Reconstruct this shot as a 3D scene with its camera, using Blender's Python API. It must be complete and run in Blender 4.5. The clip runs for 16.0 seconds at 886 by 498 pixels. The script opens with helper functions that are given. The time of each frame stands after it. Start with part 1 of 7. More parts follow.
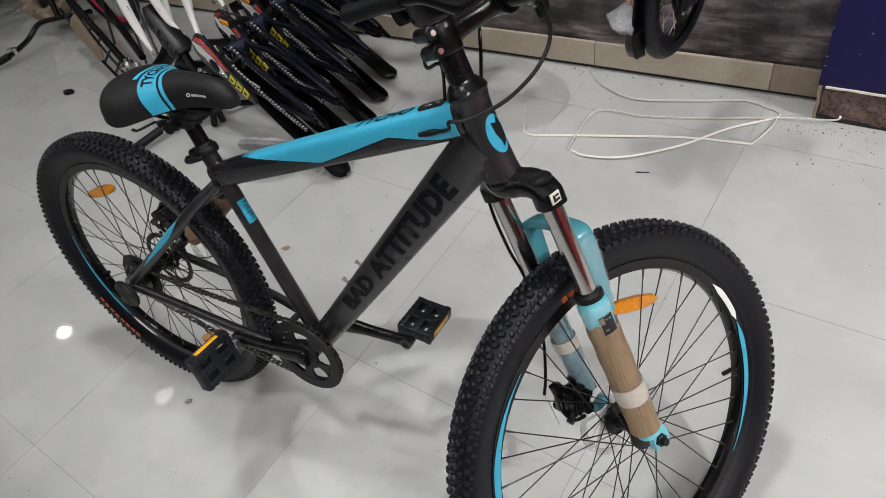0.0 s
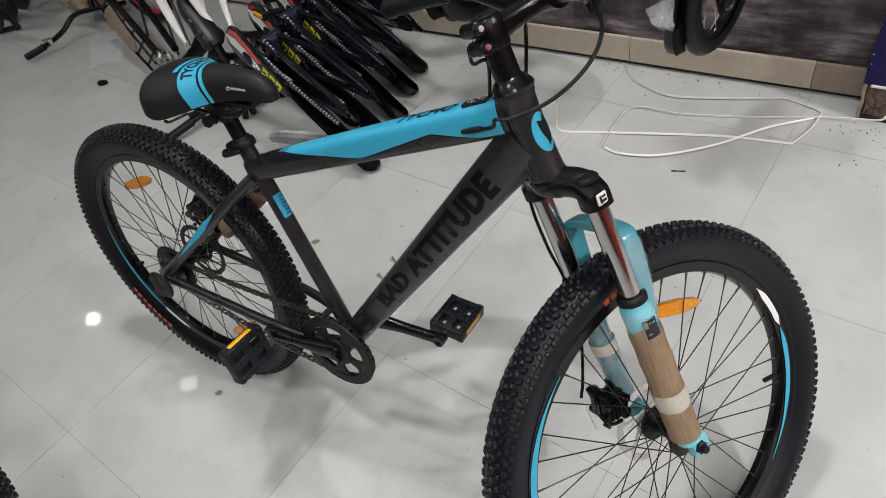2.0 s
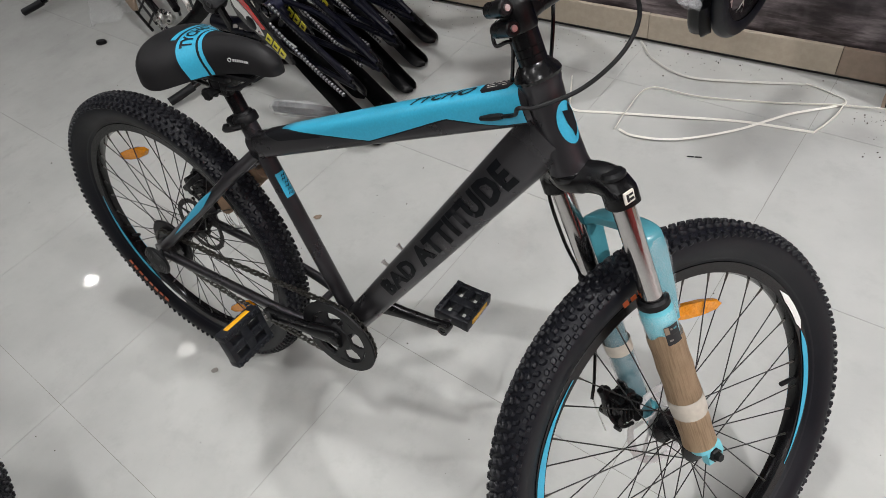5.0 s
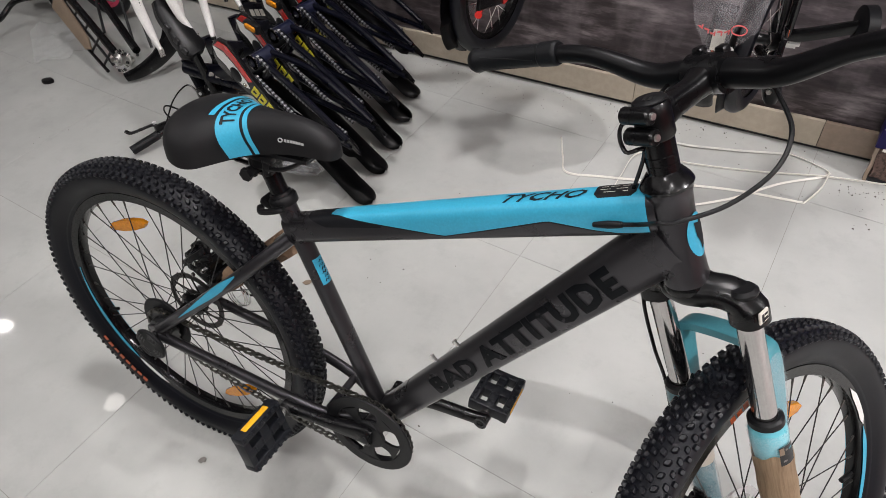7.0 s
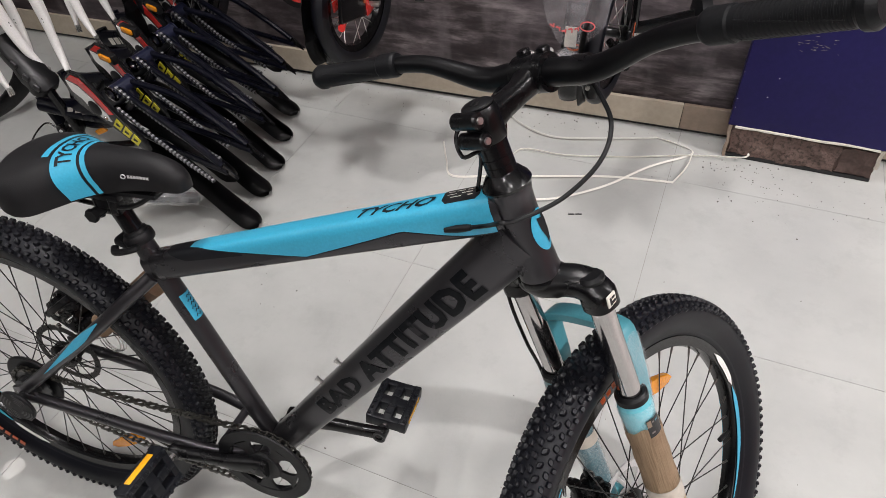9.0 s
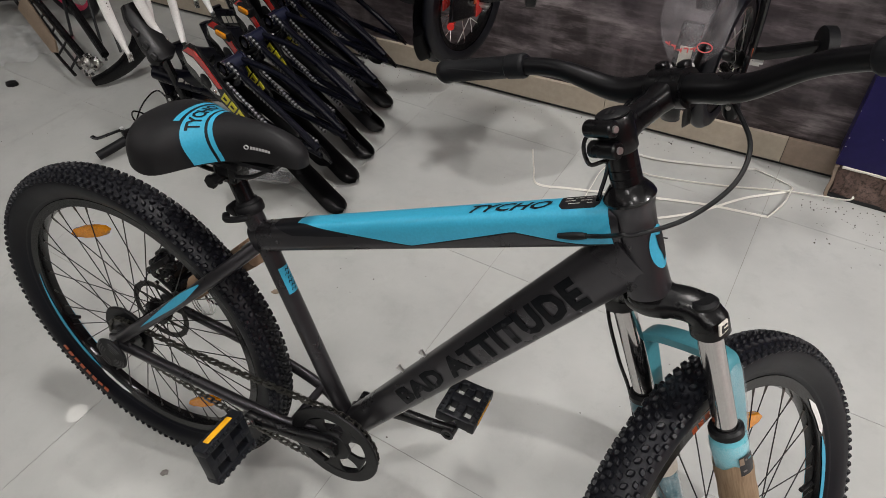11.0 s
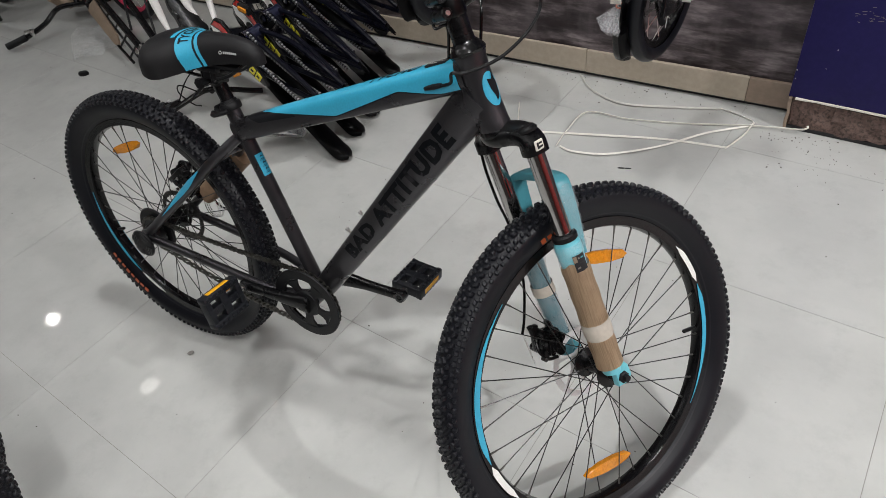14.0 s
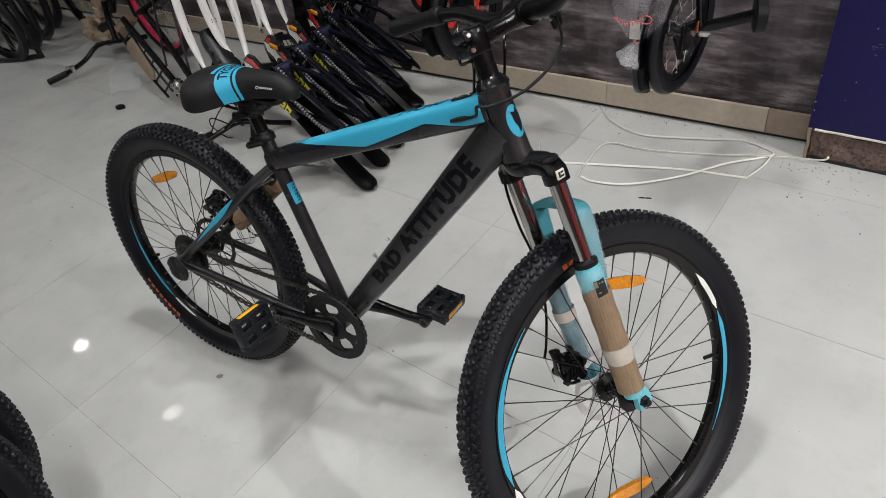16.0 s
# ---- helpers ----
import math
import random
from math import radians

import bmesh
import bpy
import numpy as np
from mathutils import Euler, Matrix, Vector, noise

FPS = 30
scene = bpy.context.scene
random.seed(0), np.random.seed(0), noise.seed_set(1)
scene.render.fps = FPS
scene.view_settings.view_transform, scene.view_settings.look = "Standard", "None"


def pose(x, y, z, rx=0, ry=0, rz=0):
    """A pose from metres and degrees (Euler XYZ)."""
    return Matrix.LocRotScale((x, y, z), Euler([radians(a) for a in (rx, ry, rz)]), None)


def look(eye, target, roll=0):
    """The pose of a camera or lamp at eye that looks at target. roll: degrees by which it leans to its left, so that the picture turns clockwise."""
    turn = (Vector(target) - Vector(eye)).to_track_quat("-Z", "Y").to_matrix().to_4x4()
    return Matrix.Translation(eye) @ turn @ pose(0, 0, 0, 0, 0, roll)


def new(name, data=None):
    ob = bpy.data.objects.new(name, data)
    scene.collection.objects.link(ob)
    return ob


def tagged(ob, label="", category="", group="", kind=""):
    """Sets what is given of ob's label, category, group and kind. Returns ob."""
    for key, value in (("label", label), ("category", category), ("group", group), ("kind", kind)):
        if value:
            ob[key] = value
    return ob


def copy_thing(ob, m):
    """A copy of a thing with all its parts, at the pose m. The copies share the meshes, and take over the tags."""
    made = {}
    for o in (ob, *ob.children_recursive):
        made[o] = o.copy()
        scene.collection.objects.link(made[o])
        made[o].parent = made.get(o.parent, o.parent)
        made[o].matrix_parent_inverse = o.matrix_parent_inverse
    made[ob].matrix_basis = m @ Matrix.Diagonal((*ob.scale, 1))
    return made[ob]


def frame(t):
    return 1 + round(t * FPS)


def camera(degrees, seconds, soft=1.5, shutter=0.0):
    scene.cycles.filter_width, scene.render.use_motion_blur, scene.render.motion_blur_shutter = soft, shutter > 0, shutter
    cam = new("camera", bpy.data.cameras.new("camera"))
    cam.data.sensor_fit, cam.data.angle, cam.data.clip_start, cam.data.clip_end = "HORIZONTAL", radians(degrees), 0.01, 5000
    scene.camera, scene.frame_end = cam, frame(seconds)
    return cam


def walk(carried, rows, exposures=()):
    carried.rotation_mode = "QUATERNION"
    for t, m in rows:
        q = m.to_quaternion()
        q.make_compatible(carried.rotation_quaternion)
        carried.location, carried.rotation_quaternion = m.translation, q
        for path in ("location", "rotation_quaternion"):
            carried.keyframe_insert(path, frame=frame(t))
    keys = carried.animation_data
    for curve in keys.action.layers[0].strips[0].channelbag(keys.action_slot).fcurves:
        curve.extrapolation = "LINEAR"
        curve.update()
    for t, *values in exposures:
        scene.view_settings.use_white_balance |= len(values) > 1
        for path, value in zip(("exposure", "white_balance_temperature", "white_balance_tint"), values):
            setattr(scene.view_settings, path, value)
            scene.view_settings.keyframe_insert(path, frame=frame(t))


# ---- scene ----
cam = camera(68.8, 16.0, soft=0.3)
PATH = [
    (0, (1.2912, -0.4867, 1.3430), (0.4666, 0.5952, -0.0125), -14.0),
    (0.5, (1.2778, -0.4886, 1.3430), (0.4214, 0.5664, -0.0134), -14.4),
    (1, (1.2730, -0.4867, 1.3450), (0.3888, 0.5597, 0.0000), -14.7),
    (1.5, (1.2586, -0.4896, 1.3430), (0.3667, 0.5462, -0.0048), -14.4),
    (2, (1.2605, -0.4867, 1.3430), (0.3859, 0.5530, -0.0134), -14.9),
    (2.5, (1.2634, -0.4934, 1.3498), (0.3638, 0.5318, -0.0010), -16.3),
    (3, (1.2720, -0.4915, 1.3507), (0.3715, 0.5242, -0.0077), -15.0),
    (5.3, (1.1846, -0.4349, 1.3277), (0.3514, 0.5462, -0.0960), -13.0),
    (5.5, (1.1443, -0.4291, 1.3354), (0.3216, 0.5933, -0.0662), -11.9),
    (6, (1.0397, -0.4224, 1.3478), (0.2496, 0.6432, -0.0403), -10.0),
    (6.5, (0.9648, -0.4330, 1.3469), (0.2438, 0.6710, -0.0490), -6.0),
    (7, (0.9706, -0.4349, 1.3536), (0.2803, 0.7171, -0.0192), -6.0),
    (7.5, (1.0147, -0.4090, 1.3536), (0.4781, 0.8179, -0.0221), -5.5),
    (8, (1.0358, -0.4032, 1.3555), (0.5875, 0.8563, -0.0230), -5.3),
    (10.3, (1.0070, -0.4147, 1.3526), (0.4627, 0.8323, -0.0029), -3.7),
    (10.5, (0.9984, -0.4186, 1.3546), (0.4339, 0.8246, 0.0048), -3.4),
    (11, (0.9792, -0.4301, 1.3517), (0.3494, 0.7757, -0.0038), -3.1),
    (11.5, (0.9734, -0.4397, 1.3546), (0.3110, 0.7517, 0.0029), -3.1),
    (12, (0.9638, -0.4512, 1.3555), (0.2659, 0.7171, 0.0010), -2.5),
    (12.5, (0.9869, -0.4656, 1.3555), (0.3082, 0.6845, -0.0240), -2.4),
    (13, (1.1328, -0.5328, 1.3584), (0.3715, 0.5827, -0.0058), -4.5),
    (13.5, (1.3056, -0.6048, 1.3325), (0.5424, 0.5213, -0.0230), -5.6),
    (14, (1.3699, -0.6509, 1.3507), (0.5597, 0.4838, 0.0307), -9.8),
    (14.5, (1.3757, -0.6691, 1.3402), (0.5616, 0.4282, -0.0096), -8.9),
    (15, (1.3834, -0.6653, 1.3680), (0.5434, 0.5184, 0.1114), -10.6),
    (15.5, (1.3843, -0.6730, 1.3738), (0.5194, 0.5146, 0.1373), -10.7),
    (16, (1.3834, -0.6845, 1.3728), (0.4982, 0.4781, 0.1267), -10.7),
]
EXPOSURES = [(0, -0.08, 6500, 10), (3, -0.05, 6500, 10), (5.5, -0.02, 6540, 11), (6, 0.02, 6560, 12), (6.5, 0.08, 6590, 13), (7, 0.12, 6610, 13), (7.5, 0.21, 6620, 14), (8, 0.20, 6620, 14),
             (10.5, -0.17, 6720, 12), (11.5, -0.26, 6740, 11), (12, -0.28, 6740, 11), (13, -0.28, 6650, 10), (13.5, -0.18, 6540, 10), (14, -0.15, 6500, 10), (16, -0.09, 6500, 10)]
walk(cam, [(t, look(eye, target, roll)) for t, eye, target, roll in PATH], EXPOSURES)

# ---- world, lamps ----
world = bpy.data.worlds.new("world")
scene.world = world
world.use_nodes = True
world.node_tree.nodes["Background"].inputs[0].default_value = (0.75, 0.8, 0.9, 1)
world.node_tree.nodes["Background"].inputs[1].default_value = 0.02
CEILING = 3.3
# x, y, power in watts, width of the light
# The wide lamps, 0.3 and above, are unseen fill added to brighten the floor.
LAMPS = [(-4.8, 0.91, 18, 0.048), (-3.15, 0.757, 0, 0), (4.7, 1.30, 22, 0.20), (4.28, 0.28, 132, 0.08), (0.35, 0.75, 27, 0.34), (-1.6, -2.2, 6, 0.24), (1.2, -2.6, 14, 0.34), (1.5, -1.3, 16, 0.30), (4.2, -2.4, 12, 0.34), (-4.6, -2.2, 12, 0.24),
         (0.1, -0.7, 10, 0.28), (3.4, -1.5, 16, 0.34), (-3.0, -1.2, 14, 0.24), (2.7, -3.4, 16, 0.34), (-0.9, -3.7, 16, 0.14), (5.6, -0.8, 16, 0.3)]


# ---- materials ----
def nodes_of(name):
    m = bpy.data.materials.new(name)
    m.use_nodes = True
    return m, m.node_tree.nodes, m.node_tree.links, m.node_tree.nodes["Principled BSDF"]


def noise_node(n, l, coords, scale, detail=4.0, rough=0.55, stretch=None):
    t = n.new("ShaderNodeTexNoise")
    t.inputs["Scale"].default_value, t.inputs["Detail"].default_value, t.inputs["Roughness"].default_value = scale, detail, rough
    if stretch:
        k = n.new("ShaderNodeMapping")
        k.inputs["Scale"].default_value = stretch
        l.new(coords, k.inputs["Vector"])
        coords = k.outputs[0]
    l.new(coords, t.inputs["Vector"])
    return t.outputs["Fac"]


def mixed(n, l, fac, a, b, kind="MIX"):
    m = n.new("ShaderNodeMix")
    m.data_type, m.blend_type = "RGBA", kind
    for socket, value in ((m.inputs[0], fac), (m.inputs[6], a), (m.inputs[7], b)):
        if isinstance(value, bpy.types.NodeSocket):
            l.new(value, socket)
        elif isinstance(value, (int, float)):
            socket.default_value = value
        else:
            socket.default_value = (*value, 1)
    return m.outputs[2]


def ramp(n, l, fac, *stops):
    r = n.new("ShaderNodeValToRGB")
    e = r.color_ramp.elements
    while len(e) < len(stops):
        e.new(0.5)
    for k, (at, c) in zip(e, stops):
        k.position = at
        k.color = (*c, 1) if not isinstance(c, (int, float)) else (c, c, c, 1)
    l.new(fac, r.inputs[0])
    return r.outputs[0]


def surface(name, base, rough, metal=0.0, var=0.18, scale=18.0, fine=220.0, bump=0.02, coat=0.0, wear=None, spec=0.5, rvar=0.12):
    """A painted, moulded or metal surface: colour and gloss vary at a coarse and a fine scale, with a fine relief."""
    m, n, l, b = nodes_of(name)
    c = n.new("ShaderNodeTexCoord").outputs["Object"]
    big, small = noise_node(n, l, c, scale), noise_node(n, l, c, fine, 2.0)
    dark = tuple(v * (1 - var) for v in base)
    light = tuple(min(1, v * (1 + var)) for v in base)
    col = mixed(n, l, big, dark, light)
    col = mixed(n, l, ramp(n, l, small, (0.35, 0.0), (0.75, 0.35)), col, wear or tuple(min(1, v * 1.35) for v in base))
    l.new(col, b.inputs["Base Color"])
    r = n.new("ShaderNodeMapRange")
    r.inputs["To Min"].default_value, r.inputs["To Max"].default_value = max(0.02, rough - rvar), min(1, rough + rvar)
    l.new(big, r.inputs["Value"])
    l.new(r.outputs[0], b.inputs["Roughness"])
    b.inputs["Metallic"].default_value = metal
    b.inputs["Specular IOR Level"].default_value = spec
    b.inputs["Coat Weight"].default_value = coat
    b.inputs["Coat Roughness"].default_value = 0.15
    if bump:
        k = n.new("ShaderNodeBump")
        k.inputs["Strength"].default_value, k.inputs["Distance"].default_value = min(1.0, bump * 10), 0.0006
        l.new(small, k.inputs["Height"])
        l.new(k.outputs[0], b.inputs["Normal"])
    return m


def floor_tile_material():
    m, n, l, b = nodes_of("polished_floor_tile")
    p = n.new("ShaderNodeNewGeometry").outputs["Position"]
    cloud = noise_node(n, l, p, 2.6, 6.0, 0.62)
    vein = noise_node(n, l, p, 9.0, 8.0, 0.7)
    speck = noise_node(n, l, p, 160.0, 2.0)
    rnd = n.new("ShaderNodeObjectInfo").outputs["Random"]
    col = mixed(n, l, ramp(n, l, cloud, (0.3, 0.0), (0.7, 1.0)), (0.408, 0.413, 0.396), (0.502, 0.508, 0.488))
    col = mixed(n, l, ramp(n, l, vein, (0.52, 0.0), (0.72, 0.45)), col, (0.350, 0.353, 0.338))
    col = mixed(n, l, ramp(n, l, speck, (0.7, 0.0), (0.78, 0.25)), col, (0.30, 0.28, 0.25))
    col = mixed(n, l, ramp(n, l, rnd, (0.0, 0.0), (1.0, 0.16)), col, (0.384, 0.388, 0.374))
    l.new(col, b.inputs["Base Color"])
    smear = noise_node(n, l, p, 5.0, 5.0, 0.7)
    l.new(ramp(n, l, smear, (0.35, 0.016), (0.62, 0.030), (0.8, 0.09)), b.inputs["Roughness"])
    b.inputs["Specular IOR Level"].default_value = 0.5
    k = n.new("ShaderNodeBump")
    k.inputs["Strength"].default_value, k.inputs["Distance"].default_value = 0.06, 0.001
    l.new(noise_node(n, l, p, 30.0, 2.0), k.inputs["Height"])
    l.new(k.outputs[0], b.inputs["Normal"])
    return m


def mural_material():
    """A blurred printed photograph: pale stony patches, dark lying streaks, soft upright smears, plum and green casts."""
    m, n, l, b = nodes_of("printed_mural")
    p = n.new("ShaderNodeNewGeometry").outputs["Position"]
    rock = noise_node(n, l, p, 5.0, 6.0, 0.62, (0.75, 0.75, 2.4))
    streak = noise_node(n, l, p, 11.0, 5.0, 0.60, (0.38, 0.38, 3.2))
    smear = noise_node(n, l, p, 9.0, 3.0, 0.5, (1.6, 1.6, 0.35))
    tone = noise_node(n, l, p, 1.1, 2.0)
    fine = noise_node(n, l, p, 46.0, 3.0, 0.6, (0.5, 0.5, 1.6))
    col = ramp(n, l, rock, (0.34, (0.012, 0.009, 0.010)), (0.45, (0.048, 0.038, 0.040)), (0.54, (0.122, 0.102, 0.106)), (0.66, (0.290, 0.250, 0.255)))
    col = mixed(n, l, ramp(n, l, streak, (0.50, 0.0), (0.62, 0.80)), col, (0.026, 0.018, 0.018))
    col = mixed(n, l, ramp(n, l, smear, (0.52, 0.0), (0.72, 0.40)), col, (0.190, 0.168, 0.170))
    col = mixed(n, l, ramp(n, l, tone, (0.42, 0.0), (0.62, 0.42)), col, (0.080, 0.064, 0.078))
    col = mixed(n, l, ramp(n, l, fine, (0.45, 0.0), (0.70, 0.30)), col, (0.018, 0.015, 0.015))
    l.new(col, b.inputs["Base Color"])
    b.inputs["Roughness"].default_value = 0.42
    b.inputs["Specular IOR Level"].default_value = 0.3
    return m


def brick_material():
    m, n, l, b = nodes_of("rough_plinth_stone")
    p = n.new("ShaderNodeNewGeometry").outputs["Position"]
    a, f = noise_node(n, l, p, 14.0, 6.0, 0.7), noise_node(n, l, p, 90.0, 4.0, 0.7)
    rnd = n.new("ShaderNodeObjectInfo").outputs["Random"]
    col = mixed(n, l, rnd, (0.085, 0.053, 0.045), (0.16, 0.102, 0.085))
    col = mixed(n, l, ramp(n, l, a, (0.4, 0.0), (0.7, 0.6)), col, (0.23, 0.160, 0.132))
    col = mixed(n, l, ramp(n, l, f, (0.47, 0.0), (0.62, 0.8)), col, (0.030, 0.020, 0.017))
    l.new(col, b.inputs["Base Color"])
    b.inputs["Roughness"].default_value = 0.75
    k = n.new("ShaderNodeBump")
    k.inputs["Strength"].default_value, k.inputs["Distance"].default_value = 0.7, 0.004
    l.new(f, k.inputs["Height"])
    l.new(k.outputs[0], b.inputs["Normal"])
    return m


def cardboard_material():
    """Brown board with fine upright flutes, scuffs and stains."""
    m, n, l, b = nodes_of("cardboard")
    c = n.new("ShaderNodeTexCoord").outputs["Object"]
    flute = noise_node(n, l, c, 480.0, 2.0, 0.5, (1.0, 1.0, 0.03))
    grain = noise_node(n, l, c, 60.0, 5.0, 0.6, (3.0, 3.0, 0.3))
    stain = noise_node(n, l, c, 16.0, 4.0)
    col = mixed(n, l, grain, (0.42, 0.295, 0.185), (0.55, 0.405, 0.265))
    col = mixed(n, l, ramp(n, l, flute, (0.48, 0.0), (0.66, 0.42)), col, (0.24, 0.155, 0.090))
    col = mixed(n, l, ramp(n, l, stain, (0.5, 0.0), (0.75, 0.35)), col, (0.26, 0.165, 0.095))
    l.new(col, b.inputs["Base Color"])
    b.inputs["Roughness"].default_value = 0.8
    k = n.new("ShaderNodeBump")
    k.inputs["Strength"].default_value, k.inputs["Distance"].default_value = 0.7, 0.0015
    l.new(flute, k.inputs["Height"])
    l.new(k.outputs[0], b.inputs["Normal"])
    return m


def worn_decal_material():
    """Black lettering rubbed through to the grey paint in streaks and flakes."""
    m, n, l, b = nodes_of("worn_black_decal")
    c = n.new("ShaderNodeTexCoord").outputs["Object"]
    streak = noise_node(n, l, c, 70.0, 5.0, 0.7, (1.0, 1.0, 0.35))
    flake = noise_node(n, l, c, 26.0, 4.0, 0.6)
    col = mixed(n, l, ramp(n, l, streak, (0.60, 0.0), (0.66, 0.7)), (0.0028, 0.0034, 0.0048), (0.040, 0.037, 0.042))
    col = mixed(n, l, ramp(n, l, flake, (0.64, 0.0), (0.69, 0.6)), col, (0.030, 0.029, 0.032))
    l.new(col, b.inputs["Base Color"])
    b.inputs["Roughness"].default_value = 0.42
    b.inputs["Specular IOR Level"].default_value = 0.12
    return m


def clear_film(name, tint, amount):
    """Thin clear wrapping: mostly see-through, with a wrinkled gloss."""
    m, n, l, b = nodes_of(name)
    c = n.new("ShaderNodeTexCoord").outputs["Object"]
    b.inputs["Base Color"].default_value = (*tint, 1)
    b.inputs["Roughness"].default_value = 0.12
    wr = noise_node(n, l, c, 38.0, 5.0, 0.65)
    l.new(ramp(n, l, wr, (0.35, amount * 0.4), (0.65, amount * 1.3)), b.inputs["Alpha"])
    k = n.new("ShaderNodeBump")
    k.inputs["Strength"].default_value, k.inputs["Distance"].default_value = 0.9, 0.004
    l.new(wr, k.inputs["Height"])
    l.new(k.outputs[0], b.inputs["Normal"])
    return m


def glow(name, colour, strength):
    m, n, l, b = nodes_of(name)
    b.inputs["Emission Color"].default_value = (*colour, 1)
    b.inputs["Emission Strength"].default_value = strength
    return m


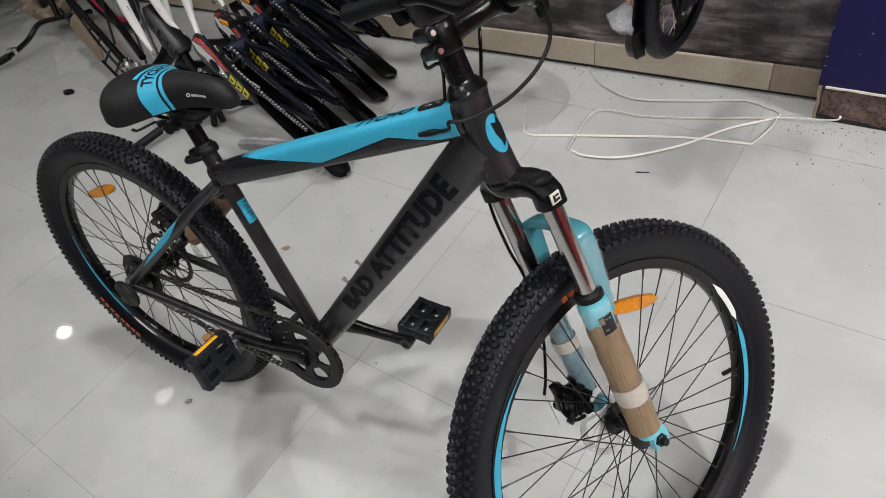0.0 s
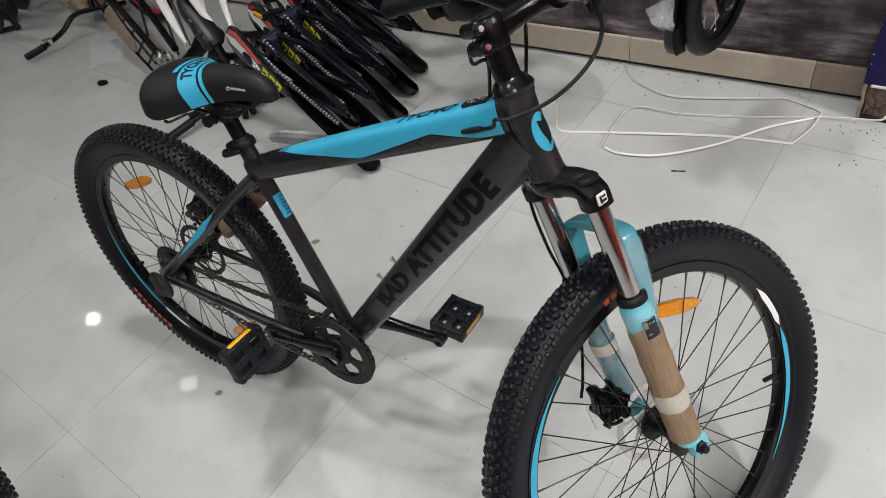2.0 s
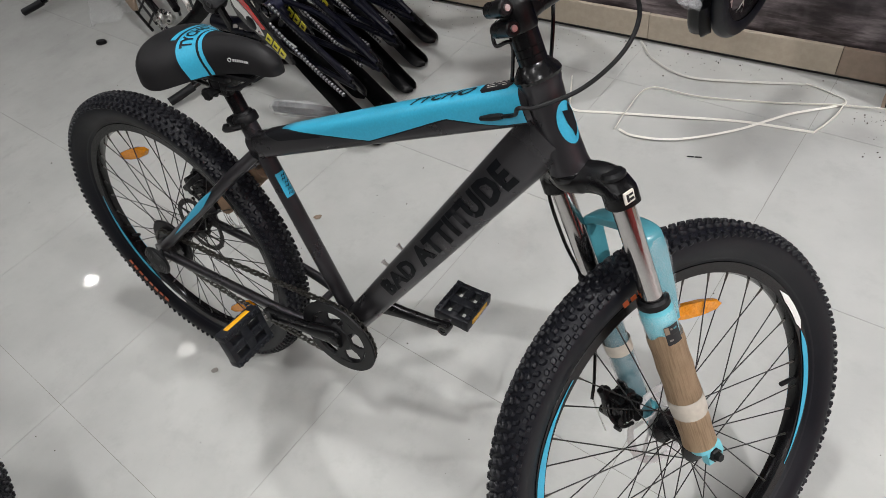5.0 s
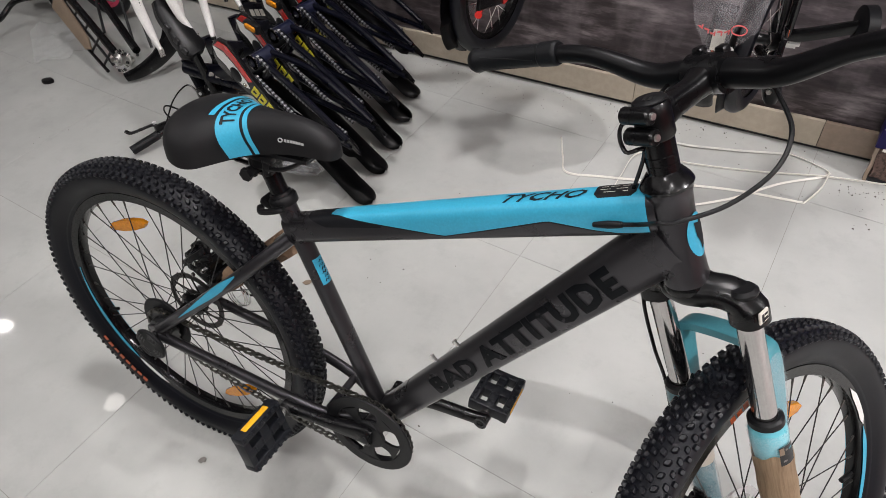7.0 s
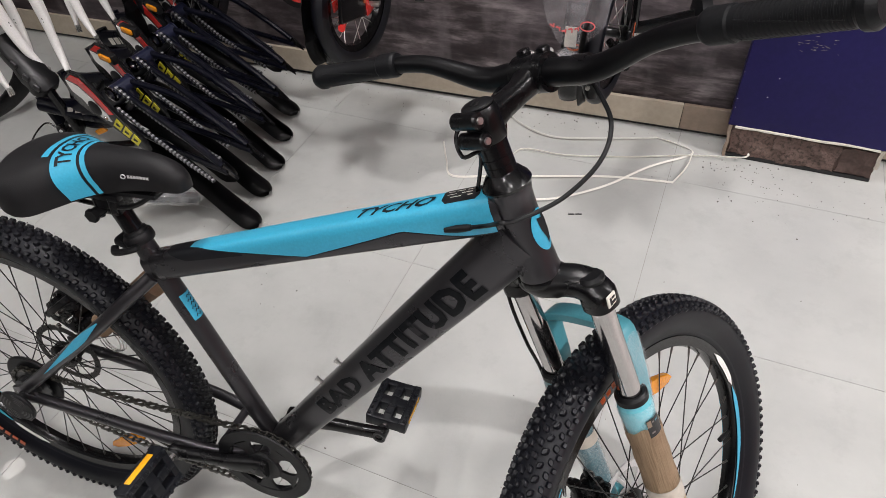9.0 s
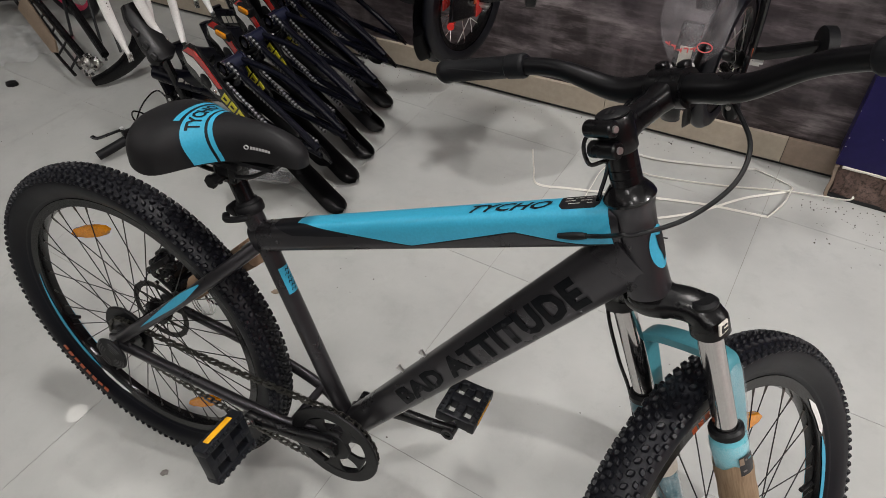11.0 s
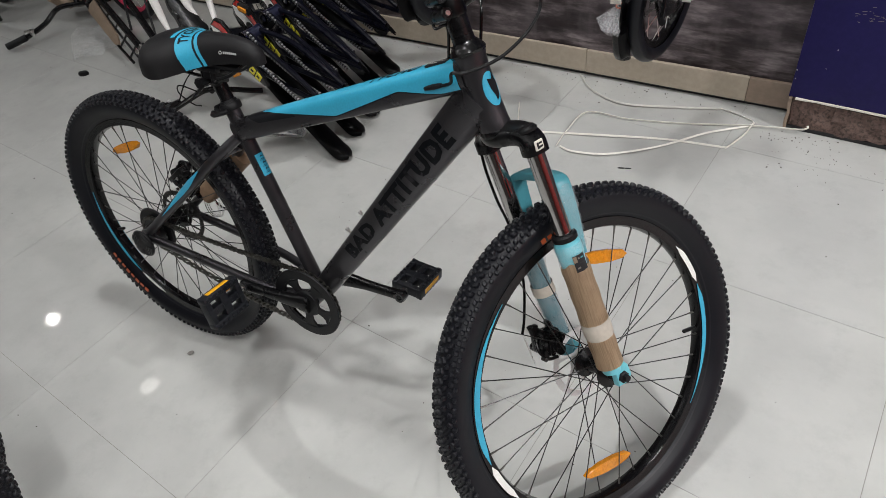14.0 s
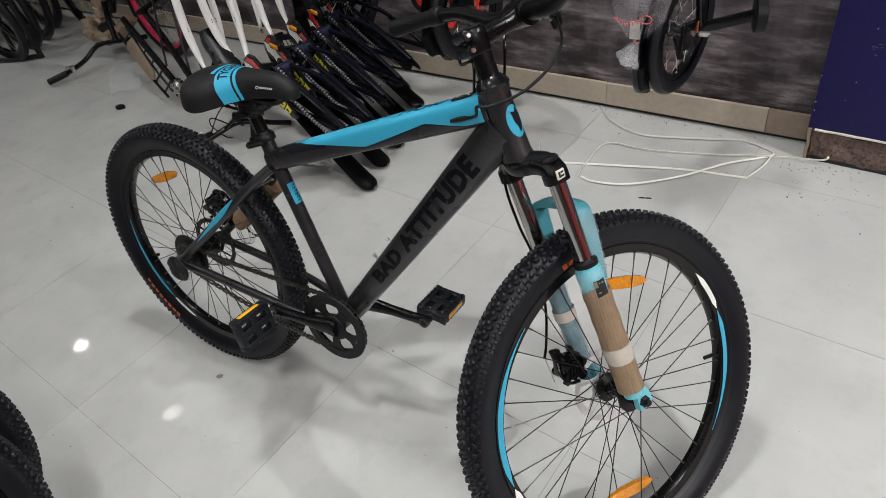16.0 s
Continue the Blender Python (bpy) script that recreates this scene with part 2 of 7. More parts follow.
M = {
    "tile": floor_tile_material(), "mural": mural_material(), "stone": brick_material(), "cardboard": cardboard_material(), "worndecal": worn_decal_material(),
    # cardboard with the shade on the far stay mixed into its brown
    "shadedboard": surface("brown_cardboard", (0.235, 0.150, 0.092), 0.8, var=0.3, scale=22.0, fine=150.0, bump=0.05, wear=(0.31, 0.205, 0.135)),
    "plinthdark": surface("brown_plinth_stone", (0.062, 0.040, 0.034), 0.8, var=0.6, scale=26.0, fine=120.0, bump=0.09, wear=(0.150, 0.092, 0.078)),
    "grout": surface("grout", (0.22, 0.21, 0.19), 0.9, var=0.5, scale=7.0),
    "silver": surface("silver_plated_bolt", (0.66, 0.66, 0.66), 0.4, metal=0.35, var=0.1),
    "plaster": surface("plaster", (0.20, 0.185, 0.17), 0.85, var=0.06, scale=3.0),
    # brown of the unseen front wall, kept dark for the chrome to mirror
    "darkreflect": surface("brown_wall_paint", (0.040, 0.032, 0.030), 0.6, var=0.1, scale=3.0),
    # red of the unseen right wall, picked for streaks in the chrome
    "redreflect": surface("red_wall_paint", (0.20, 0.020, 0.017), 0.6, var=0.1, scale=3.0),
    # white chosen so the unseen ceiling bounces fill into the room
    "ceiling": surface("ceiling_paint", (0.74, 0.74, 0.74), 0.9, var=0.04, scale=2.0),
    "skirting": surface("beige_skirting_tile", (0.39, 0.335, 0.265), 0.16, var=0.16, scale=5.0, fine=60.0, rvar=0.06),
    "skirtingdark": surface("brown_skirting_tile", (0.25, 0.19, 0.145), 0.2, var=0.2, scale=6.0, fine=60.0, rvar=0.06),
    "purple": surface("purple_paint", (0.0105, 0.0072, 0.080), 0.42, var=0.4, scale=3.0, fine=70.0, wear=(0.017, 0.0115, 0.106), spec=0.2),
    "navyframe": surface("navy_black_frame_paint", (0.0026, 0.0029, 0.0066), 0.30, var=0.3, spec=0.15),
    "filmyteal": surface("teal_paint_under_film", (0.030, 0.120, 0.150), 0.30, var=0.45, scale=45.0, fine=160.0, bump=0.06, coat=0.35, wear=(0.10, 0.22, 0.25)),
    "frame": surface("graphite_frame_paint", (0.054, 0.052, 0.057), 0.30, metal=0.75, var=0.08, fine=900.0, bump=0.01, coat=0.1, wear=(0.068, 0.066, 0.072)),
    "black": surface("gloss_black_paint", (0.0035, 0.0035, 0.004), 0.22, var=0.3, coat=0.08, spec=0.3),
    "mattblack": surface("matt_black_paint", (0.0026, 0.0026, 0.0032), 0.36, var=0.3, spec=0.24),
    "satin": surface("satin_black_metal", (0.0035, 0.0035, 0.004), 0.28, metal=0.0, var=0.3, spec=0.28),
    "plastic": surface("black_plastic", (0.0048, 0.0050, 0.0058), 0.48, var=0.3, bump=0.03, spec=0.27),
    "greyplastic": surface("dark_grey_plastic", (0.0075, 0.0086, 0.0115), 0.45, var=0.25, bump=0.03, spec=0.3),
    "rubber": surface("black_tyre_rubber", (0.0038, 0.0042, 0.0068), 0.46, var=0.3, scale=12.0, bump=0.03, wear=(0.0060, 0.0066, 0.0100), spec=0.36),
    "sidewall": surface("tyre_sidewall_rubber", (0.0036, 0.0040, 0.0066), 0.46, var=0.3, scale=8.0, bump=0.012, wear=(0.0060, 0.0065, 0.0096), spec=0.26),
    "grip": surface("grip_rubber", (0.0045, 0.0048, 0.0058), 0.50, var=0.25, bump=0.05, spec=0.25),
    "vinyl": surface("matt_saddle_vinyl", (0.0080, 0.0077, 0.0085), 0.52, var=0.12, scale=10.0, fine=700.0, bump=0.025, spec=0.27),
    "blue": surface("sky_blue_decal", (0.034, 0.335, 0.505), 0.36, var=0.06, fine=300.0, bump=0.0),
    "aqua": surface("aqua_fork_paint", (0.13, 0.47, 0.55), 0.3, var=0.10, coat=0.3),
    "teal": surface("teal_fork_paint", (0.06, 0.25, 0.30), 0.35, var=0.16, coat=0.2),
    "white": surface("white_paint", (0.74, 0.73, 0.71), 0.35, var=0.07),
    "decalblack": surface("black_decal", (0.0045, 0.005, 0.007), 0.5, var=0.25, bump=0.0, spec=0.3),
    "chrome": surface("chrome", (0.46, 0.445, 0.44), 0.09, metal=1.0, var=0.05, bump=0.0, rvar=0.03),
    "steel": surface("bright_steel", (0.68, 0.67, 0.65), 0.28, metal=1.0, var=0.12),
    "rotor": surface("blackened_rotor_steel", (0.045, 0.043, 0.042), 0.34, metal=0.8, var=0.3),
    "darksteel": surface("oiled_chain_steel", (0.10, 0.097, 0.088), 0.36, metal=0.9, var=0.5, fine=400.0),
    "roller": surface("worn_chain_roller_steel", (0.30, 0.30, 0.31), 0.42, metal=0.6, var=0.4, scale=60.0),
    "gunmetal": surface("gunmetal", (0.05, 0.05, 0.052), 0.32, metal=0.8, var=0.25),
    "spoke": surface("black_spoke", (0.010, 0.0098, 0.0095), 0.34, metal=0.3),
    "amber": surface("amber_reflector", (0.58, 0.195, 0.006), 0.2, var=0.5, scale=150.0, fine=420.0, coat=0.3, wear=(0.84, 0.42, 0.04), bump=0.06),
    "yellow": surface("yellow_reflector", (0.80, 0.40, 0.02), 0.25, var=0.15, coat=0.4),
    "orange": surface("orange_print", (0.42, 0.075, 0.018), 0.5, var=0.25),
    "yellowprint": surface("yellow_print", (0.62, 0.55, 0.03), 0.45, var=0.12),
    "red": surface("red_gloss_paint", (0.50, 0.025, 0.02), 0.25, var=0.15, coat=0.4),
    "pink": surface("pink_red_rim", (0.62, 0.03, 0.10), 0.35, var=0.15),
    "salmon": surface("salmon_print", (0.62, 0.10, 0.10), 0.5, var=0.1),
    "navy": surface("navy_sleeve", (0.006, 0.008, 0.024), 0.34, var=0.3, spec=0.4),
    "makerprint": surface("pale_grey_print", (0.36, 0.36, 0.36), 0.5, var=0.3, fine=500.0),
    "forktape": surface("tan_paper_tape", (0.44, 0.40, 0.34), 0.5, var=0.15, scale=30.0, fine=140.0),
    "tape": surface("paper_tape", (0.62, 0.59, 0.53), 0.6, var=0.08),
    "strap": surface("white_packing_strap", (0.72, 0.70, 0.64), 0.5, var=0.06),
    "clearstrap": surface("translucent_packing_strap", (0.50, 0.495, 0.46), 0.35, var=0.12),
    "tan": surface("tan_wrapping", (0.20, 0.145, 0.10), 0.6, var=0.4, scale=14.0, fine=120.0, wear=(0.30, 0.24, 0.18)),
    "crumb": surface("brown_masonry_crumbs", (0.045, 0.030, 0.025), 0.85, var=0.5, scale=60.0),
    "dark": surface("dark_clutter_metal", (0.010, 0.0105, 0.012), 0.4, metal=0.1, var=0.4),
    "film": clear_film("clear_plastic_film", (0.82, 0.84, 0.85), 0.24),
    "bagfilm": clear_film("clear_bag_film", (0.74, 0.70, 0.74), 0.17),
    "wrap": clear_film("bubble_wrap_film", (0.75, 0.82, 0.84), 0.19),
    "lamp": glow("lamp_diffuser", (1.0, 0.97, 0.92), 14.0),
    "dimlamp": glow("dim_lamp_diffuser", (1.0, 0.97, 0.92), 5.5),
}

# ---- mesh helpers ----
V = Vector
RIGHT, UP3 = V((0, -1, 0)), V((0, 0, 1))


def part(name, bm, material, parent=None, label="", m=None, sharp=35.0, kind=""):
    """One mesh object out of a bmesh, under a thing or a part."""
    me = bpy.data.meshes.new(name)
    bmesh.ops.recalc_face_normals(bm, faces=bm.faces[:])
    bm.to_mesh(me)
    bm.free()
    me.materials.append(M[material])
    me.polygons.foreach_set("use_smooth", [True] * len(me.polygons))
    me.set_sharp_from_angle(angle=radians(sharp))
    ob = new(name, me)
    if parent:
        ob.parent = parent
    if m is not None:
        ob.matrix_basis = m
    return tagged(ob, label, kind=kind)


def again(ob, m, parent=None):
    """The same piece once more: an object of its own on the same mesh."""
    c = new(ob.name.split(".")[0], ob.data)
    c.parent = parent or ob.parent
    c.matrix_basis = m
    return c


def thing(name, label, category, m=None, group=""):
    ob = new(name)
    ob.empty_display_size = 0.05
    if m is not None:
        ob.matrix_basis = m
    return tagged(ob, label, category, group)


def smoothed(points, n):
    """A Catmull-Rom line through the points, with n steps between each two."""
    p = [V(q) for q in points]
    p = [p[0] * 2 - p[1]] + p + [p[-1] * 2 - p[-2]]
    out = []
    for i in range(1, len(p) - 2):
        a, b, c, d = p[i - 1:i + 3]
        for k in range(n):
            t = k / n
            out.append(0.5 * (2 * b + (c - a) * t + (2 * a - 5 * b + 4 * c - d) * t * t + (3 * b - a - 3 * c + d) * t ** 3))
    return out + [p[-2]]


def sweep(bm, points, r, seg=12, ry=None, up=(0, 0, 1), power=2.0, cap=True, closed=False, phase=0.0):
    """A tube along the points; r (and ry along up) one number or one for each point; power above 2 squares the section."""
    pts = [V(p) for p in points]
    n = len(pts)
    rr = list(r) if hasattr(r, "__len__") else [r] * n
    rv = rr if ry is None else (list(ry) if hasattr(ry, "__len__") else [ry] * n)
    ref = V(up)
    rings = []
    for i, p in enumerate(pts):
        a = pts[(i - 1) % n] if closed or i > 0 else p
        b = pts[(i + 1) % n] if closed or i < n - 1 else p
        t = (b - a).normalized()
        w = ref - t * ref.dot(t)
        if w.length < 1e-4:
            w = t.orthogonal()
        w.normalize()
        ref = w
        s = t.cross(w)
        ring = []
        for k in range(seg):
            q = 2 * math.pi * (k + phase) / seg
            c, d = math.cos(q), math.sin(q)
            c, d = math.copysign(abs(c) ** (2 / power), c), math.copysign(abs(d) ** (2 / power), d)
            ring.append(bm.verts.new(p + s * c * rr[i] + w * d * rv[i]))
        rings.append(ring)
    for i in range(n if closed else n - 1):
        a, b = rings[i], rings[(i + 1) % n]
        for k in range(seg):
            bm.faces.new((a[k], a[(k + 1) % seg], b[(k + 1) % seg], b[k]))
    if cap and not closed:
        bm.faces.new(rings[0][::-1])
        bm.faces.new(rings[-1])
    return bm


def tube(points, r, **k):
    return sweep(bmesh.new(), points, r, **k)


def lathe(profile, seg=24, m=None, bm=None, closed=False):
    """Turns a profile of (radius, height) round the z axis."""
    bm = bm or bmesh.new()
    m = m or Matrix.Identity(4)
    rings = []
    for r, z in profile:
        if r < 1e-6:
            rings.append([bm.verts.new(m @ V((0, 0, z)))])
        else:
            rings.append([bm.verts.new(m @ V((r * math.cos(2 * math.pi * k / seg), r * math.sin(2 * math.pi * k / seg), z))) for k in range(seg)])
    pairs = list(zip(rings, rings[1:]))
    if closed:
        pairs.append((rings[-1], rings[0]))
    for a, b in pairs:
        for k in range(seg):
            j = (k + 1) % seg
            f = [a[k % len(a)], a[j % len(a)], b[j % len(b)], b[k % len(b)]]
            f = list(dict.fromkeys(f))
            if len(f) > 2:
                bm.faces.new(f)
    return bm


def box(sx, sy, sz, m=None, bevel=0.0, bm=None, seg=2):
    bm = bm or bmesh.new()
    made = bmesh.ops.create_cube(bm, size=1.0, matrix=(m or Matrix.Identity(4)) @ Matrix.Diagonal((sx, sy, sz, 1)))
    if bevel:
        vs = set(made["verts"])
        es = [e for e in bm.edges if e.verts[0] in vs and e.verts[1] in vs]
        bmesh.ops.bevel(bm, geom=es, offset=bevel, segments=seg, affect="EDGES", profile=0.5)
    return bm


def prism(outline, depth, m=None, bm=None, bevel=0.0):
    """A plate: the outline in x and y, depth along z on both sides."""
    bm = bm or bmesh.new()
    m = m or Matrix.Identity(4)
    n = len(outline)
    lo = [bm.verts.new(m @ V((x, y, -depth / 2))) for x, y in outline]
    hi = [bm.verts.new(m @ V((x, y, depth / 2))) for x, y in outline]
    fs = [bm.faces.new(lo[::-1]), bm.faces.new(hi)]
    for k in range(n):
        fs.append(bm.faces.new((lo[k], lo[(k + 1) % n], hi[(k + 1) % n], hi[k])))
    if bevel:
        es = list({e for f in fs[:2] for e in f.edges})
        bmesh.ops.bevel(bm, geom=es, offset=bevel, segments=2, affect="EDGES", profile=0.5)
    return bm


def ring_plate(r0, r1, depth, seg=48, m=None, bm=None):
    return lathe([(r0, -depth / 2), (r1, -depth / 2), (r1, depth / 2), (r0, depth / 2)], seg, m, bm, closed=True)


def lettering(body, size, width, bold=0.0, spacing=1.0):
    """The flat mesh of a word in the built-in font, scaled to a width and centred: points and faces."""
    c = bpy.data.curves.new("word", "FONT")
    c.body, c.size, c.resolution_u = body, 1.0, 2
    c.offset, c.space_character = bold, spacing
    ob = bpy.data.objects.new("word", c)
    scene.collection.objects.link(ob)
    me = bpy.data.meshes.new_from_object(ob.evaluated_get(bpy.context.evaluated_depsgraph_get()))
    pts = [v.co.copy() for v in me.vertices]
    faces = [tuple(p.vertices) for p in me.polygons]
    bpy.data.objects.remove(ob)
    bpy.data.curves.remove(c)
    bpy.data.meshes.remove(me)
    x0, x1 = min(p.x for p in pts), max(p.x for p in pts)
    y0, y1 = min(p.y for p in pts), max(p.y for p in pts)
    k = width / (x1 - x0)
    return [((p.x - (x0 + x1) / 2) * k, (p.y - (y0 + y1) / 2) / (y1 - y0) * size) for p in pts], faces


def laid(points, faces, place, grain=0.005):
    """A word laid on a surface: place(u, v) gives the point for the flat u and v."""
    bm = bmesh.new()
    vs = [bm.verts.new((u, v, 0)) for u, v in points]
    for f in faces:
        try:
            bm.faces.new([vs[i] for i in f])
        except ValueError:
            pass
    for k in range(6):
        bmesh.ops.triangulate(bm, faces=bm.faces[:])
        long = [e for e in bm.edges if e.calc_length() > grain]
        if not long:
            break
        bmesh.ops.subdivide_edges(bm, edges=long, cuts=1)
    bmesh.ops.triangulate(bm, faces=bm.faces[:])
    for v in bm.verts:
        v.co = place(v.co.x, v.co.y)
    return bm


def axis_y(x, y, z):
    """A pose whose z axis lies along the thing's y axis."""
    return Matrix.Translation((x, y, z)) @ Matrix.Rotation(radians(-90), 4, "X")


# ---- the room ----
TILE, TILE_LONG, TURN = 0.604, 0.613, radians(-6.2)
CORNER = V((0.441, 0.161, 0))
U, W = V((math.cos(TURN), math.sin(TURN), 0)), V((-math.sin(TURN), math.cos(TURN), 0))
XL, XR, YN, SLOPE, Y0 = -6.5, 6.0, -4.2, -0.0688, 1.646


def wall_y(x):
    return Y0 + SLOPE * x


def slab(name, x0, x1, y0, y1, z0, z1, material, label, turn=0.0, origin=(0, 0, 0), kind="structure"):
    bm = box(x1 - x0, y1 - y0, z1 - z0, Matrix.Translation(((x0 + x1) / 2, (y0 + y1) / 2, (z0 + z1) / 2)))
    return part(name, bm, material, None, label, Matrix.Translation(origin) @ Matrix.Rotation(turn, 4, "Z"), kind=kind)


WT = math.atan(SLOPE)
floor = slab("floor", XL - 0.2, XR + 0.2, YN - 0.2, 2.6, -0.12, -0.0011, "grout", "pale polished vitrified floor tiles with thin dark joints")
# never in view; its white serves as bounced fill light
slab("ceiling", XL - 0.2, XR + 0.2, YN - 0.2, 2.6, CEILING, CEILING + 0.1, "ceiling", "plain unseen ceiling, made white to bounce fill light")
slab("wall_back", -7.0, 6.6, 0.012, 0.16, 0.0, CEILING, "mural", "wall printed with a dark grey blurred rock mural", WT, (0, Y0, 0))
slab("wall_left", XL - 0.2, XL, YN, 2.6, 0, CEILING, "plaster", "plain plastered shop wall")
# out of view; added so the chrome mirrors something red
slab("wall_right", XR, XR + 0.2, YN, 2.6, 0, CEILING, "redreflect", "unseen dark red wall, added to redden the chrome reflections")
# behind the camera; added as dark surroundings for the reflections
slab("wall_front", XL, XR, YN - 0.2, YN, 0, CEILING, "darkreflect", "unseen dark brown wall, added to darken the chrome reflections")


def build_skirting():
    """Beige skirting tiles along the foot of the back wall, 0.6 m long with open joints and a dark gap at the floor."""
    base = part("skirting", box(12.9, 0.008, 0.1, Matrix.Translation((-0.4, 0.008, 0.052))), "dark", None,
                "dusty beige tile skirting with a dark gap at the floor", Matrix.Translation((0, Y0, 0)) @ Matrix.Rotation(WT, 4, "Z"), kind="structure")
    first = None
    for k in range(-12, 9):
        m = Matrix.Translation((1.502 + k * 0.6, -0.0035, 0.0645 + random.uniform(-0.001, 0.001)))
        if first is None:
            first = part("skirting_tile", box(0.5985, 0.015, 0.092, bevel=0.0012, seg=1), "skirting", base, m=m)
        elif k == 0:
            part("skirting_tile", box(0.5985, 0.015, 0.092, bevel=0.0012, seg=1), "skirtingdark", base, "darker brown skirting tile", m)
        else:
            again(first, m)


build_skirting()


def build_column():
    """The purple column in front of the back wall, on a broken bare plinth with a plaster corner."""
    rng = random.Random(21)
    m = Matrix.Translation((1.330, 1.450, 0)) @ Matrix.Rotation(radians(-6.5), 4, "Z")
    body = part("column", box(0.44, 0.30, CEILING - 0.120, Matrix.Translation((0.222, 0.155, 0.120 + (CEILING - 0.120) / 2)), 0.002), "purple", None,
                "purple painted column, scuffed, on a broken bare plinth", m, kind="structure")

    def rough(name, sx, sy, sz, at, mat, amount, label="", cuts=6):
        bm = box(sx, sy, sz, Matrix.Translation(at))
        bmesh.ops.subdivide_edges(bm, edges=bm.edges[:], cuts=cuts, use_grid_fill=True)
        seed = V((rng.uniform(0, 40), 3, 0))
        for v in bm.verts:
            v.co += noise.noise_vector(v.co * 24 + seed) * amount + noise.noise_vector(v.co * 70 + seed) * amount * 0.4
        return part(name, bm, mat, body, label, sharp=20)
    rough("plinth_core", 0.420, 0.27, 0.112, (0.225, 0.150, 0.062), "plinthdark", 0.0060, "rough brown broken masonry", 12)
    rough("plinth_slab", 0.126, 0.012, 0.096, (0.083, 0.016, 0.062), "stone", 0.0085, "dark brown broken stone facing", 14)
    rough("plinth_slab", 0.185, 0.014, 0.094, (0.238, 0.015, 0.062), "stone", 0.0085, "chipped reddish stone facing", 16)
    rough("plinth_slab", 0.098, 0.012, 0.088, (0.384, 0.017, 0.061), "plinthdark", 0.0080, "", 12)
    rough("base_strip", 0.425, 0.010, 0.012, (0.224, 0.012, 0.008), "dark", 0.0020, "dark open joint at the floor", 8)
    rough("plaster_corner", 0.010, 0.014, 0.118, (0.012, 0.011, 0.061), "skirtingdark", 0.0060, "broken plaster corner", 5)
    rough("plaster_corner", 0.012, 0.012, 0.060, (0.434, 0.011, 0.085), "forktape", 0.0060, "broken plaster corner", 5)
    rough("edge_strip", 0.40, 0.007, 0.0050, (0.225, 0.003, 0.1195), "tape", 0.0032, "chipped pale plaster edge", 12)
    for k in range(22):
        part("scratch", box(rng.uniform(0.003, 0.014), 0.0008, rng.uniform(0.0005, 0.0013), Matrix.Translation((rng.gauss(0.155, 0.028), 0.0048, rng.gauss(0.415, 0.012))) @ Matrix.Rotation(rng.uniform(-0.2, 0.2), 4, "Y")), "plaster", body, "pale scratch in the paint")
    for x, z in ((0.004, 0.305), (0.006, 0.215), (0.008, 0.185), (0.10, 0.30), (0.085, 0.235), (0.115, 0.47)):
        part("paint_chip", box(rng.uniform(0.002, 0.004), 0.0010, rng.uniform(0.001, 0.0025), Matrix.Translation((x, 0.0047, z)) @ Matrix.Rotation(rng.uniform(-0.6, 0.6), 4, "Y")), "white", body)


build_column()


def build_tiles():
    """Polished floor tiles of 0.6 m, each its own piece, with hairline joints."""
    h, g = TILE / 2 - 0.0006, TILE_LONG / 2 - 0.0006
    bm = bmesh.new()
    prism([(-g, -h), (g, -h), (g, h), (-g, h)], 0.009, Matrix.Translation((0, 0, -0.0045)), bm)
    first = None
    for i in range(-13, 12):
        for j in range(-10, 6):
            c = CORNER + U * TILE_LONG * (i + 0.5) + W * TILE * (j + 0.5)
            if not (XL < c.x < XR and YN < c.y < 2.3):
                continue
            m = Matrix.Translation(c) @ Matrix.Rotation(TURN, 4, "Z")
            if first is None:
                first = part("floor_tile", bm, "tile", floor, m=m)
            else:
                again(first, m)


build_tiles()


def build_lights():
    body = None
    for x, y, watts, wide in LAMPS:
        m = Matrix.Translation((x, y, CEILING))
        if body is None:
            body = thing("ceiling_light", "round recessed white ceiling lamp, the wide ones added as unseen fill", "ceiling light", m, "ceiling downlights")
            part("ring", lathe([(0.085, 0.0), (0.122, 0.0), (0.118, -0.012), (0.088, -0.016)], 40, closed=True), "white", body)
            part("diffuser", lathe([(0.0, -0.006), (0.085, -0.006), (0.085, -0.002), (0.0, -0.002)], 40), "lamp", body)
        else:
            # the wide copies house the added fill, not known lamps
            wider = max(1.0, wide / 0.17)
            other = copy_thing(body, m @ Matrix.Diagonal((wider, wider, 1, 1)))
            if not watts:
                for o in other.children:
                    if o.name.startswith("diffuser"):
                        o.data = o.data.copy()
                        o.data.materials[0] = M["dimlamp"]
        if not watts:
            continue
        d = bpy.data.lights.new("downlight", "AREA")
        d.shape, d.size, d.energy, d.color = "DISK", wide, watts, (0.986, 0.984, 0.988)
        d.spread = radians(150)
        lamp = new("downlight", d)
        lamp.matrix_basis = Matrix.Translation((x, y, CEILING - 0.02))


build_lights()


# ---- the bicycle: its own axes start at the rear hub, x ahead, y to its left, z up in its plane ----
HUB, LEAN = V((0.040, 0.040, 0.345)), radians(-10.0)
BIKE = Matrix.Translation(HUB) @ Matrix.Rotation(radians(0.1), 4, "Y") @ Matrix.Rotation(LEAN, 4, "X")
HEAD, STEER = V((0.922, 0, 0.440)), radians(64.0)
HEAD_UP = V((-0.383, 0, 0.924)).normalized()
HEAD_AHEAD = V((HEAD_UP.z, 0, -HEAD_UP.x))
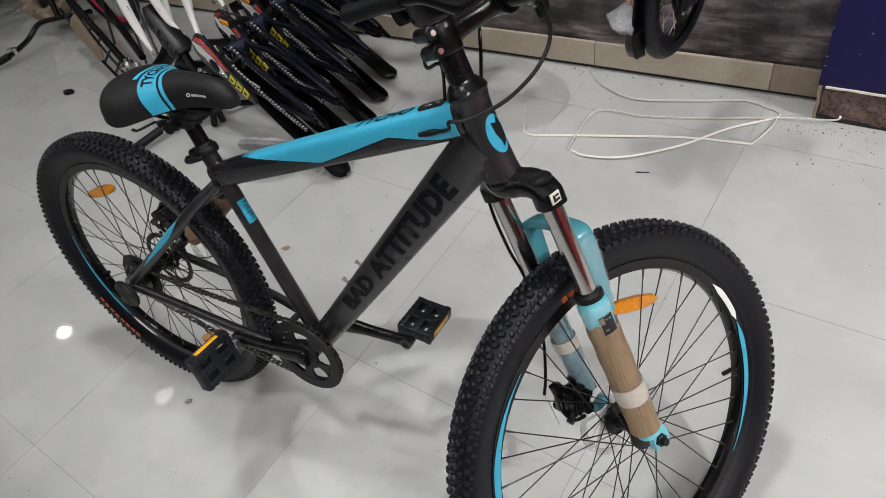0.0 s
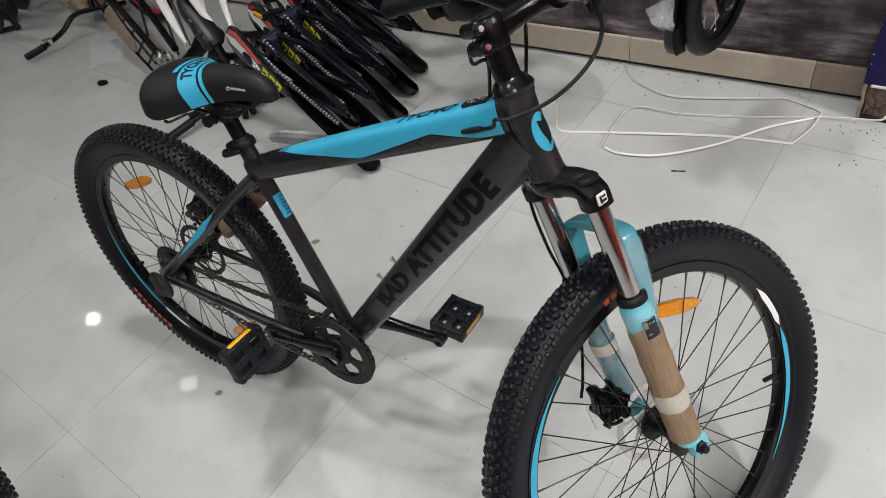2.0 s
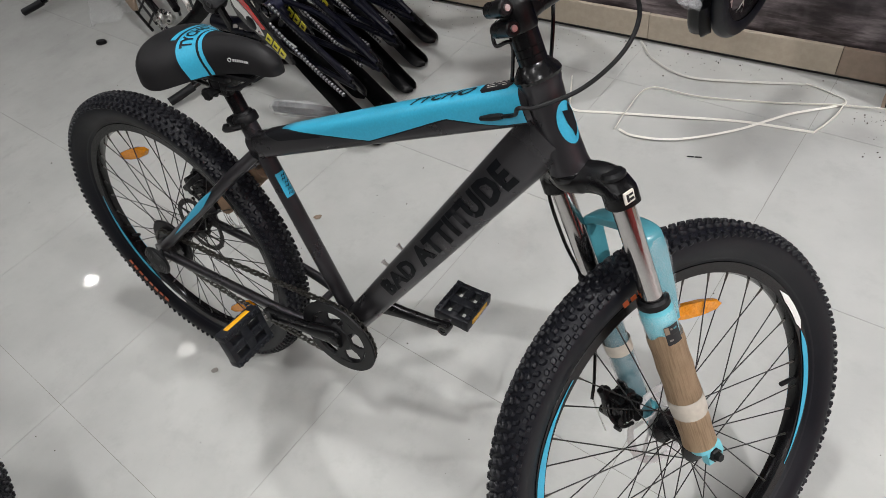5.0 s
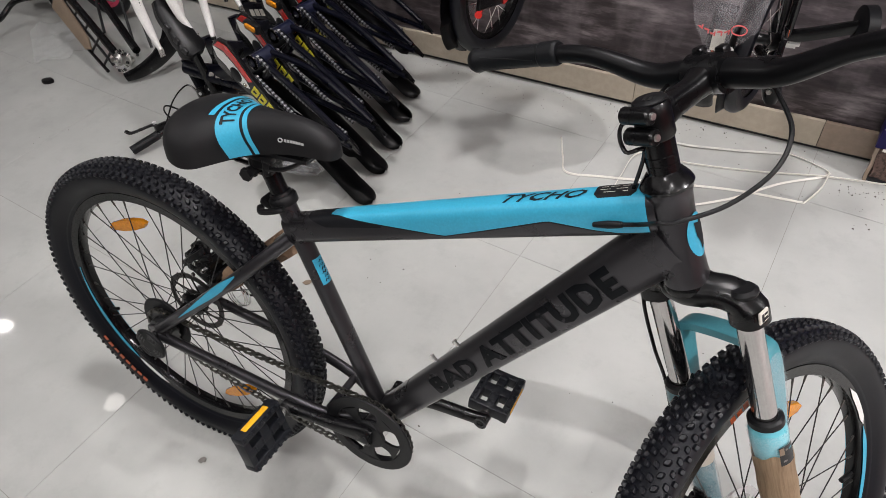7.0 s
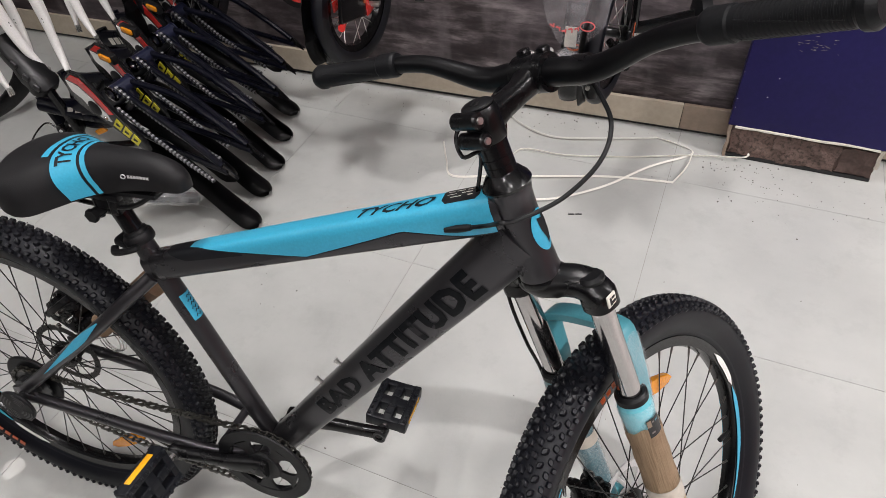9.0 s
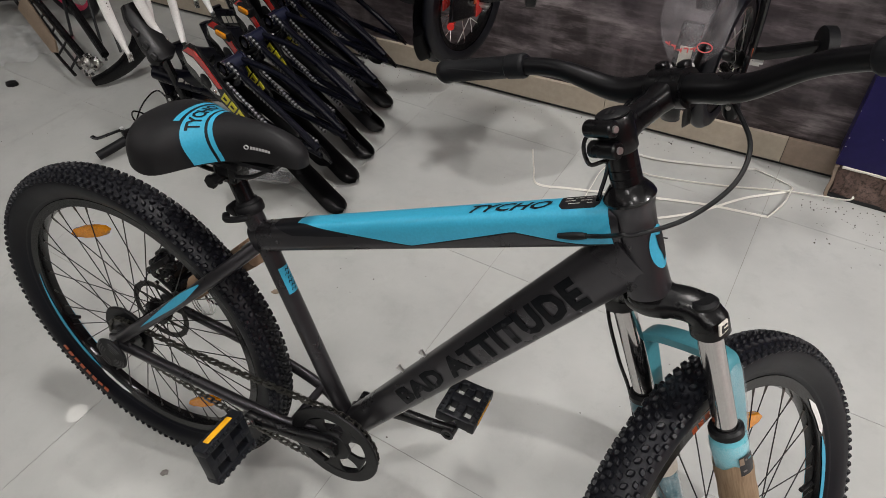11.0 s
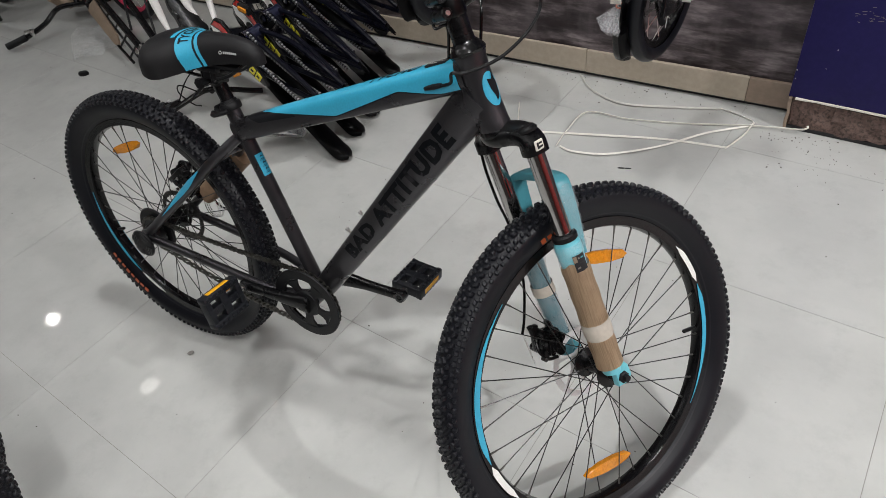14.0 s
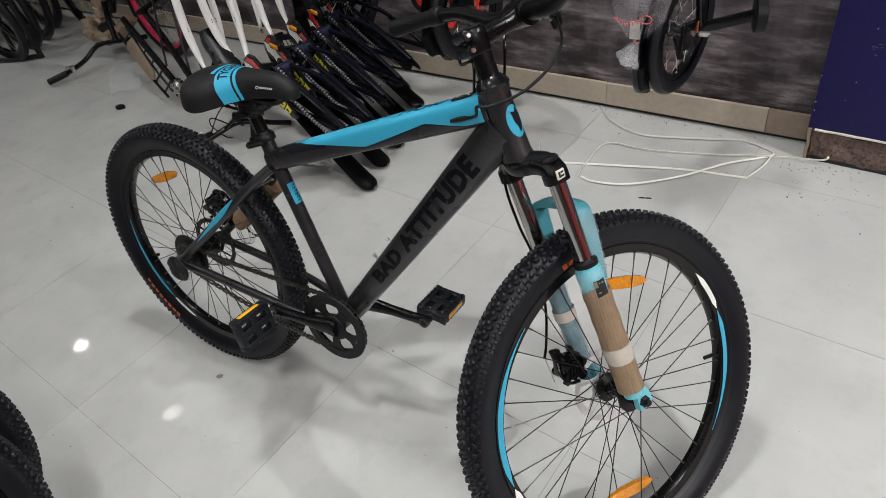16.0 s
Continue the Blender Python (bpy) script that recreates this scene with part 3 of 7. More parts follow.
FORK = Matrix.Translation(HEAD) @ Matrix(((HEAD_AHEAD.x, 0, HEAD_UP.x, 0), (0, 1, 0, 0), (HEAD_AHEAD.z, 0, HEAD_UP.z, 0), (0, 0, 0, 1))) @ Matrix.Rotation(STEER, 4, "Z")
AXLE = V((0.030, 0, -0.502))
BB = V((0.488, 0, -0.045))
TYRE = 0.349


class Section:
    """A straight frame tube in the bicycle's plane with a squared oval section that tapers; gives points on its skin."""

    def __init__(self, a, b, w0, h0, w1, h1, power=2.6):
        self.a, self.b, self.w, self.h, self.power = V(a), V(b), (w0, w1), (h0, h1), power
        self.t = (self.b - self.a).normalized()
        self.length = (self.b - self.a).length
        self.up = V((-self.t.z, 0, self.t.x))

    def size(self, s):
        return self.w[0] + (self.w[1] - self.w[0]) * s, self.h[0] + (self.h[1] - self.h[0]) * s

    def mesh(self, seg=28, n=10):
        sizes = [self.size(i / n) for i in range(n + 1)]
        return tube([self.a.lerp(self.b, i / n) for i in range(n + 1)], [k[0] for k in sizes], seg=seg, ry=[k[1] for k in sizes], up=self.up, power=self.power)

    def skin(self, s, angle, off=0.0006):
        """angle 0 looks to the bicycle's right, 90 degrees up."""
        w, h = self.size(s)
        c, d = math.cos(angle), math.sin(angle)
        c, d = math.copysign(abs(c) ** (2 / self.power), c), math.copysign(abs(d) ** (2 / self.power), d)
        return self.a.lerp(self.b, s) + RIGHT * c * (w + off) + self.up * d * (h + off)

    def flank(self, s, v, off=0.0008):
        w, h = self.size(s)
        k = max(0.0, 1 - min(1.0, abs(v) / h) ** self.power) ** (1 / self.power)
        return self.a.lerp(self.b, s) + RIGHT * (w * k + off) + self.up * v

    def crest(self, s, v, off=0.0010):
        """v runs to the bicycle's right over the top."""
        w, h = self.size(s)
        k = max(0.0, 1 - min(1.0, abs(v) / w) ** self.power) ** (1 / self.power)
        return self.a.lerp(self.b, s) + RIGHT * v + self.up * (h * k + off)

    def turn_at(self, f):
        """The angle at which the skin of the right flank lies at the part f of its half height."""
        return math.copysign(math.asin(min(1.0, abs(f)) ** (self.power / 2)), f)

    def decal(self, stops, off=0.0006, n=24, across=14):
        """A thin print on the skin; stops are (s, part of the half height where it begins, degrees where it ends)."""
        bm = bmesh.new()
        rows = []
        for i in range(n + 1):
            s = stops[0][0] + (stops[-1][0] - stops[0][0]) * i / n
            for (s0, l0, h0), (s1, l1, h1) in zip(stops, stops[1:]):
                if s0 <= s <= s1 + 1e-9:
                    k = (s - s0) / max(1e-9, s1 - s0)
                    lo, hi = l0 + (l1 - l0) * k, h0 + (h1 - h0) * k
            rows.append([bm.verts.new(self.skin(s, self.turn_at(lo) + (radians(hi) - self.turn_at(lo)) * j / across, off)) for j in range(across + 1)])
        for a, b in zip(rows, rows[1:]):
            for j in range(across):
                bm.faces.new((a[j], b[j], b[j + 1], a[j + 1]))
        return bm


def tread(bm, R, n=124):
    """Rubber knobs over the crown and shoulders of a tyre whose axle is y: round-cornered blocks in staggered rows, well apart."""
    rows = ((0.0052, 0.0, 0.0090, 0.0106, 0.10, 0.0012), (0.0146, 0.5, 0.0092, 0.0100, 0.34, -0.0016), (0.0230, 0.02, 0.0088, 0.0100, 0.69, 0.0010), (0.0273, 0.52, 0.0078, 0.0088, 0.87, 0.0))
    side = V((0, 1, 0))
    corner = [(math.copysign(abs(math.cos(q)) ** 0.62, math.cos(q)), math.copysign(abs(math.sin(q)) ** 0.62, math.sin(q))) for q in (math.pi * (i + 0.5) / 4 for i in range(8))]
    for sign in (-1, 1):
        for y, shift, wide, long, tilt, slant in rows:
            y, tilt = y * sign, -tilt * sign
            for k in range(n):
                a = 2 * math.pi * (k + shift + (0.25 if sign > 0 else 0.0)) / n
                grow = 1.05 if k % 2 else 0.95
                out, along = V((math.cos(a), 0, math.sin(a))), V((-math.sin(a), 0, math.cos(a)))
                nrm = (out * math.cos(tilt) - side * math.sin(tilt)).normalized()
                across = nrm.cross(along)
                c = out * (R - 0.0072 - (abs(y) / 0.030) ** 3.0 * 0.0160) + side * y
                w, g = wide / 2 * grow, long / 2 * (1.03 if k % 2 else 0.94)
                rings = [[bm.verts.new(c + nrm * up + across * i * w * size + along * (j * g * size + slant * i)) for i, j in corner] for up, size in ((0.0, 1.0), (0.0050, 0.90), (0.0069, 0.62))]
                bm.faces.new(rings[2])
                for lo, hi in zip(rings, rings[1:]):
                    for i in range(8):
                        bm.faces.new((lo[i], lo[(i + 1) % 8], hi[(i + 1) % 8], hi[i]))
    return bm


def arc_plate(r0, r1, a0, a1, y, depth, n=20, taper=(0.0, 0.0)):
    """A thin bent plate in the wheel's plane between two angles (degrees from ahead, upwards)."""
    bm = bmesh.new()
    rows = []
    for i in range(n + 1):
        t = i / n
        a = radians(a0 + (a1 - a0) * t)
        k = min(1.0, (t / taper[0]) if taper[0] else 1.0, ((1 - t) / taper[1]) if taper[1] else 1.0)
        k = max(0.08, k)
        mid = (r0 + r1) / 2
        q = (mid - (mid - r0) * k, mid + (r1 - mid) * k)
        rows.append([bm.verts.new((r * math.cos(a), yy, r * math.sin(a))) for r, yy in ((q[0], y), (q[1], y), (q[1], y + depth), (q[0], y + depth))])
    for a, b in zip(rows, rows[1:]):
        for j in range(4):
            bm.faces.new((a[j], b[j], b[(j + 1) % 4], a[(j + 1) % 4]))
    bm.faces.new(rows[0])
    bm.faces.new(rows[-1][::-1])
    return bm


def reflector(rim_angle, radius):
    """A wheel reflector clipped between the spokes: a bevelled amber lens, long across the spokes."""
    a = radians(rim_angle)
    m = Matrix.Translation((radius * math.cos(a), 0, radius * math.sin(a))) @ Matrix.Rotation(-a + radians(90), 4, "Y")
    out = [(-0.060, 0.0), (-0.048, 0.0085), (-0.018, 0.0112), (0.018, 0.0112), (0.048, 0.0085), (0.060, 0.0), (0.048, -0.0085), (0.018, -0.0112), (-0.018, -0.0112), (-0.048, -0.0085)]
    return prism(out, 0.011, m @ Matrix.Rotation(radians(90), 4, "X"), bevel=0.0025)


def wheel(name, parent, m, label, turn=0.0, reflectors=(), marks=(), valve=10.0, rotor="rotor", radius=TYRE, spokes=36, rim_mat="black", plain=False):
    """Hub with rim, tyre, tread, spokes, nipples, rim prints, reflectors, valve and brake rotor; its axle is y."""
    AX = Matrix.Rotation(radians(-90), 4, "X")
    k = radius / TYRE
    w = part(name, lathe([(0.0, -0.066), (0.006, -0.066), (0.006, -0.05), (0.012, -0.05), (0.013, -0.036), (0.029, -0.033), (0.029, -0.028), (0.015, -0.022), (0.013, 0.0),
                          (0.015, 0.022), (0.029, 0.028), (0.029, 0.033), (0.013, 0.036), (0.012, 0.05), (0.006, 0.05), (0.006, 0.066), (0.0, 0.066)], 20, AX), "satin", parent, label, m)
    r0 = radius - 0.082 * min(1, k * 1.1)
    part("rim", lathe([(r0, -0.004), (r0 + 0.003, -0.012), (r0 + 0.019, -0.0135), (r0 + 0.021, -0.011), (r0 + 0.021, 0.011), (r0 + 0.019, 0.0135), (r0 + 0.003, 0.012), (r0, 0.004)], 96, AX, closed=True), rim_mat, w)
    R = radius
    prof = [(r0 + 0.019, 0.0105), (r0 + 0.0215, 0.0142), (r0 + 0.026, 0.0165), (r0 + 0.034, 0.0232), (R - 0.036, 0.0288), (R - 0.026, 0.0305), (R - 0.018, 0.0295), (R - 0.0105, 0.0228), (R - 0.0060, 0.012), (R - 0.0046, 0.0)]
    part("tyre", lathe(prof + [(r, -y) for r, y in prof[-2::-1]], 112, AX), "sidewall", w)
    part("tread", tread(bmesh.new(), R, round(124 * k)), "rubber", w, kind="stuff")
    for y in (0.0155, -0.0155):
        part("bead_line", lathe([(r0 + 0.0245, y), (r0 + 0.0262, y * 1.10), (r0 + 0.0280, y * 1.16), (r0 + 0.0262, y * 0.95)], 96, AX, closed=True), "rubber", w)
    if plain and spokes == 0:
        return w
    # crossed spokes
    kinds = {}
    for i in range(spokes):
        side, lead = (1 if i % 2 else -1), (1 if (i // 2) % 2 else -1)
        rot = Matrix.Rotation(-2 * math.pi * i / spokes - radians(turn), 4, "Y")
        if (side, lead) not in kinds:
            off = radians(66) * lead
            a = V((0.026 * math.cos(off), side * 0.030, 0.026 * math.sin(off)))
            b = V((r0 + 0.002, side * 0.002, 0))
            d = (b - a).normalized()
            sp = part("spoke", tube([a, b], 0.00105, seg=6), "spoke", w, m=rot)
            ni = part("nipple", tube([b - d * 0.016, b - d * 0.001], [0.0015, 0.0021], seg=8), "darksteel", w, m=rot)
            kinds[(side, lead)] = (sp, ni)
        else:
            for o in kinds[(side, lead)]:
                again(o, rot)
    for y0, dy in ((-0.0136, -0.0006), (0.0136, 0.0006)):
        for white, blue in marks:
            part("rim_print", arc_plate(r0 + 0.0060, r0 + 0.0170, *white, y0, dy, taper=(0.25, 0.15)), "white", w, "white rim print")
            part("rim_print", arc_plate(r0 + 0.0055, r0 + 0.0165, *blue, y0, dy, taper=(0.12, 0.5)), "blue", w, "sky blue rim print")
    for a in reflectors:
        part("reflector", reflector(a, 0.212 * k), "amber", w, "amber plastic spoke reflector")
    if valve is not None:
        a = radians(valve)
        d = V((math.cos(a), 0, math.sin(a)))
        part("valve", tube([d * (r0 + 0.004), d * (r0 - 0.010), d * (r0 - 0.012), d * (r0 - 0.034)], [0.003, 0.003, 0.0043, 0.0043], seg=10), "plastic", w, "black valve cap")
    if rotor:
        rt = bmesh.new()
        ring_plate(0.060, 0.072, 0.002, 60, axis_y(0, 0.042, 0), rt)
        ring_plate(0.020, 0.030, 0.002, 30, axis_y(0, 0.042, 0), rt)
        for i in range(6):
            a0, a1 = 2 * math.pi * i / 6, 2 * math.pi * i / 6 + 0.5
            p, q = V((0.028 * math.cos(a0), 0.042, 0.028 * math.sin(a0))), V((0.062 * math.cos(a1), 0.042, 0.062 * math.sin(a1)))
            sweep(rt, [p, q], 0.0035, seg=4, ry=0.0010, up=(0, 1, 0))
        for i in range(18):
            a0 = 2 * math.pi * i / 18
            p, q = V((0.073 * math.cos(a0), 0.042, 0.073 * math.sin(a0))), V((0.060 * math.cos(a0 + 0.16), 0.042, 0.060 * math.sin(a0 + 0.16)))
            sweep(rt, [p, q], 0.0025, seg=4, ry=0.0013, up=(0, 1, 0))
        part("brake_rotor", rt, rotor, w, "steel disc brake rotor")
    return w


def print_bars(w, radius, a0, a1, y, n=7, height=0.009):
    """The maker's name on the tyre wall, as plain orange bars."""
    step = (a1 - a0) / n
    for i in range(n):
        tall = height * (0.8 if i % 2 else 1.0)
        part("tyre_print", arc_plate(radius, radius + tall, a0 + step * i, a0 + step * (i + 0.68), y, 0.0008 * (1 if y > 0 else -1), n=3), "orange", w, "orange print bar")


def pedal(parent, m, label):
    """Moulded platform pedal: thick body with four windows, tooth rows, and a reflector at each end."""
    bm = bmesh.new()
    for x in (-0.0305, 0.0305):
        box(0.015, 0.098, 0.027, Matrix.Translation((x * 1.06, 0, 0)), 0.003, bm)
    box(0.018, 0.094, 0.025, None, 0.003, bm)
    for y, w in ((-0.042, 0.013), (0.0, 0.020), (0.042, 0.013)):
        box(0.066, w, 0.024, Matrix.Translation((0, y, 0)), 0.002, bm)
    for x in (-0.0345, 0.0345):
        for i in range(7):
            y = -0.042 + i * 0.014
            for z in (-0.0145, 0.0145):
                box(0.007, 0.006, 0.006, Matrix.Translation((x, y, z)), 0.001, bm, 1)
    for y in (-0.030, -0.012, 0.012, 0.030):
        for z in (-0.0130, 0.0130):
            box(0.014, 0.004, 0.003, Matrix.Translation((0, y, z)), 0.0008, bm, 1)
    p = part("pedal", bm, "greyplastic", parent, label, m)
    for x in (-0.0395, 0.0395):
        part("pedal_reflector", box(0.003, 0.060, 0.013, Matrix.Translation((x, 0, 0)), 0.001), "yellow", p, "yellow pedal reflector")
    return p


def chain(parent):
    """Roller chain round the cog and the chainring: each link a pair of waisted plates."""
    c0, r0, c1, r1 = V((0.004, -0.046, 0)), 0.040, V((BB.x, -0.046, BB.z)), 0.0815
    d = c1 - c0
    ang = math.atan2(d.z, d.x)
    beta = math.asin((r1 - r0) / d.length)
    path = []
    for sign in (1, -1):
        a = ang + sign * (math.pi / 2 + beta)
        p, q = c0 + V((math.cos(a), 0, math.sin(a))) * r0, c1 + V((math.cos(a), 0, math.sin(a))) * r1
        path.append((p, q, a))
    pts = []
    (p, q, a), (p2, q2, a2) = path
    n = int((q - p).length / 0.0127)
    pts += [p.lerp(q, i / n) + V((0, 0, -0.006 * math.sin(math.pi * i / n))) for i in range(n)]
    span = (a - a2) % (2 * math.pi)
    n = int(r1 * span / 0.0127)
    pts += [c1 + V((math.cos(a - span * i / n), 0, math.sin(a - span * i / n))) * r1 for i in range(n)]
    n = int((q2 - p2).length / 0.0127)
    pts += [q2.lerp(p2, i / n) + V((0, 0, -0.014 * math.sin(math.pi * i / n))) for i in range(n)]
    span = 2 * math.pi - span
    n = int(r0 * span / 0.0127)
    pts += [c0 + V((math.cos(a2 - span * i / n), 0, math.sin(a2 - span * i / n))) * r0 for i in range(n)]
    bm = bmesh.new()
    for i, p in enumerate(pts):
        q = pts[(i + 1) % len(pts)]
        t = (q - p).normalized()
        up = V((-t.z, 0, t.x))
        for y in ((-0.0042, 0.0042) if i % 2 else (-0.0026, 0.0026)):
            prof = [(-0.003, 0.0026), (0.0, 0.0042), (0.0063, 0.0026), (0.0127, 0.0042), (0.0157, 0.0026), (0.0157, -0.0026), (0.0127, -0.0042), (0.0063, -0.0026), (0.0, -0.0042), (-0.003, -0.0026)]
            prism(prof, 0.0012, Matrix(((t.x, up.x, 0, p.x), (0, 0, 1, p.y + y), (t.z, up.z, 0, p.z), (0, 0, 0, 1))), bm)
        sweep(bm, [p + V((0, -0.0055, 0)), p + V((0, 0.0055, 0))], 0.0024, seg=6)
    return part("chain", bm, "darksteel", parent, "dark oiled bicycle chain")


def crankset(bike):
    """Chainring with five windows and a guard lip, both crank arms, both pedals."""
    cy = axis_y(BB.x, -0.046, BB.z)
    ring = bmesh.new()
    teeth = []
    for i in range(42 * 4):
        a = 2 * math.pi * i / (42 * 4)
        teeth.append((0.0845 if i % 4 in (1, 2) else 0.0790, a))
    bm = ring
    ring_plate(0.066, 0.0795, 0.0045, 72, cy, bm)
    lo, hi, li, ui = [], [], [], []
    for r, a in teeth:
        c, d = math.cos(a), math.sin(a)
        lo.append(bm.verts.new(cy @ V((r * c, r * d, -0.0008))))
        hi.append(bm.verts.new(cy @ V((r * c, r * d, 0.0008))))
        li.append(bm.verts.new(cy @ V((0.07 * c, 0.07 * d, -0.0008))))
        ui.append(bm.verts.new(cy @ V((0.07 * c, 0.07 * d, 0.0008))))
    for p, q in ((lo, hi), (hi, ui), (ui, li), (li, lo)):
        for k in range(len(teeth)):
            j = (k + 1) % len(teeth)
            bm.faces.new((p[k], p[j], q[j], q[k]))
    cr = part("chainring", bm, "satin", bike, "black steel chainring with five oval windows")
    guard = bmesh.new()
    gy = axis_y(BB.x, -0.0525, BB.z)
    # guard plate with five windows: an outer band, a hub disc and five broad arms
    lathe([(0.064, 0.002), (0.086, 0.002), (0.0885, -0.001), (0.0870, -0.0035), (0.066, -0.0035)], 72, gy, guard, closed=True)
    lathe([(0.0, -0.004), (0.031, -0.004), (0.035, 0.0), (0.031, 0.003), (0.0, 0.003)], 30, gy, guard)
    for i in range(5):
        a = radians(72 * i + 20)
        out = []
        for r, h in ((0.020, 0.40), (0.034, 0.27), (0.048, 0.22), (0.058, 0.28), (0.068, 0.42)):
            out.append((r, h))
        pts = [(r * math.cos(a + h), r * math.sin(a + h)) for r, h in out] + [(r * math.cos(a - h), r * math.sin(a - h)) for r, h in out[::-1]]
        prism(pts, 0.0045, gy, guard)
    part("chain_guard", guard, "plastic", cr, "black moulded chainring guard")
    part("axle_shell", lathe([(0.0, -0.048), (0.016, -0.048), (0.016, -0.037), (0.0205, -0.037), (0.0205, 0.037), (0.016, 0.037), (0.016, 0.055), (0.0, 0.055)], 24, axis_y(*BB)), "frame", bike)
    for side, end, name in ((-1, V((-0.158, 0, 0.012)), "right"), (1, V((0.164, 0, -0.014)), "left")):
        y0, y1 = side * 0.058, side * 0.078
        a, b = BB + V((0, y0, 0)), BB + end + V((0, y1, 0))
        pts = [a - end * 0.06, a + end * 0.08, a.lerp(b, 0.35), a.lerp(b, 0.7), b, b + end * 0.06]
        arm = tube(smoothed(pts, 3), [0.0105 - 0.0001 * i for i in range(16)], seg=14, ry=[0.0200, 0.0225, 0.0225, 0.0210, 0.0190, 0.0170, 0.0150, 0.0125, 0.012, 0.0118, 0.0116, 0.0120, 0.0136, 0.0146, 0.0136, 0.008], up=(0, 0, 1), power=3.0)
        cr2 = part("crank_arm", arm, "satin", bike, "black steel crank arm")
        part("crank_bolt", lathe([(0, 0), (0.0085, 0), (0.0085, 0.004 * side), (0, 0.005 * side)], 16, axis_y(a.x, a.y + side * 0.008, a.z)), "plastic", cr2)
        part("crank_eye", lathe([(0.0075, -0.0108), (0.0125, -0.0112), (0.0125, 0.0112), (0.0075, 0.0108)], 20, axis_y(*b), closed=True), "gunmetal", cr2, "round pedal eye")
        part("spindle", tube([b + V((0, -side * 0.008, 0)), b + V((0, side * 0.026, 0))], 0.007, seg=12), "steel", cr2, "steel pedal spindle")
        turn = (radians(-104), radians(4))[side > 0]
        pedal(bike, Matrix.Translation(b + V((0, side * 0.070, 0))) @ Matrix.Rotation(turn, 4, "Y"), "black moulded platform pedal")


def saddle(bike):
    """Padded saddle lofted along its length, with prints, shell, rails and clamp."""
    st = [(0.132, 0.012, 0.463, 0.012), (0.136, 0.036, 0.472, 0.026), (0.147, 0.060, 0.481, 0.040), (0.168, 0.078, 0.489, 0.052), (0.195, 0.083, 0.494, 0.057), (0.222, 0.078, 0.497, 0.057),
          (0.250, 0.064, 0.500, 0.054), (0.278, 0.050, 0.503, 0.050), (0.312, 0.039, 0.507, 0.046), (0.345, 0.033, 0.510, 0.042), (0.380, 0.030, 0.512, 0.038), (0.415, 0.027, 0.510, 0.033), (0.440, 0.024, 0.504, 0.027), (0.454, 0.017, 0.496, 0.020), (0.460, 0.007, 0.488, 0.012)]
    st = [(0.161 + (x - 0.132) * 0.869, w * (1 - 0.20 * min(1, max(0, (x - 0.23) / 0.10))), z + 0.018 - 0.014 * max(0, (x - 0.23) / 0.23), d + 0.015 * min(1.0, max(0.0, (x - 0.135) / 0.07)) - 0.010 * max(0, (x - 0.23) / 0.23)) for x, w, z, d in st]
    fine = smoothed([(x, w, z) for x, w, z, d in st], 4)
    drop = [p.y for p in smoothed([(x, d, 0) for x, w, z, d in st], 4)]

    def at(x, u, off=0.0):
        for (p, d0), (q, d1) in zip(zip(fine, drop), zip(fine[1:], drop[1:])):
            if p.x <= x <= q.x:
                k = (x - p.x) / max(1e-9, q.x - p.x)
                w, z, d = p.y + (q.y - p.y) * k, p.z + (q.z - p.z) * k, d0 + (d1 - d0) * k
                break
        else:
            w, z, d = (fine[0].y, fine[0].z, drop[0]) if x < fine[0].x else (fine[-1].y, fine[-1].z, drop[-1])
        a = u * 1.75
        y = (w + off) * math.sin(min(1.57, abs(a))) * math.copysign(1, a)
        zz = z + off - d * (1 - math.cos(min(1.57, abs(a)))) ** 1.15 * 0.8 - max(0.0, abs(a) - 1.57) * d * 1.3
        return V((x, y, zz))
    n = 26
    bm = bmesh.new()
    rows = [[bm.verts.new(at(p.x, -1 + 2 * j / n)) for j in range(n + 1)] for p in fine]
    for a, b in zip(rows, rows[1:]):
        for j in range(n):
            bm.faces.new((a[j], b[j], b[j + 1], a[j + 1]))
    bm.faces.new(rows[0])
    bm.faces.new(rows[-1][::-1])
    low = [r[0] for r in rows] + [r[-1] for r in rows[::-1]]
    bm.faces.new(low)
    sd = part("saddle", bm, "vinyl", bike, "matt black padded saddle with a sky blue band", sharp=50)

    def band(x0, x1, u0, u1, mat, off, label):
        bb = bmesh.new()
        k = 30
        rr = []
        for i in range(7):
            rr.append([bb.verts.new(at(x0 + (x1 - x0) * i / 6 + 0.024 * (abs(u0 + (u1 - u0) * j / k)) ** 2, u0 + (u1 - u0) * j / k, off)) for j in range(k + 1)])
        for a, b in zip(rr, rr[1:]):
            for j in range(k):
                bb.faces.new((a[j], b[j], b[j + 1], a[j + 1]))
        part("saddle_print", bb, mat, sd, label)
    band(0.262, 0.294, -0.99, 0.99, "blue", 0.0008, "sky blue saddle band")
    band(0.2985, 0.3055, -0.99, 0.60, "blue", 0.0008, "sky blue saddle stripe")
    band(0.2480, 0.2570, -0.30, 0.92, "blue", 0.0008, "sky blue saddle stripe")
    band(0.2572, 0.2618, -0.99, 0.95, "decalblack", 0.0012, "black saddle line")
    pts, fs = lettering("TYCHO", 0.021, 0.058, 0.03)
    part("saddle_word", laid(pts, fs, lambda u, v: at(0.278 - v + 0.024 * ((u - 0.010) / 0.080) ** 2, (u - 0.010) / 0.080, 0.0016)), "decalblack", sd, "black word on the saddle band")
    for k in range(7):
        u = 0.372 + k * 0.0046
        bb = bmesh.new()
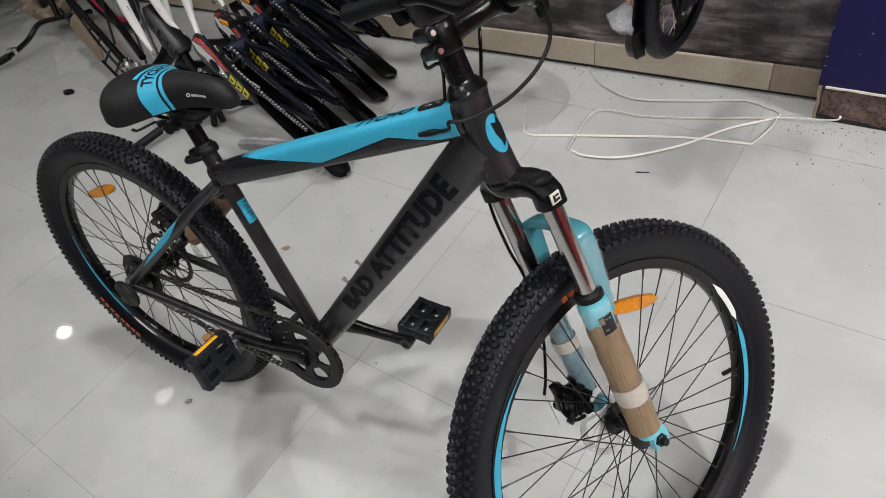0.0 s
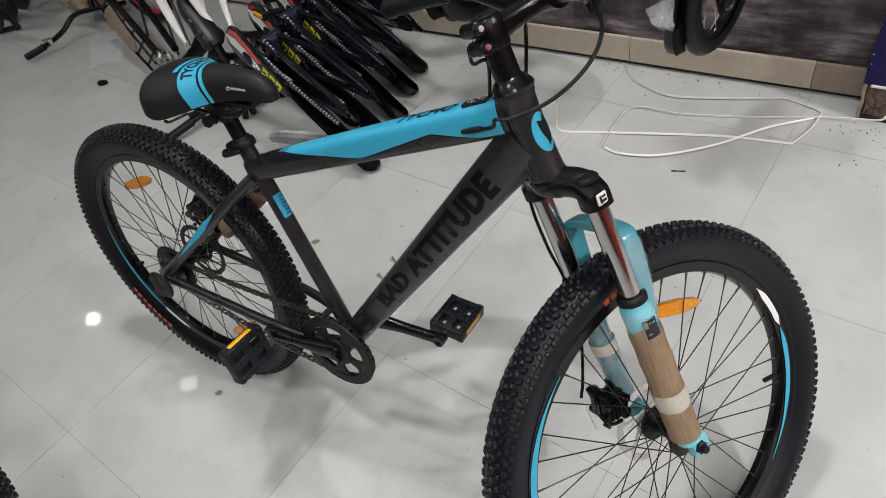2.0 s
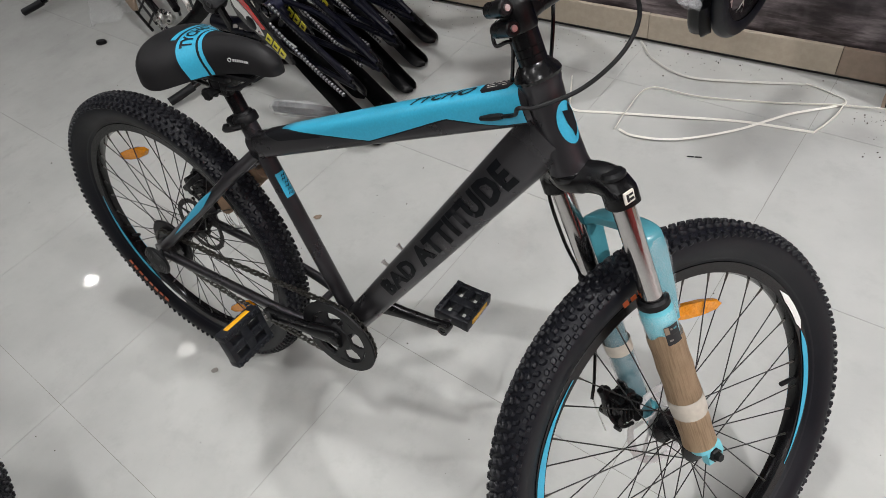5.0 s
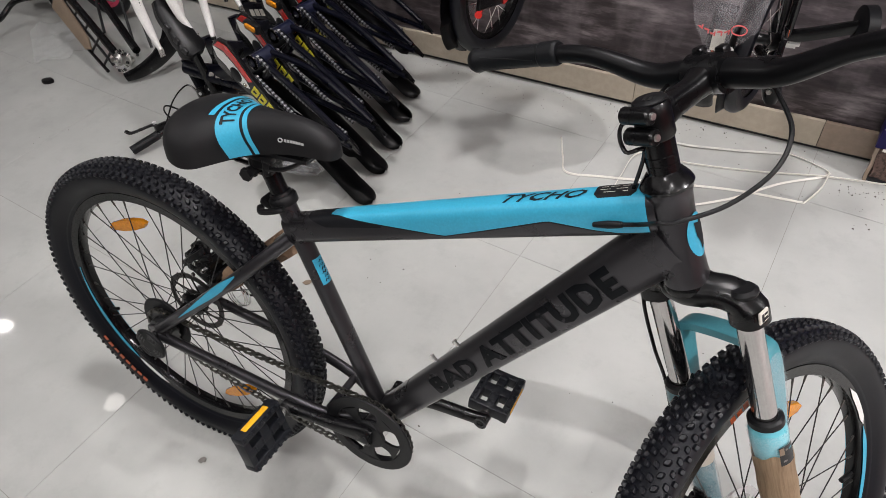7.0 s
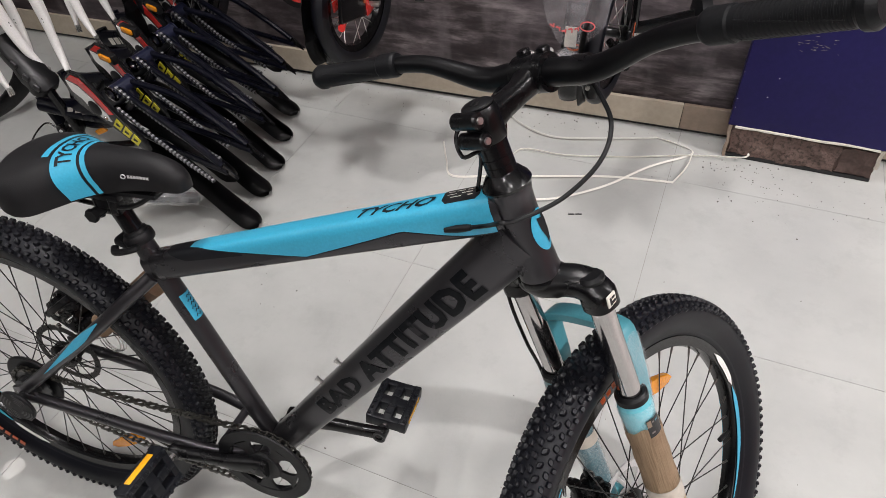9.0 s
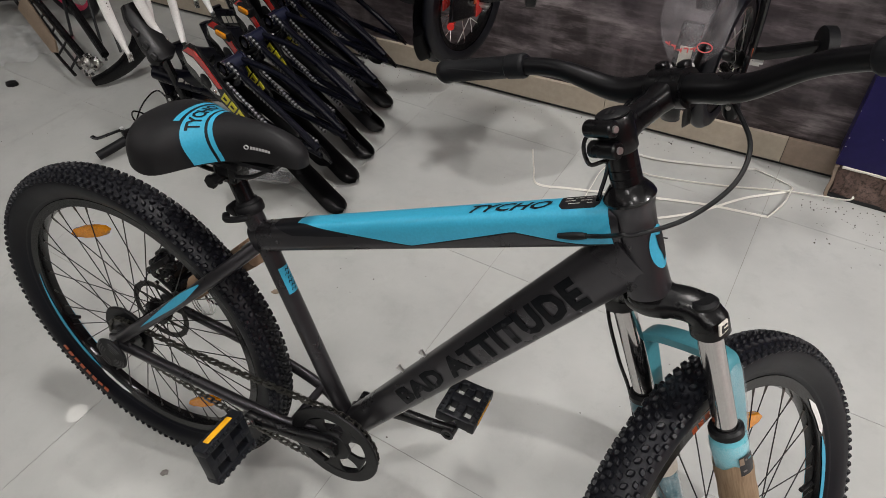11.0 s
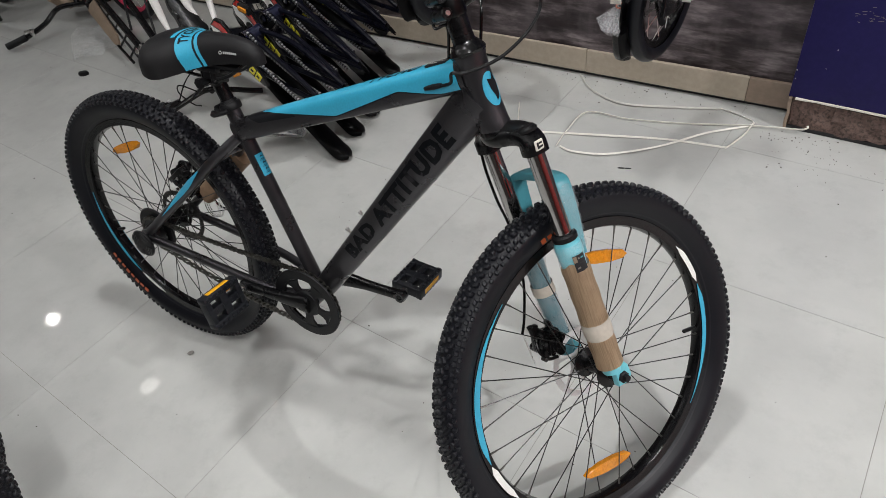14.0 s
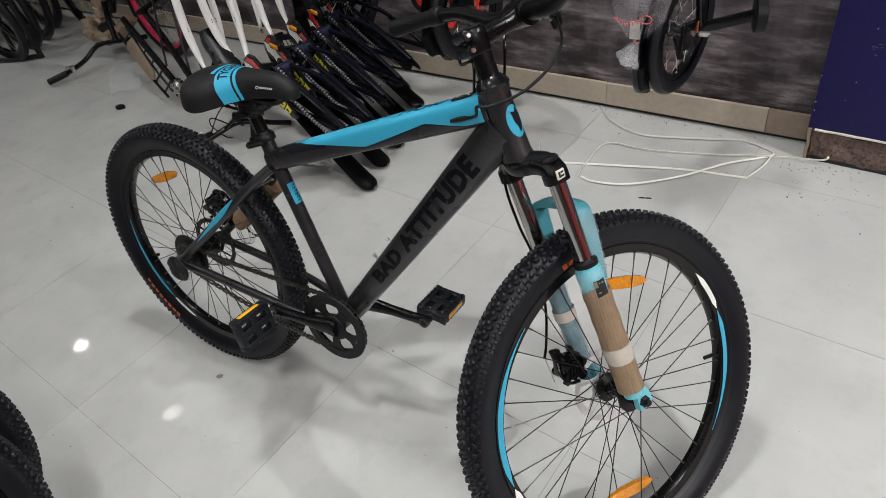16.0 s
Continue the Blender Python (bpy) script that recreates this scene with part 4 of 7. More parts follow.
        q = [at(u, -0.73, 0.001), at(u + 0.004, -0.73, 0.001), at(u + 0.004, -0.79, 0.001), at(u, -0.79, 0.001)]
        bb.faces.new([bb.verts.new(p) for p in q])
        part("maker_bar", bb, "makerprint", sd, "small white print bar")
    ringm = bmesh.new()
    sweep(ringm, [at(0.3655 + 0.0035 * math.cos(t), -0.76 + 0.036 * math.sin(t), 0.001) for t in [2 * math.pi * i / 14 for i in range(14)]], 0.0009, seg=5, closed=True)
    part("maker_mark", ringm, "makerprint", sd, "small white ring mark")
    for y in (-0.022, 0.022):
        part("rail", tube(smoothed([(0.175, y * 1.8, 0.452), (0.22, y, 0.442), (0.30, y, 0.438), (0.36, y, 0.444), (0.41, y * 0.4, 0.474)], 6), 0.0036, seg=8), "satin", sd, "black saddle rail")
    cl = bmesh.new()
    box(0.040, 0.056, 0.018, Matrix.Translation((0.318, 0, 0.444)), 0.004, cl)
    sweep(cl, [(0.304, -0.038, 0.430), (0.304, 0.038, 0.430)], 0.0085, seg=14)
    sweep(cl, [(0.304, -0.043, 0.430), (0.304, -0.036, 0.430)], 0.0105, seg=6)
    box(0.030, 0.034, 0.030, Matrix.Translation((0.312, 0, 0.432)), 0.004, cl)
    for y in (-0.024, 0.024):
        sweep(cl, [(0.304, y, 0.424), (0.304, y, 0.452)], 0.0050, seg=8)
        sweep(cl, [(0.328, y, 0.430), (0.328, y, 0.454)], 0.0045, seg=8)
    box(0.052, 0.012, 0.010, Matrix.Translation((0.318, -0.022, 0.4545)), 0.002, cl)
    box(0.052, 0.012, 0.010, Matrix.Translation((0.318, 0.022, 0.4545)), 0.002, cl)
    for y in (-0.024, 0.024):
        part("clamp_bolt", tube([(0.304, y, 0.420), (0.304, y, 0.426)], 0.0052, seg=6), "gunmetal", sd, "dark clamp nut")
    part("saddle_shell", prism([(0.190, -0.050), (0.230, -0.046), (0.300, -0.026), (0.400, -0.018), (0.400, 0.018), (0.300, 0.026), (0.230, 0.046), (0.190, 0.050)], 0.006, Matrix.Translation((0, 0, 0.462))), "plastic", sd, "black plastic saddle base")
    part("saddle_clamp", cl, "satin", sd, "black bolted saddle clamp")
    return sd


def build_bicycle():
    bike = thing("mountain_bicycle", "graphite grey mountain bicycle with sky blue prints, leaning, front wheel turned", "bicycle", BIKE)
    seat_top = V((0.331, 0, 0.373))
    up_seat = (seat_top - BB).normalized()
    # frame
    part("seat_tube", tube([BB, seat_top + up_seat * 0.004], 0.0158, seg=24), "frame", bike, "graphite grey seat tube")
    top = Section((0.338, 0, 0.322), (0.874, 0, 0.521), 0.0180, 0.0230, 0.0220, 0.0270, 3.2)
    tt = part("top_tube", top.mesh(32, 14), "frame", bike, "graphite grey top tube with sky blue print")
    part("tube_print", top.decal([(0.10, 0.96, 118), (0.16, 0.30, 122), (0.34, 0.10, 128)], 0.0005), "decalblack", tt, "gloss black print")
    part("tube_print", top.decal([(0.178, 0.97, 92), (0.205, 0.88, 130), (0.515, -0.60, 140), (0.78, 0.02, 140), (0.885, -0.56, 140), (0.925, -0.74, 140), (0.985, -0.74, 140)], 0.0006, 60), "decalblack", tt, "thin black outline of the print")
    part("tube_print", top.decal([(0.182, 0.97, 92), (0.215, 0.92, 135), (0.515, -0.52, 150), (0.78, 0.10, 150), (0.885, -0.48, 150), (0.925, -0.64, 150), (0.985, -0.64, 150)], 0.0010, 60), "blue", tt, "sky blue print")
    pts, fs = lettering("TYCHO", 0.0165, 0.108, 0.02)
    part("tube_word", laid(pts, fs, lambda u, v: top.crest(0.770 + (u + 0.65 * v) / top.length, -v + 0.0045, 0.0018)), "decalblack", tt, "black word")
    part("label_plate", laid([(x, y) for x, y in ((-0.024, -0.009), (-0.019, -0.014), (0.019, -0.014), (0.024, -0.009), (0.024, 0.009), (0.019, 0.014), (-0.019, 0.014), (-0.024, 0.009))], [tuple(range(8))],
         lambda u, v: top.crest(0.925 + u / top.length, -v + 0.001, 0.0018)), "decalblack", tt, "black label with small white lines")
    for i, (u, v, w) in enumerate(((-0.014, 0.005, 0.008), (-0.002, 0.005, 0.010), (0.011, 0.005, 0.009), (-0.012, -0.001, 0.012), (0.007, -0.001, 0.013), (-0.006, -0.007, 0.014), (0.012, -0.007, 0.006))):
        part("label_line", laid([(-w / 2, -0.0006), (w / 2, -0.0006), (w / 2, 0.0006), (-w / 2, 0.0006)], [(0, 1, 2, 3)], lambda x, y: top.crest(0.925 + (u + x) / top.length, -(v + y) + 0.001, 0.0026)), "tape", tt)
    down = Section((0.492, 0, -0.042), (0.896, 0, 0.489), 0.0215, 0.0255, 0.0255, 0.0365, 2.8)
    dt = part("down_tube", down.mesh(32, 14), "frame", bike, "graphite grey down tube with black lettering")
    pts, fs = lettering("BAD ATTITUDE", 0.038, 0.402, 0.052, 1.08)
    part("tube_word", laid(pts, fs, lambda u, v: down.flank(0.583 + u / down.length, (v + 0.0015) * (0.98 + 0.85 * u), 0.0011)), "worndecal", dt, "worn black block lettering")
    for x, z in ((0.595, 0.150), (0.634, 0.201)):
        foot = V((x, 0, z - 0.004))
        part("bottle_bolt", tube([foot - down.up * 0.004, foot + down.up * 0.006, foot + down.up * 0.0062, foot + down.up * 0.010], [0.0028, 0.0028, 0.0045, 0.0042], seg=10, up=(0, 1, 0)), "steel", dt, "steel bottle cage bolt")
    # head tube with end rings and badge
    h0, h1 = HEAD - HEAD_UP * 0.004, HEAD + HEAD_UP * 0.122
    mh = Matrix.Translation(h0) @ HEAD_UP.to_track_quat("Z", "Y").to_matrix().to_4x4()
    L = (h1 - h0).length
    ht = part("head_tube", lathe([(0.017, 0.0), (0.0255, 0.0), (0.0262, 0.006), (0.0248, 0.016), (0.0235, 0.05), (0.0235, L - 0.03), (0.0245, L - 0.012), (0.0262, L - 0.006), (0.0262, L), (0.017, L)], 36, mh), "frame", bike, "graphite grey head tube")

    def on_head(a, z, off):
        # a: degrees round the tube, 0 ahead, positive to the right
        q = radians(a)
        return h0 + HEAD_UP * z + (HEAD_AHEAD * math.cos(q) + RIGHT * math.sin(q)) * (0.0238 + off)
    bd = bmesh.new()
    cen = [[on_head(18 + 36 * k / 5 * math.cos(t), 0.066 + 0.027 * k / 5 * math.sin(t), 0.0010) for t in [2 * math.pi * i / 28 for i in range(28)]] for k in range(1, 6)]
    rows = [[bd.verts.new(p) for p in row] for row in cen]
    bd.faces.new(rows[0])
    for a, b in zip(rows, rows[1:]):
        for i in range(28):
            bd.faces.new((a[i], b[i], b[(i + 1) % 28], a[(i + 1) % 28]))
    bg = part("head_badge", bd, "blue", ht, "sky blue oval badge with a dark shape")
    dk = bmesh.new()
    shape = [(2, 0.090), (12, 0.080), (30, 0.083), (26, 0.066), (16, 0.055), (14, 0.046), (2, 0.050), (-8, 0.058), (-10, 0.074)]
    dk.faces.new([dk.verts.new(on_head(a, z, 0.0018)) for a, z in shape])
    part("badge_shape", dk, "decalblack", bg, "dark shape on the badge")
    # stays and dropouts
    for side in (-1, 1):
        ss = part("seat_stay", tube(smoothed([(0.345, side * 0.012, 0.312), (0.300, side * 0.040, 0.270), (0.230, side * 0.056, 0.205), (0.110, side * 0.064, 0.098), (0.018, side * 0.067, 0.018)], 5),
                  [0.0115] * 21, seg=16, ry=[0.0135 - 0.0002 * i for i in range(21)], up=(0, 1, 0)), "frame", bike, "graphite grey seat stay")
        cs = part("chain_stay", tube(smoothed([(0.480, side * 0.022, -0.045), (0.435, side * 0.036, -0.047), (0.385, side * 0.052, -0.043), (0.300, side * 0.060, -0.030), (0.160, side * 0.064, -0.016), (0.012, side * 0.067, -0.004)], 5),
                  0.0098, seg=16, ry=0.0118, up=(0, 0, 1)), "frame", bike, "graphite grey chain stay")
        part("dropout", prism([(-0.018, -0.012), (-0.006, -0.026), (0.014, -0.020), (0.040, -0.016), (0.044, -0.004), (0.034, 0.010), (0.040, 0.032), (0.028, 0.038), (0.008, 0.020), (-0.014, 0.014)], 0.006, axis_y(0.0, side * 0.068, 0) @ Matrix.Diagonal((1, -1, 1, 1)), bevel=0.0012), "frame", bike)
        if side < 0:
            a, b = V((0.262, -0.0515, 0.2345)), V((0.100, -0.0645, 0.089))
            bm = bmesh.new()
            t = (b - a).normalized()
            upn = V((-t.z, 0, t.x)) * -1
            outer = V((0, -1, 0))
            rows = []
            for i in range(17):
                k = i / 16
                c = a.lerp(b, k)
                r = 0.0152 - 0.0030 * k
                wd = 62 * min(1.0, 0.15 + k * 3.2) * min(1.0, (1 - k) * 1.6 + 0.06)
                cen_a = 22 - 20 * k
                rows.append([bm.verts.new(c + (outer * math.cos(radians(q)) + upn * math.sin(radians(q))) * r) for q in [cen_a - wd / 2 + wd * j / 6 for j in range(7)]])
            for p, q in zip(rows, rows[1:]):
                for j in range(6):
                    bm.faces.new((p[j], q[j], q[j + 1], p[j + 1]))
            part("stay_print", bm, "blue", ss, "sky blue stay print")
    part("stay_bridge", tube([(0.283, -0.05, 0.252), (0.290, 0, 0.262), (0.283, 0.05, 0.252)], 0.008, seg=12), "frame", bike)
    part("stay_bridge", tube([(0.395, -0.05, -0.043), (0.395, 0.05, -0.043)], 0.008, seg=12), "frame", bike)
    # seat tube label
    lab = bmesh.new()
    rows = []
    for i in range(7):
        z = 0.229 + 0.045 * i / 6
        c = BB + up_seat * ((z - BB.z) / up_seat.z)
        fw = V((up_seat.z, 0, -up_seat.x))
        rows.append([lab.verts.new(c + (RIGHT * math.cos(radians(q)) + fw * math.sin(radians(q))) * 0.0164) for q in range(46, 127, 9)])
    for p, q in zip(rows, rows[1:]):
        for j in range(len(p) - 1):
            lab.faces.new((p[j], q[j], q[j + 1], p[j + 1]))
    lb = part("seat_tube_label", lab, "blue", bike, "sky blue label with dark strokes")
    for i in range(6):
        z = 0.235 + 0.0066 * i
        c = BB + up_seat * ((z - BB.z) / up_seat.z)
        fw = V((up_seat.z, 0, -up_seat.x))
        q0 = 70 + (i % 2) * 8
        part("label_stroke", tube([c + (RIGHT * math.cos(radians(q)) + fw * math.sin(radians(q))) * 0.0166 + up_seat * (0.0035 * ((k % 2) - 0.5)) for k, q in enumerate((q0, q0 + 10, q0 + 20, q0 + 30))], 0.0008, seg=4), "decalblack", lb)
    # seat post, collar, quick release
    part("seat_post", tube([seat_top - up_seat * 0.02, seat_top + up_seat * 0.072], 0.0140, seg=20), "black", bike, "gloss black seat post")
    col = bmesh.new()
    mc = Matrix.Translation(seat_top) @ up_seat.to_track_quat("Z", "Y").to_matrix().to_4x4()
    lathe([(0.0150, -0.008), (0.0210, -0.008), (0.0222, -0.005), (0.0222, 0.005), (0.0205, 0.008), (0.0150, 0.008)], 28, mc, col, closed=True)
    box(0.026, 0.026, 0.014, Matrix.Translation((0.305, 0, 0.362)) @ Matrix.Rotation(radians(18), 4, "Y"), 0.004, col)
    sweep(col, smoothed([(0.300, -0.020, 0.361), (0.312, -0.031, 0.362), (0.340, -0.031, 0.372), (0.352, -0.026, 0.376)], 4), [0.0060] * 13, seg=10, ry=0.005)
    part("seat_collar", col, "plastic", bike, "black seat collar with quick release lever")
    part("collar_ring", lathe([(0.0145, 0.008), (0.0180, 0.008), (0.0172, 0.013), (0.0145, 0.014)], 24, mc, closed=True), "plastic", bike, "black rubber seat post ring")
    saddle(bike)
    # drive train
    part("spoke_guard", lathe([(0.018, 0.0), (0.058, 0.004), (0.061, 0.0), (0.058, -0.003), (0.018, -0.004)], 40, axis_y(0.0, -0.036, 0.0), closed=True), "plastic", bike, "black plastic spoke guard")
    cogm = bmesh.new()
    prism([((0.0425 if i % 4 in (1, 2) else 0.0385) * math.cos(2 * math.pi * i / 72), (0.0425 if i % 4 in (1, 2) else 0.0385) * math.sin(2 * math.pi * i / 72)) for i in range(72)], 0.002, axis_y(0.004, -0.046, 0), cogm)
    lathe([(0.0, -0.010), (0.022, -0.010), (0.024, 0.004), (0.0, 0.004)], 24, axis_y(0.0, -0.050, 0), cogm)
    part("freewheel_cog", cogm, "gunmetal", bike, "dark steel freewheel cog")
    # slotted guard disc outside the dropout
    gd = bmesh.new()
    gm = axis_y(0.014, -0.090, -0.004)
    lathe([(0.0, 0.006), (0.012, 0.006), (0.014, 0.002), (0.0345, 0.0), (0.0365, -0.003), (0.0340, -0.006), (0.0, -0.008)], 32, gm, gd)
    sweep(gd, [(0.006, -0.070, 0.0), (0.010, -0.088, -0.002)], 0.009, seg=12)
    guard = part("axle_guard", gd, "plastic", bike, "black slotted plastic axle guard disc")
    for r in (0.0135, 0.0195, 0.0255, 0.0310):
        for a in (20, 110, 200, 290):
            part("guard_slot", arc_plate(r, r + 0.0022, a + 8 * r / 0.03, a + 62, -0.0976, -0.0010, n=6), "gunmetal", guard, m=Matrix.Translation((0.014, 0, -0.004)))
    crankset(bike)
    chain(bike)
    # rear brake on the left stays, cardboard sleeve on the left seat stay
    rb = bmesh.new()
    box(0.052, 0.036, 0.046, Matrix.Translation((0.048, 0.056, 0.094)) @ Matrix.Rotation(0.6, 4, "Y"), 0.008, rb)
    sweep(rb, [(0.052, 0.036, 0.102), (0.052, 0.086, 0.102)], 0.017, seg=16)
    box(0.020, 0.018, 0.056, Matrix.Translation((0.024, 0.070, 0.112)) @ Matrix.Rotation(-0.5, 4, "Y"), 0.005, rb)
    sweep(rb, smoothed([(0.015, 0.070, 0.130), (0.040, 0.074, 0.145), (0.075, 0.070, 0.128)], 4), 0.004, seg=8)
    box(0.026, 0.026, 0.018, Matrix.Translation((0.080, 0.058, 0.076)) @ Matrix.Rotation(0.9, 4, "Y"), 0.004, rb)
    for x, z, r in ((0.030, 0.130, 0.012), (0.070, 0.118, 0.012), (0.080, 0.092, 0.010), (0.026, 0.104, 0.009)):
        sweep(rb, [(x, 0.034, z), (x, 0.082, z)], r, seg=10)
    box(0.014, 0.030, 0.070, Matrix.Translation((0.036, 0.046, 0.128)) @ Matrix.Rotation(0.9, 4, "Y"), 0.003, rb)
    box(0.050, 0.010, 0.016, Matrix.Translation((0.062, 0.038, 0.134)) @ Matrix.Rotation(-0.4, 4, "Y"), 0.003, rb)
    sweep(rb, smoothed([(0.070, 0.050, 0.140), (0.060, 0.052, 0.160), (0.040, 0.054, 0.156), (0.030, 0.056, 0.140)], 4), 0.0042, seg=8)
    cal = part("brake_caliper", rb, "satin", bike, "black mechanical disc brake caliper")
    for x, z in ((0.030, 0.088), (0.062, 0.108), (0.045, 0.122)):
        part("caliper_bolt", tube([(x, 0.034, z), (x, 0.028, z)], 0.0045, seg=8), "steel", cal)
    # the sleeve's shade is in its colour, darker than the fork's cardboard
    part("cardboard_sleeve", tube([(0.088, 0.074, 0.070), (0.130, 0.073, 0.107), (0.175, 0.071, 0.146), (0.220, 0.068, 0.186), (0.264, 0.065, 0.225)], [0.0245, 0.0235, 0.0240, 0.0235, 0.0250], seg=16, power=3.4), "shadedboard", bike, "brown cardboard sleeve on the far stay, darkened for shade")
    part("brake_cable", tube(smoothed([(0.075, 0.070, 0.128), (0.12, 0.075, 0.135), (0.15, 0.080, 0.06), (0.12, 0.082, 0.03), (0.09, 0.080, 0.055), (0.11, 0.078, 0.085)], 8), 0.0022, seg=8), "black", bike, "loose black brake cable")
    for k in range(3):
        part("cable_coil", tube([(0.102 + 0.004 * k + 0.024 * math.cos(t), 0.062 + 0.003 * k, 0.040 + 0.030 * math.sin(t)) for t in [2 * math.pi * i / 20 for i in range(20)]], 0.0011, seg=6, closed=True), "steel", bike, "coiled bare brake wire")
    # rear wheel
    rw = wheel("rear_wheel", bike, Matrix.Translation((0.005, 0, -0.001)), "black spoked wheel with knobbly tyre and blue rim prints", 4.0, (111, -57), (((247, 229), (228, 174)),), 200.0, "rotor")
    print_bars(rw, 0.3005, 238, 210, -0.0300, 8, 0.0135)
    # ---- steered parts ----
    fw = wheel("front_wheel", bike, FORK @ Matrix.Translation(AXLE), "black spoked wheel with knobbly tyre and blue rim prints", 0.0, (66, 255), (((26, 5), (4, -51)), ((203, 183), (182, 121))), -17.0, "silver")
    print_bars(fw, 0.300, 98, 90, -0.0300, 3, 0.008)
    fork(bike)
    cockpit(bike)


def fork(bike):
    def put(name, bm, mat, label="", parent=None, **k):
        return part(name, bm, mat, parent or bike, label, FORK if parent is None else None, **k)
    LEG = 0.0605
    # crown: one forged bridge with two drop ends
    cr = tube(smoothed([(0.013, -LEG - 0.002, -0.048), (0.013, -LEG, -0.026), (0.011, -0.044, -0.016), (0.004, -0.020, -0.012), (0.0, 0, -0.012), (0.004, 0.020, -0.012), (0.011, 0.044, -0.016), (0.013, LEG, -0.026), (0.013, LEG + 0.002, -0.048)], 5),
              [0.0205, 0.0205, 0.0205, 0.0205, 0.0205] + [0.0200] * 10 + [0.0225] * 11 + [0.0200] * 10 + [0.0205] * 5, seg=20, ry=[0.0205] * 5 + [0.0165] * 31 + [0.0205] * 5, up=(0, 0, 1), power=2.6)
    crown = put("fork_crown", cr, "satin", "satin black forged fork crown")
    part("crown_race", lathe([(0.017, -0.014), (0.026, -0.010), (0.0275, -0.004), (0.0262, 0.0), (0.017, 0.0)], 32, closed=True), "black", crown)
    for side in (-1, 1):
        y = side * LEG
        part("top_cap", lathe([(0.0, -0.012), (0.0155, -0.012), (0.0160, -0.008), (0.0125, -0.004), (0.0, -0.0035)], 24, Matrix.Translation((0.013, y, 0.0))), "plastic", crown, "black adjuster cap")
        put("stanchion", tube([(0.013, y, -0.03), (0.0138, y, -0.205)], 0.0146, seg=24), "chrome", "chromed fork stanchion")
        seal = lathe([(0.0150, -0.1905), (0.0185, -0.1905), (0.0212, -0.194), (0.0212, -0.202), (0.0150, -0.203)], 24, Matrix.Translation((0.0135, y, 0)), closed=True)
        put("dust_seal", seal, "plastic", "black rubber dust seal")
        leg = tube([(0.0138, y, -0.200), (0.0138, y, -0.212), (0.0138, y, -0.225), (0.0138, y, -0.262), (0.0140, y, -0.30), (0.0145, y, -0.40), (0.0160, y, -0.475)], [0.0185, 0.0225, 0.0228, 0.0200, 0.0185, 0.0180, 0.0165], seg=24)
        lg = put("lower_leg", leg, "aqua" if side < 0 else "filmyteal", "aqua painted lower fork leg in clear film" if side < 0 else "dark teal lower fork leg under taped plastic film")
        part("leg_end", prism([(-0.014, -0.016), (0.010, -0.020), (0.020, -0.008), (0.018, 0.014), (0.006, 0.034), (-0.012, 0.030)], 0.016, axis_y(AXLE.x, side * 0.059, AXLE.z + 0.006) @ Matrix.Diagonal((1, -1, 1, 1)), bevel=0.003), "aqua", lg)
        part("axle_nut", tube([(AXLE.x, side * 0.060, AXLE.z + 0.004), (AXLE.x, side * 0.070, AXLE.z + 0.004), (AXLE.x, side * 0.072, AXLE.z + 0.004), (AXLE.x, side * 0.079, AXLE.z + 0.004)], [0.0120, 0.0115, 0.0085, 0.0065], seg=6), "plastic", lg, "black axle nut")
        # clear wrapping over the leg
        fl = bmesh.new()
        rings = []
        z0, z1 = (-0.208, -0.262) if side < 0 else (-0.215, -0.440)
        for i in range(13):
            z = z0 + (z1 - z0) * i / 12
            rings.append((0.0138 + 0.003 * max(0, (-z - 0.2)), z))
        sweep(fl, [(x, y, z) for x, z in rings], [(0.0236 if side < 0 or i < 4 else 0.0205) + 0.0008 * math.sin(i * 0.9) for i in range(13)], seg=22, cap=False)
        part("film_sleeve", fl, "wrap", lg, "wrinkled clear plastic sleeve")
    # arch in front of the tyre
    arch = tube(smoothed([(0.028, -0.061, -0.240), (0.036, -0.061, -0.18), (0.041, -0.059, -0.124), (0.043, -0.047, -0.109), (0.044, 0, -0.106), (0.043, 0.047, -0.109), (0.041, 0.059, -0.124), (0.036, 0.061, -0.18), (0.028, 0.061, -0.240)], 5), 0.0072, seg=16, ry=0.0150, up=(1, 0, 0), power=5.0)
    ar = put("fork_arch", arch, "teal", "aqua fork brace in torn clear film")
    fa = tube(smoothed([(0.030, -0.063, -0.228), (0.037, -0.063, -0.18), (0.042, -0.060, -0.128), (0.044, -0.040, -0.108)], 6), [0.0095 + 0.0012 * math.sin(i * 1.7) for i in range(19)], seg=14, ry=[0.0175 + 0.0012 * math.sin(i * 2.3) for i in range(19)], up=(1, 0, 0), cap=False)
    part("film_sleeve", fa, "wrap", ar, "wrinkled clear plastic film")
    # sticker, cardboard tube and paper tape on the right leg
    lbl = bmesh.new()
    rows = [[lbl.verts.new((0.0138 + 0.0250 * math.cos(radians(a)), -LEG + 0.0250 * math.sin(radians(a)), z)) for a in range(236, 287, 10)] for z in (-0.226, -0.240, -0.256)]
    for p, q in zip(rows, rows[1:]):
        for j in range(len(p) - 1):
            lbl.faces.new((p[j], q[j], q[j + 1], p[j + 1]))
    st = put("leg_sticker", lbl, "dark", "worn dark sticker with small coloured marks")
    for a0, a1, z0, z1, mat in ((237, 251, -0.227, -0.238, "tan"), (255, 262, -0.230, -0.233, "plaster"), (266, 278, -0.231, -0.2335, "teal"), (258, 280, -0.240, -0.2415, "gunmetal"), (244, 256, -0.247, -0.250, "plaster")):
        mk = bmesh.new()
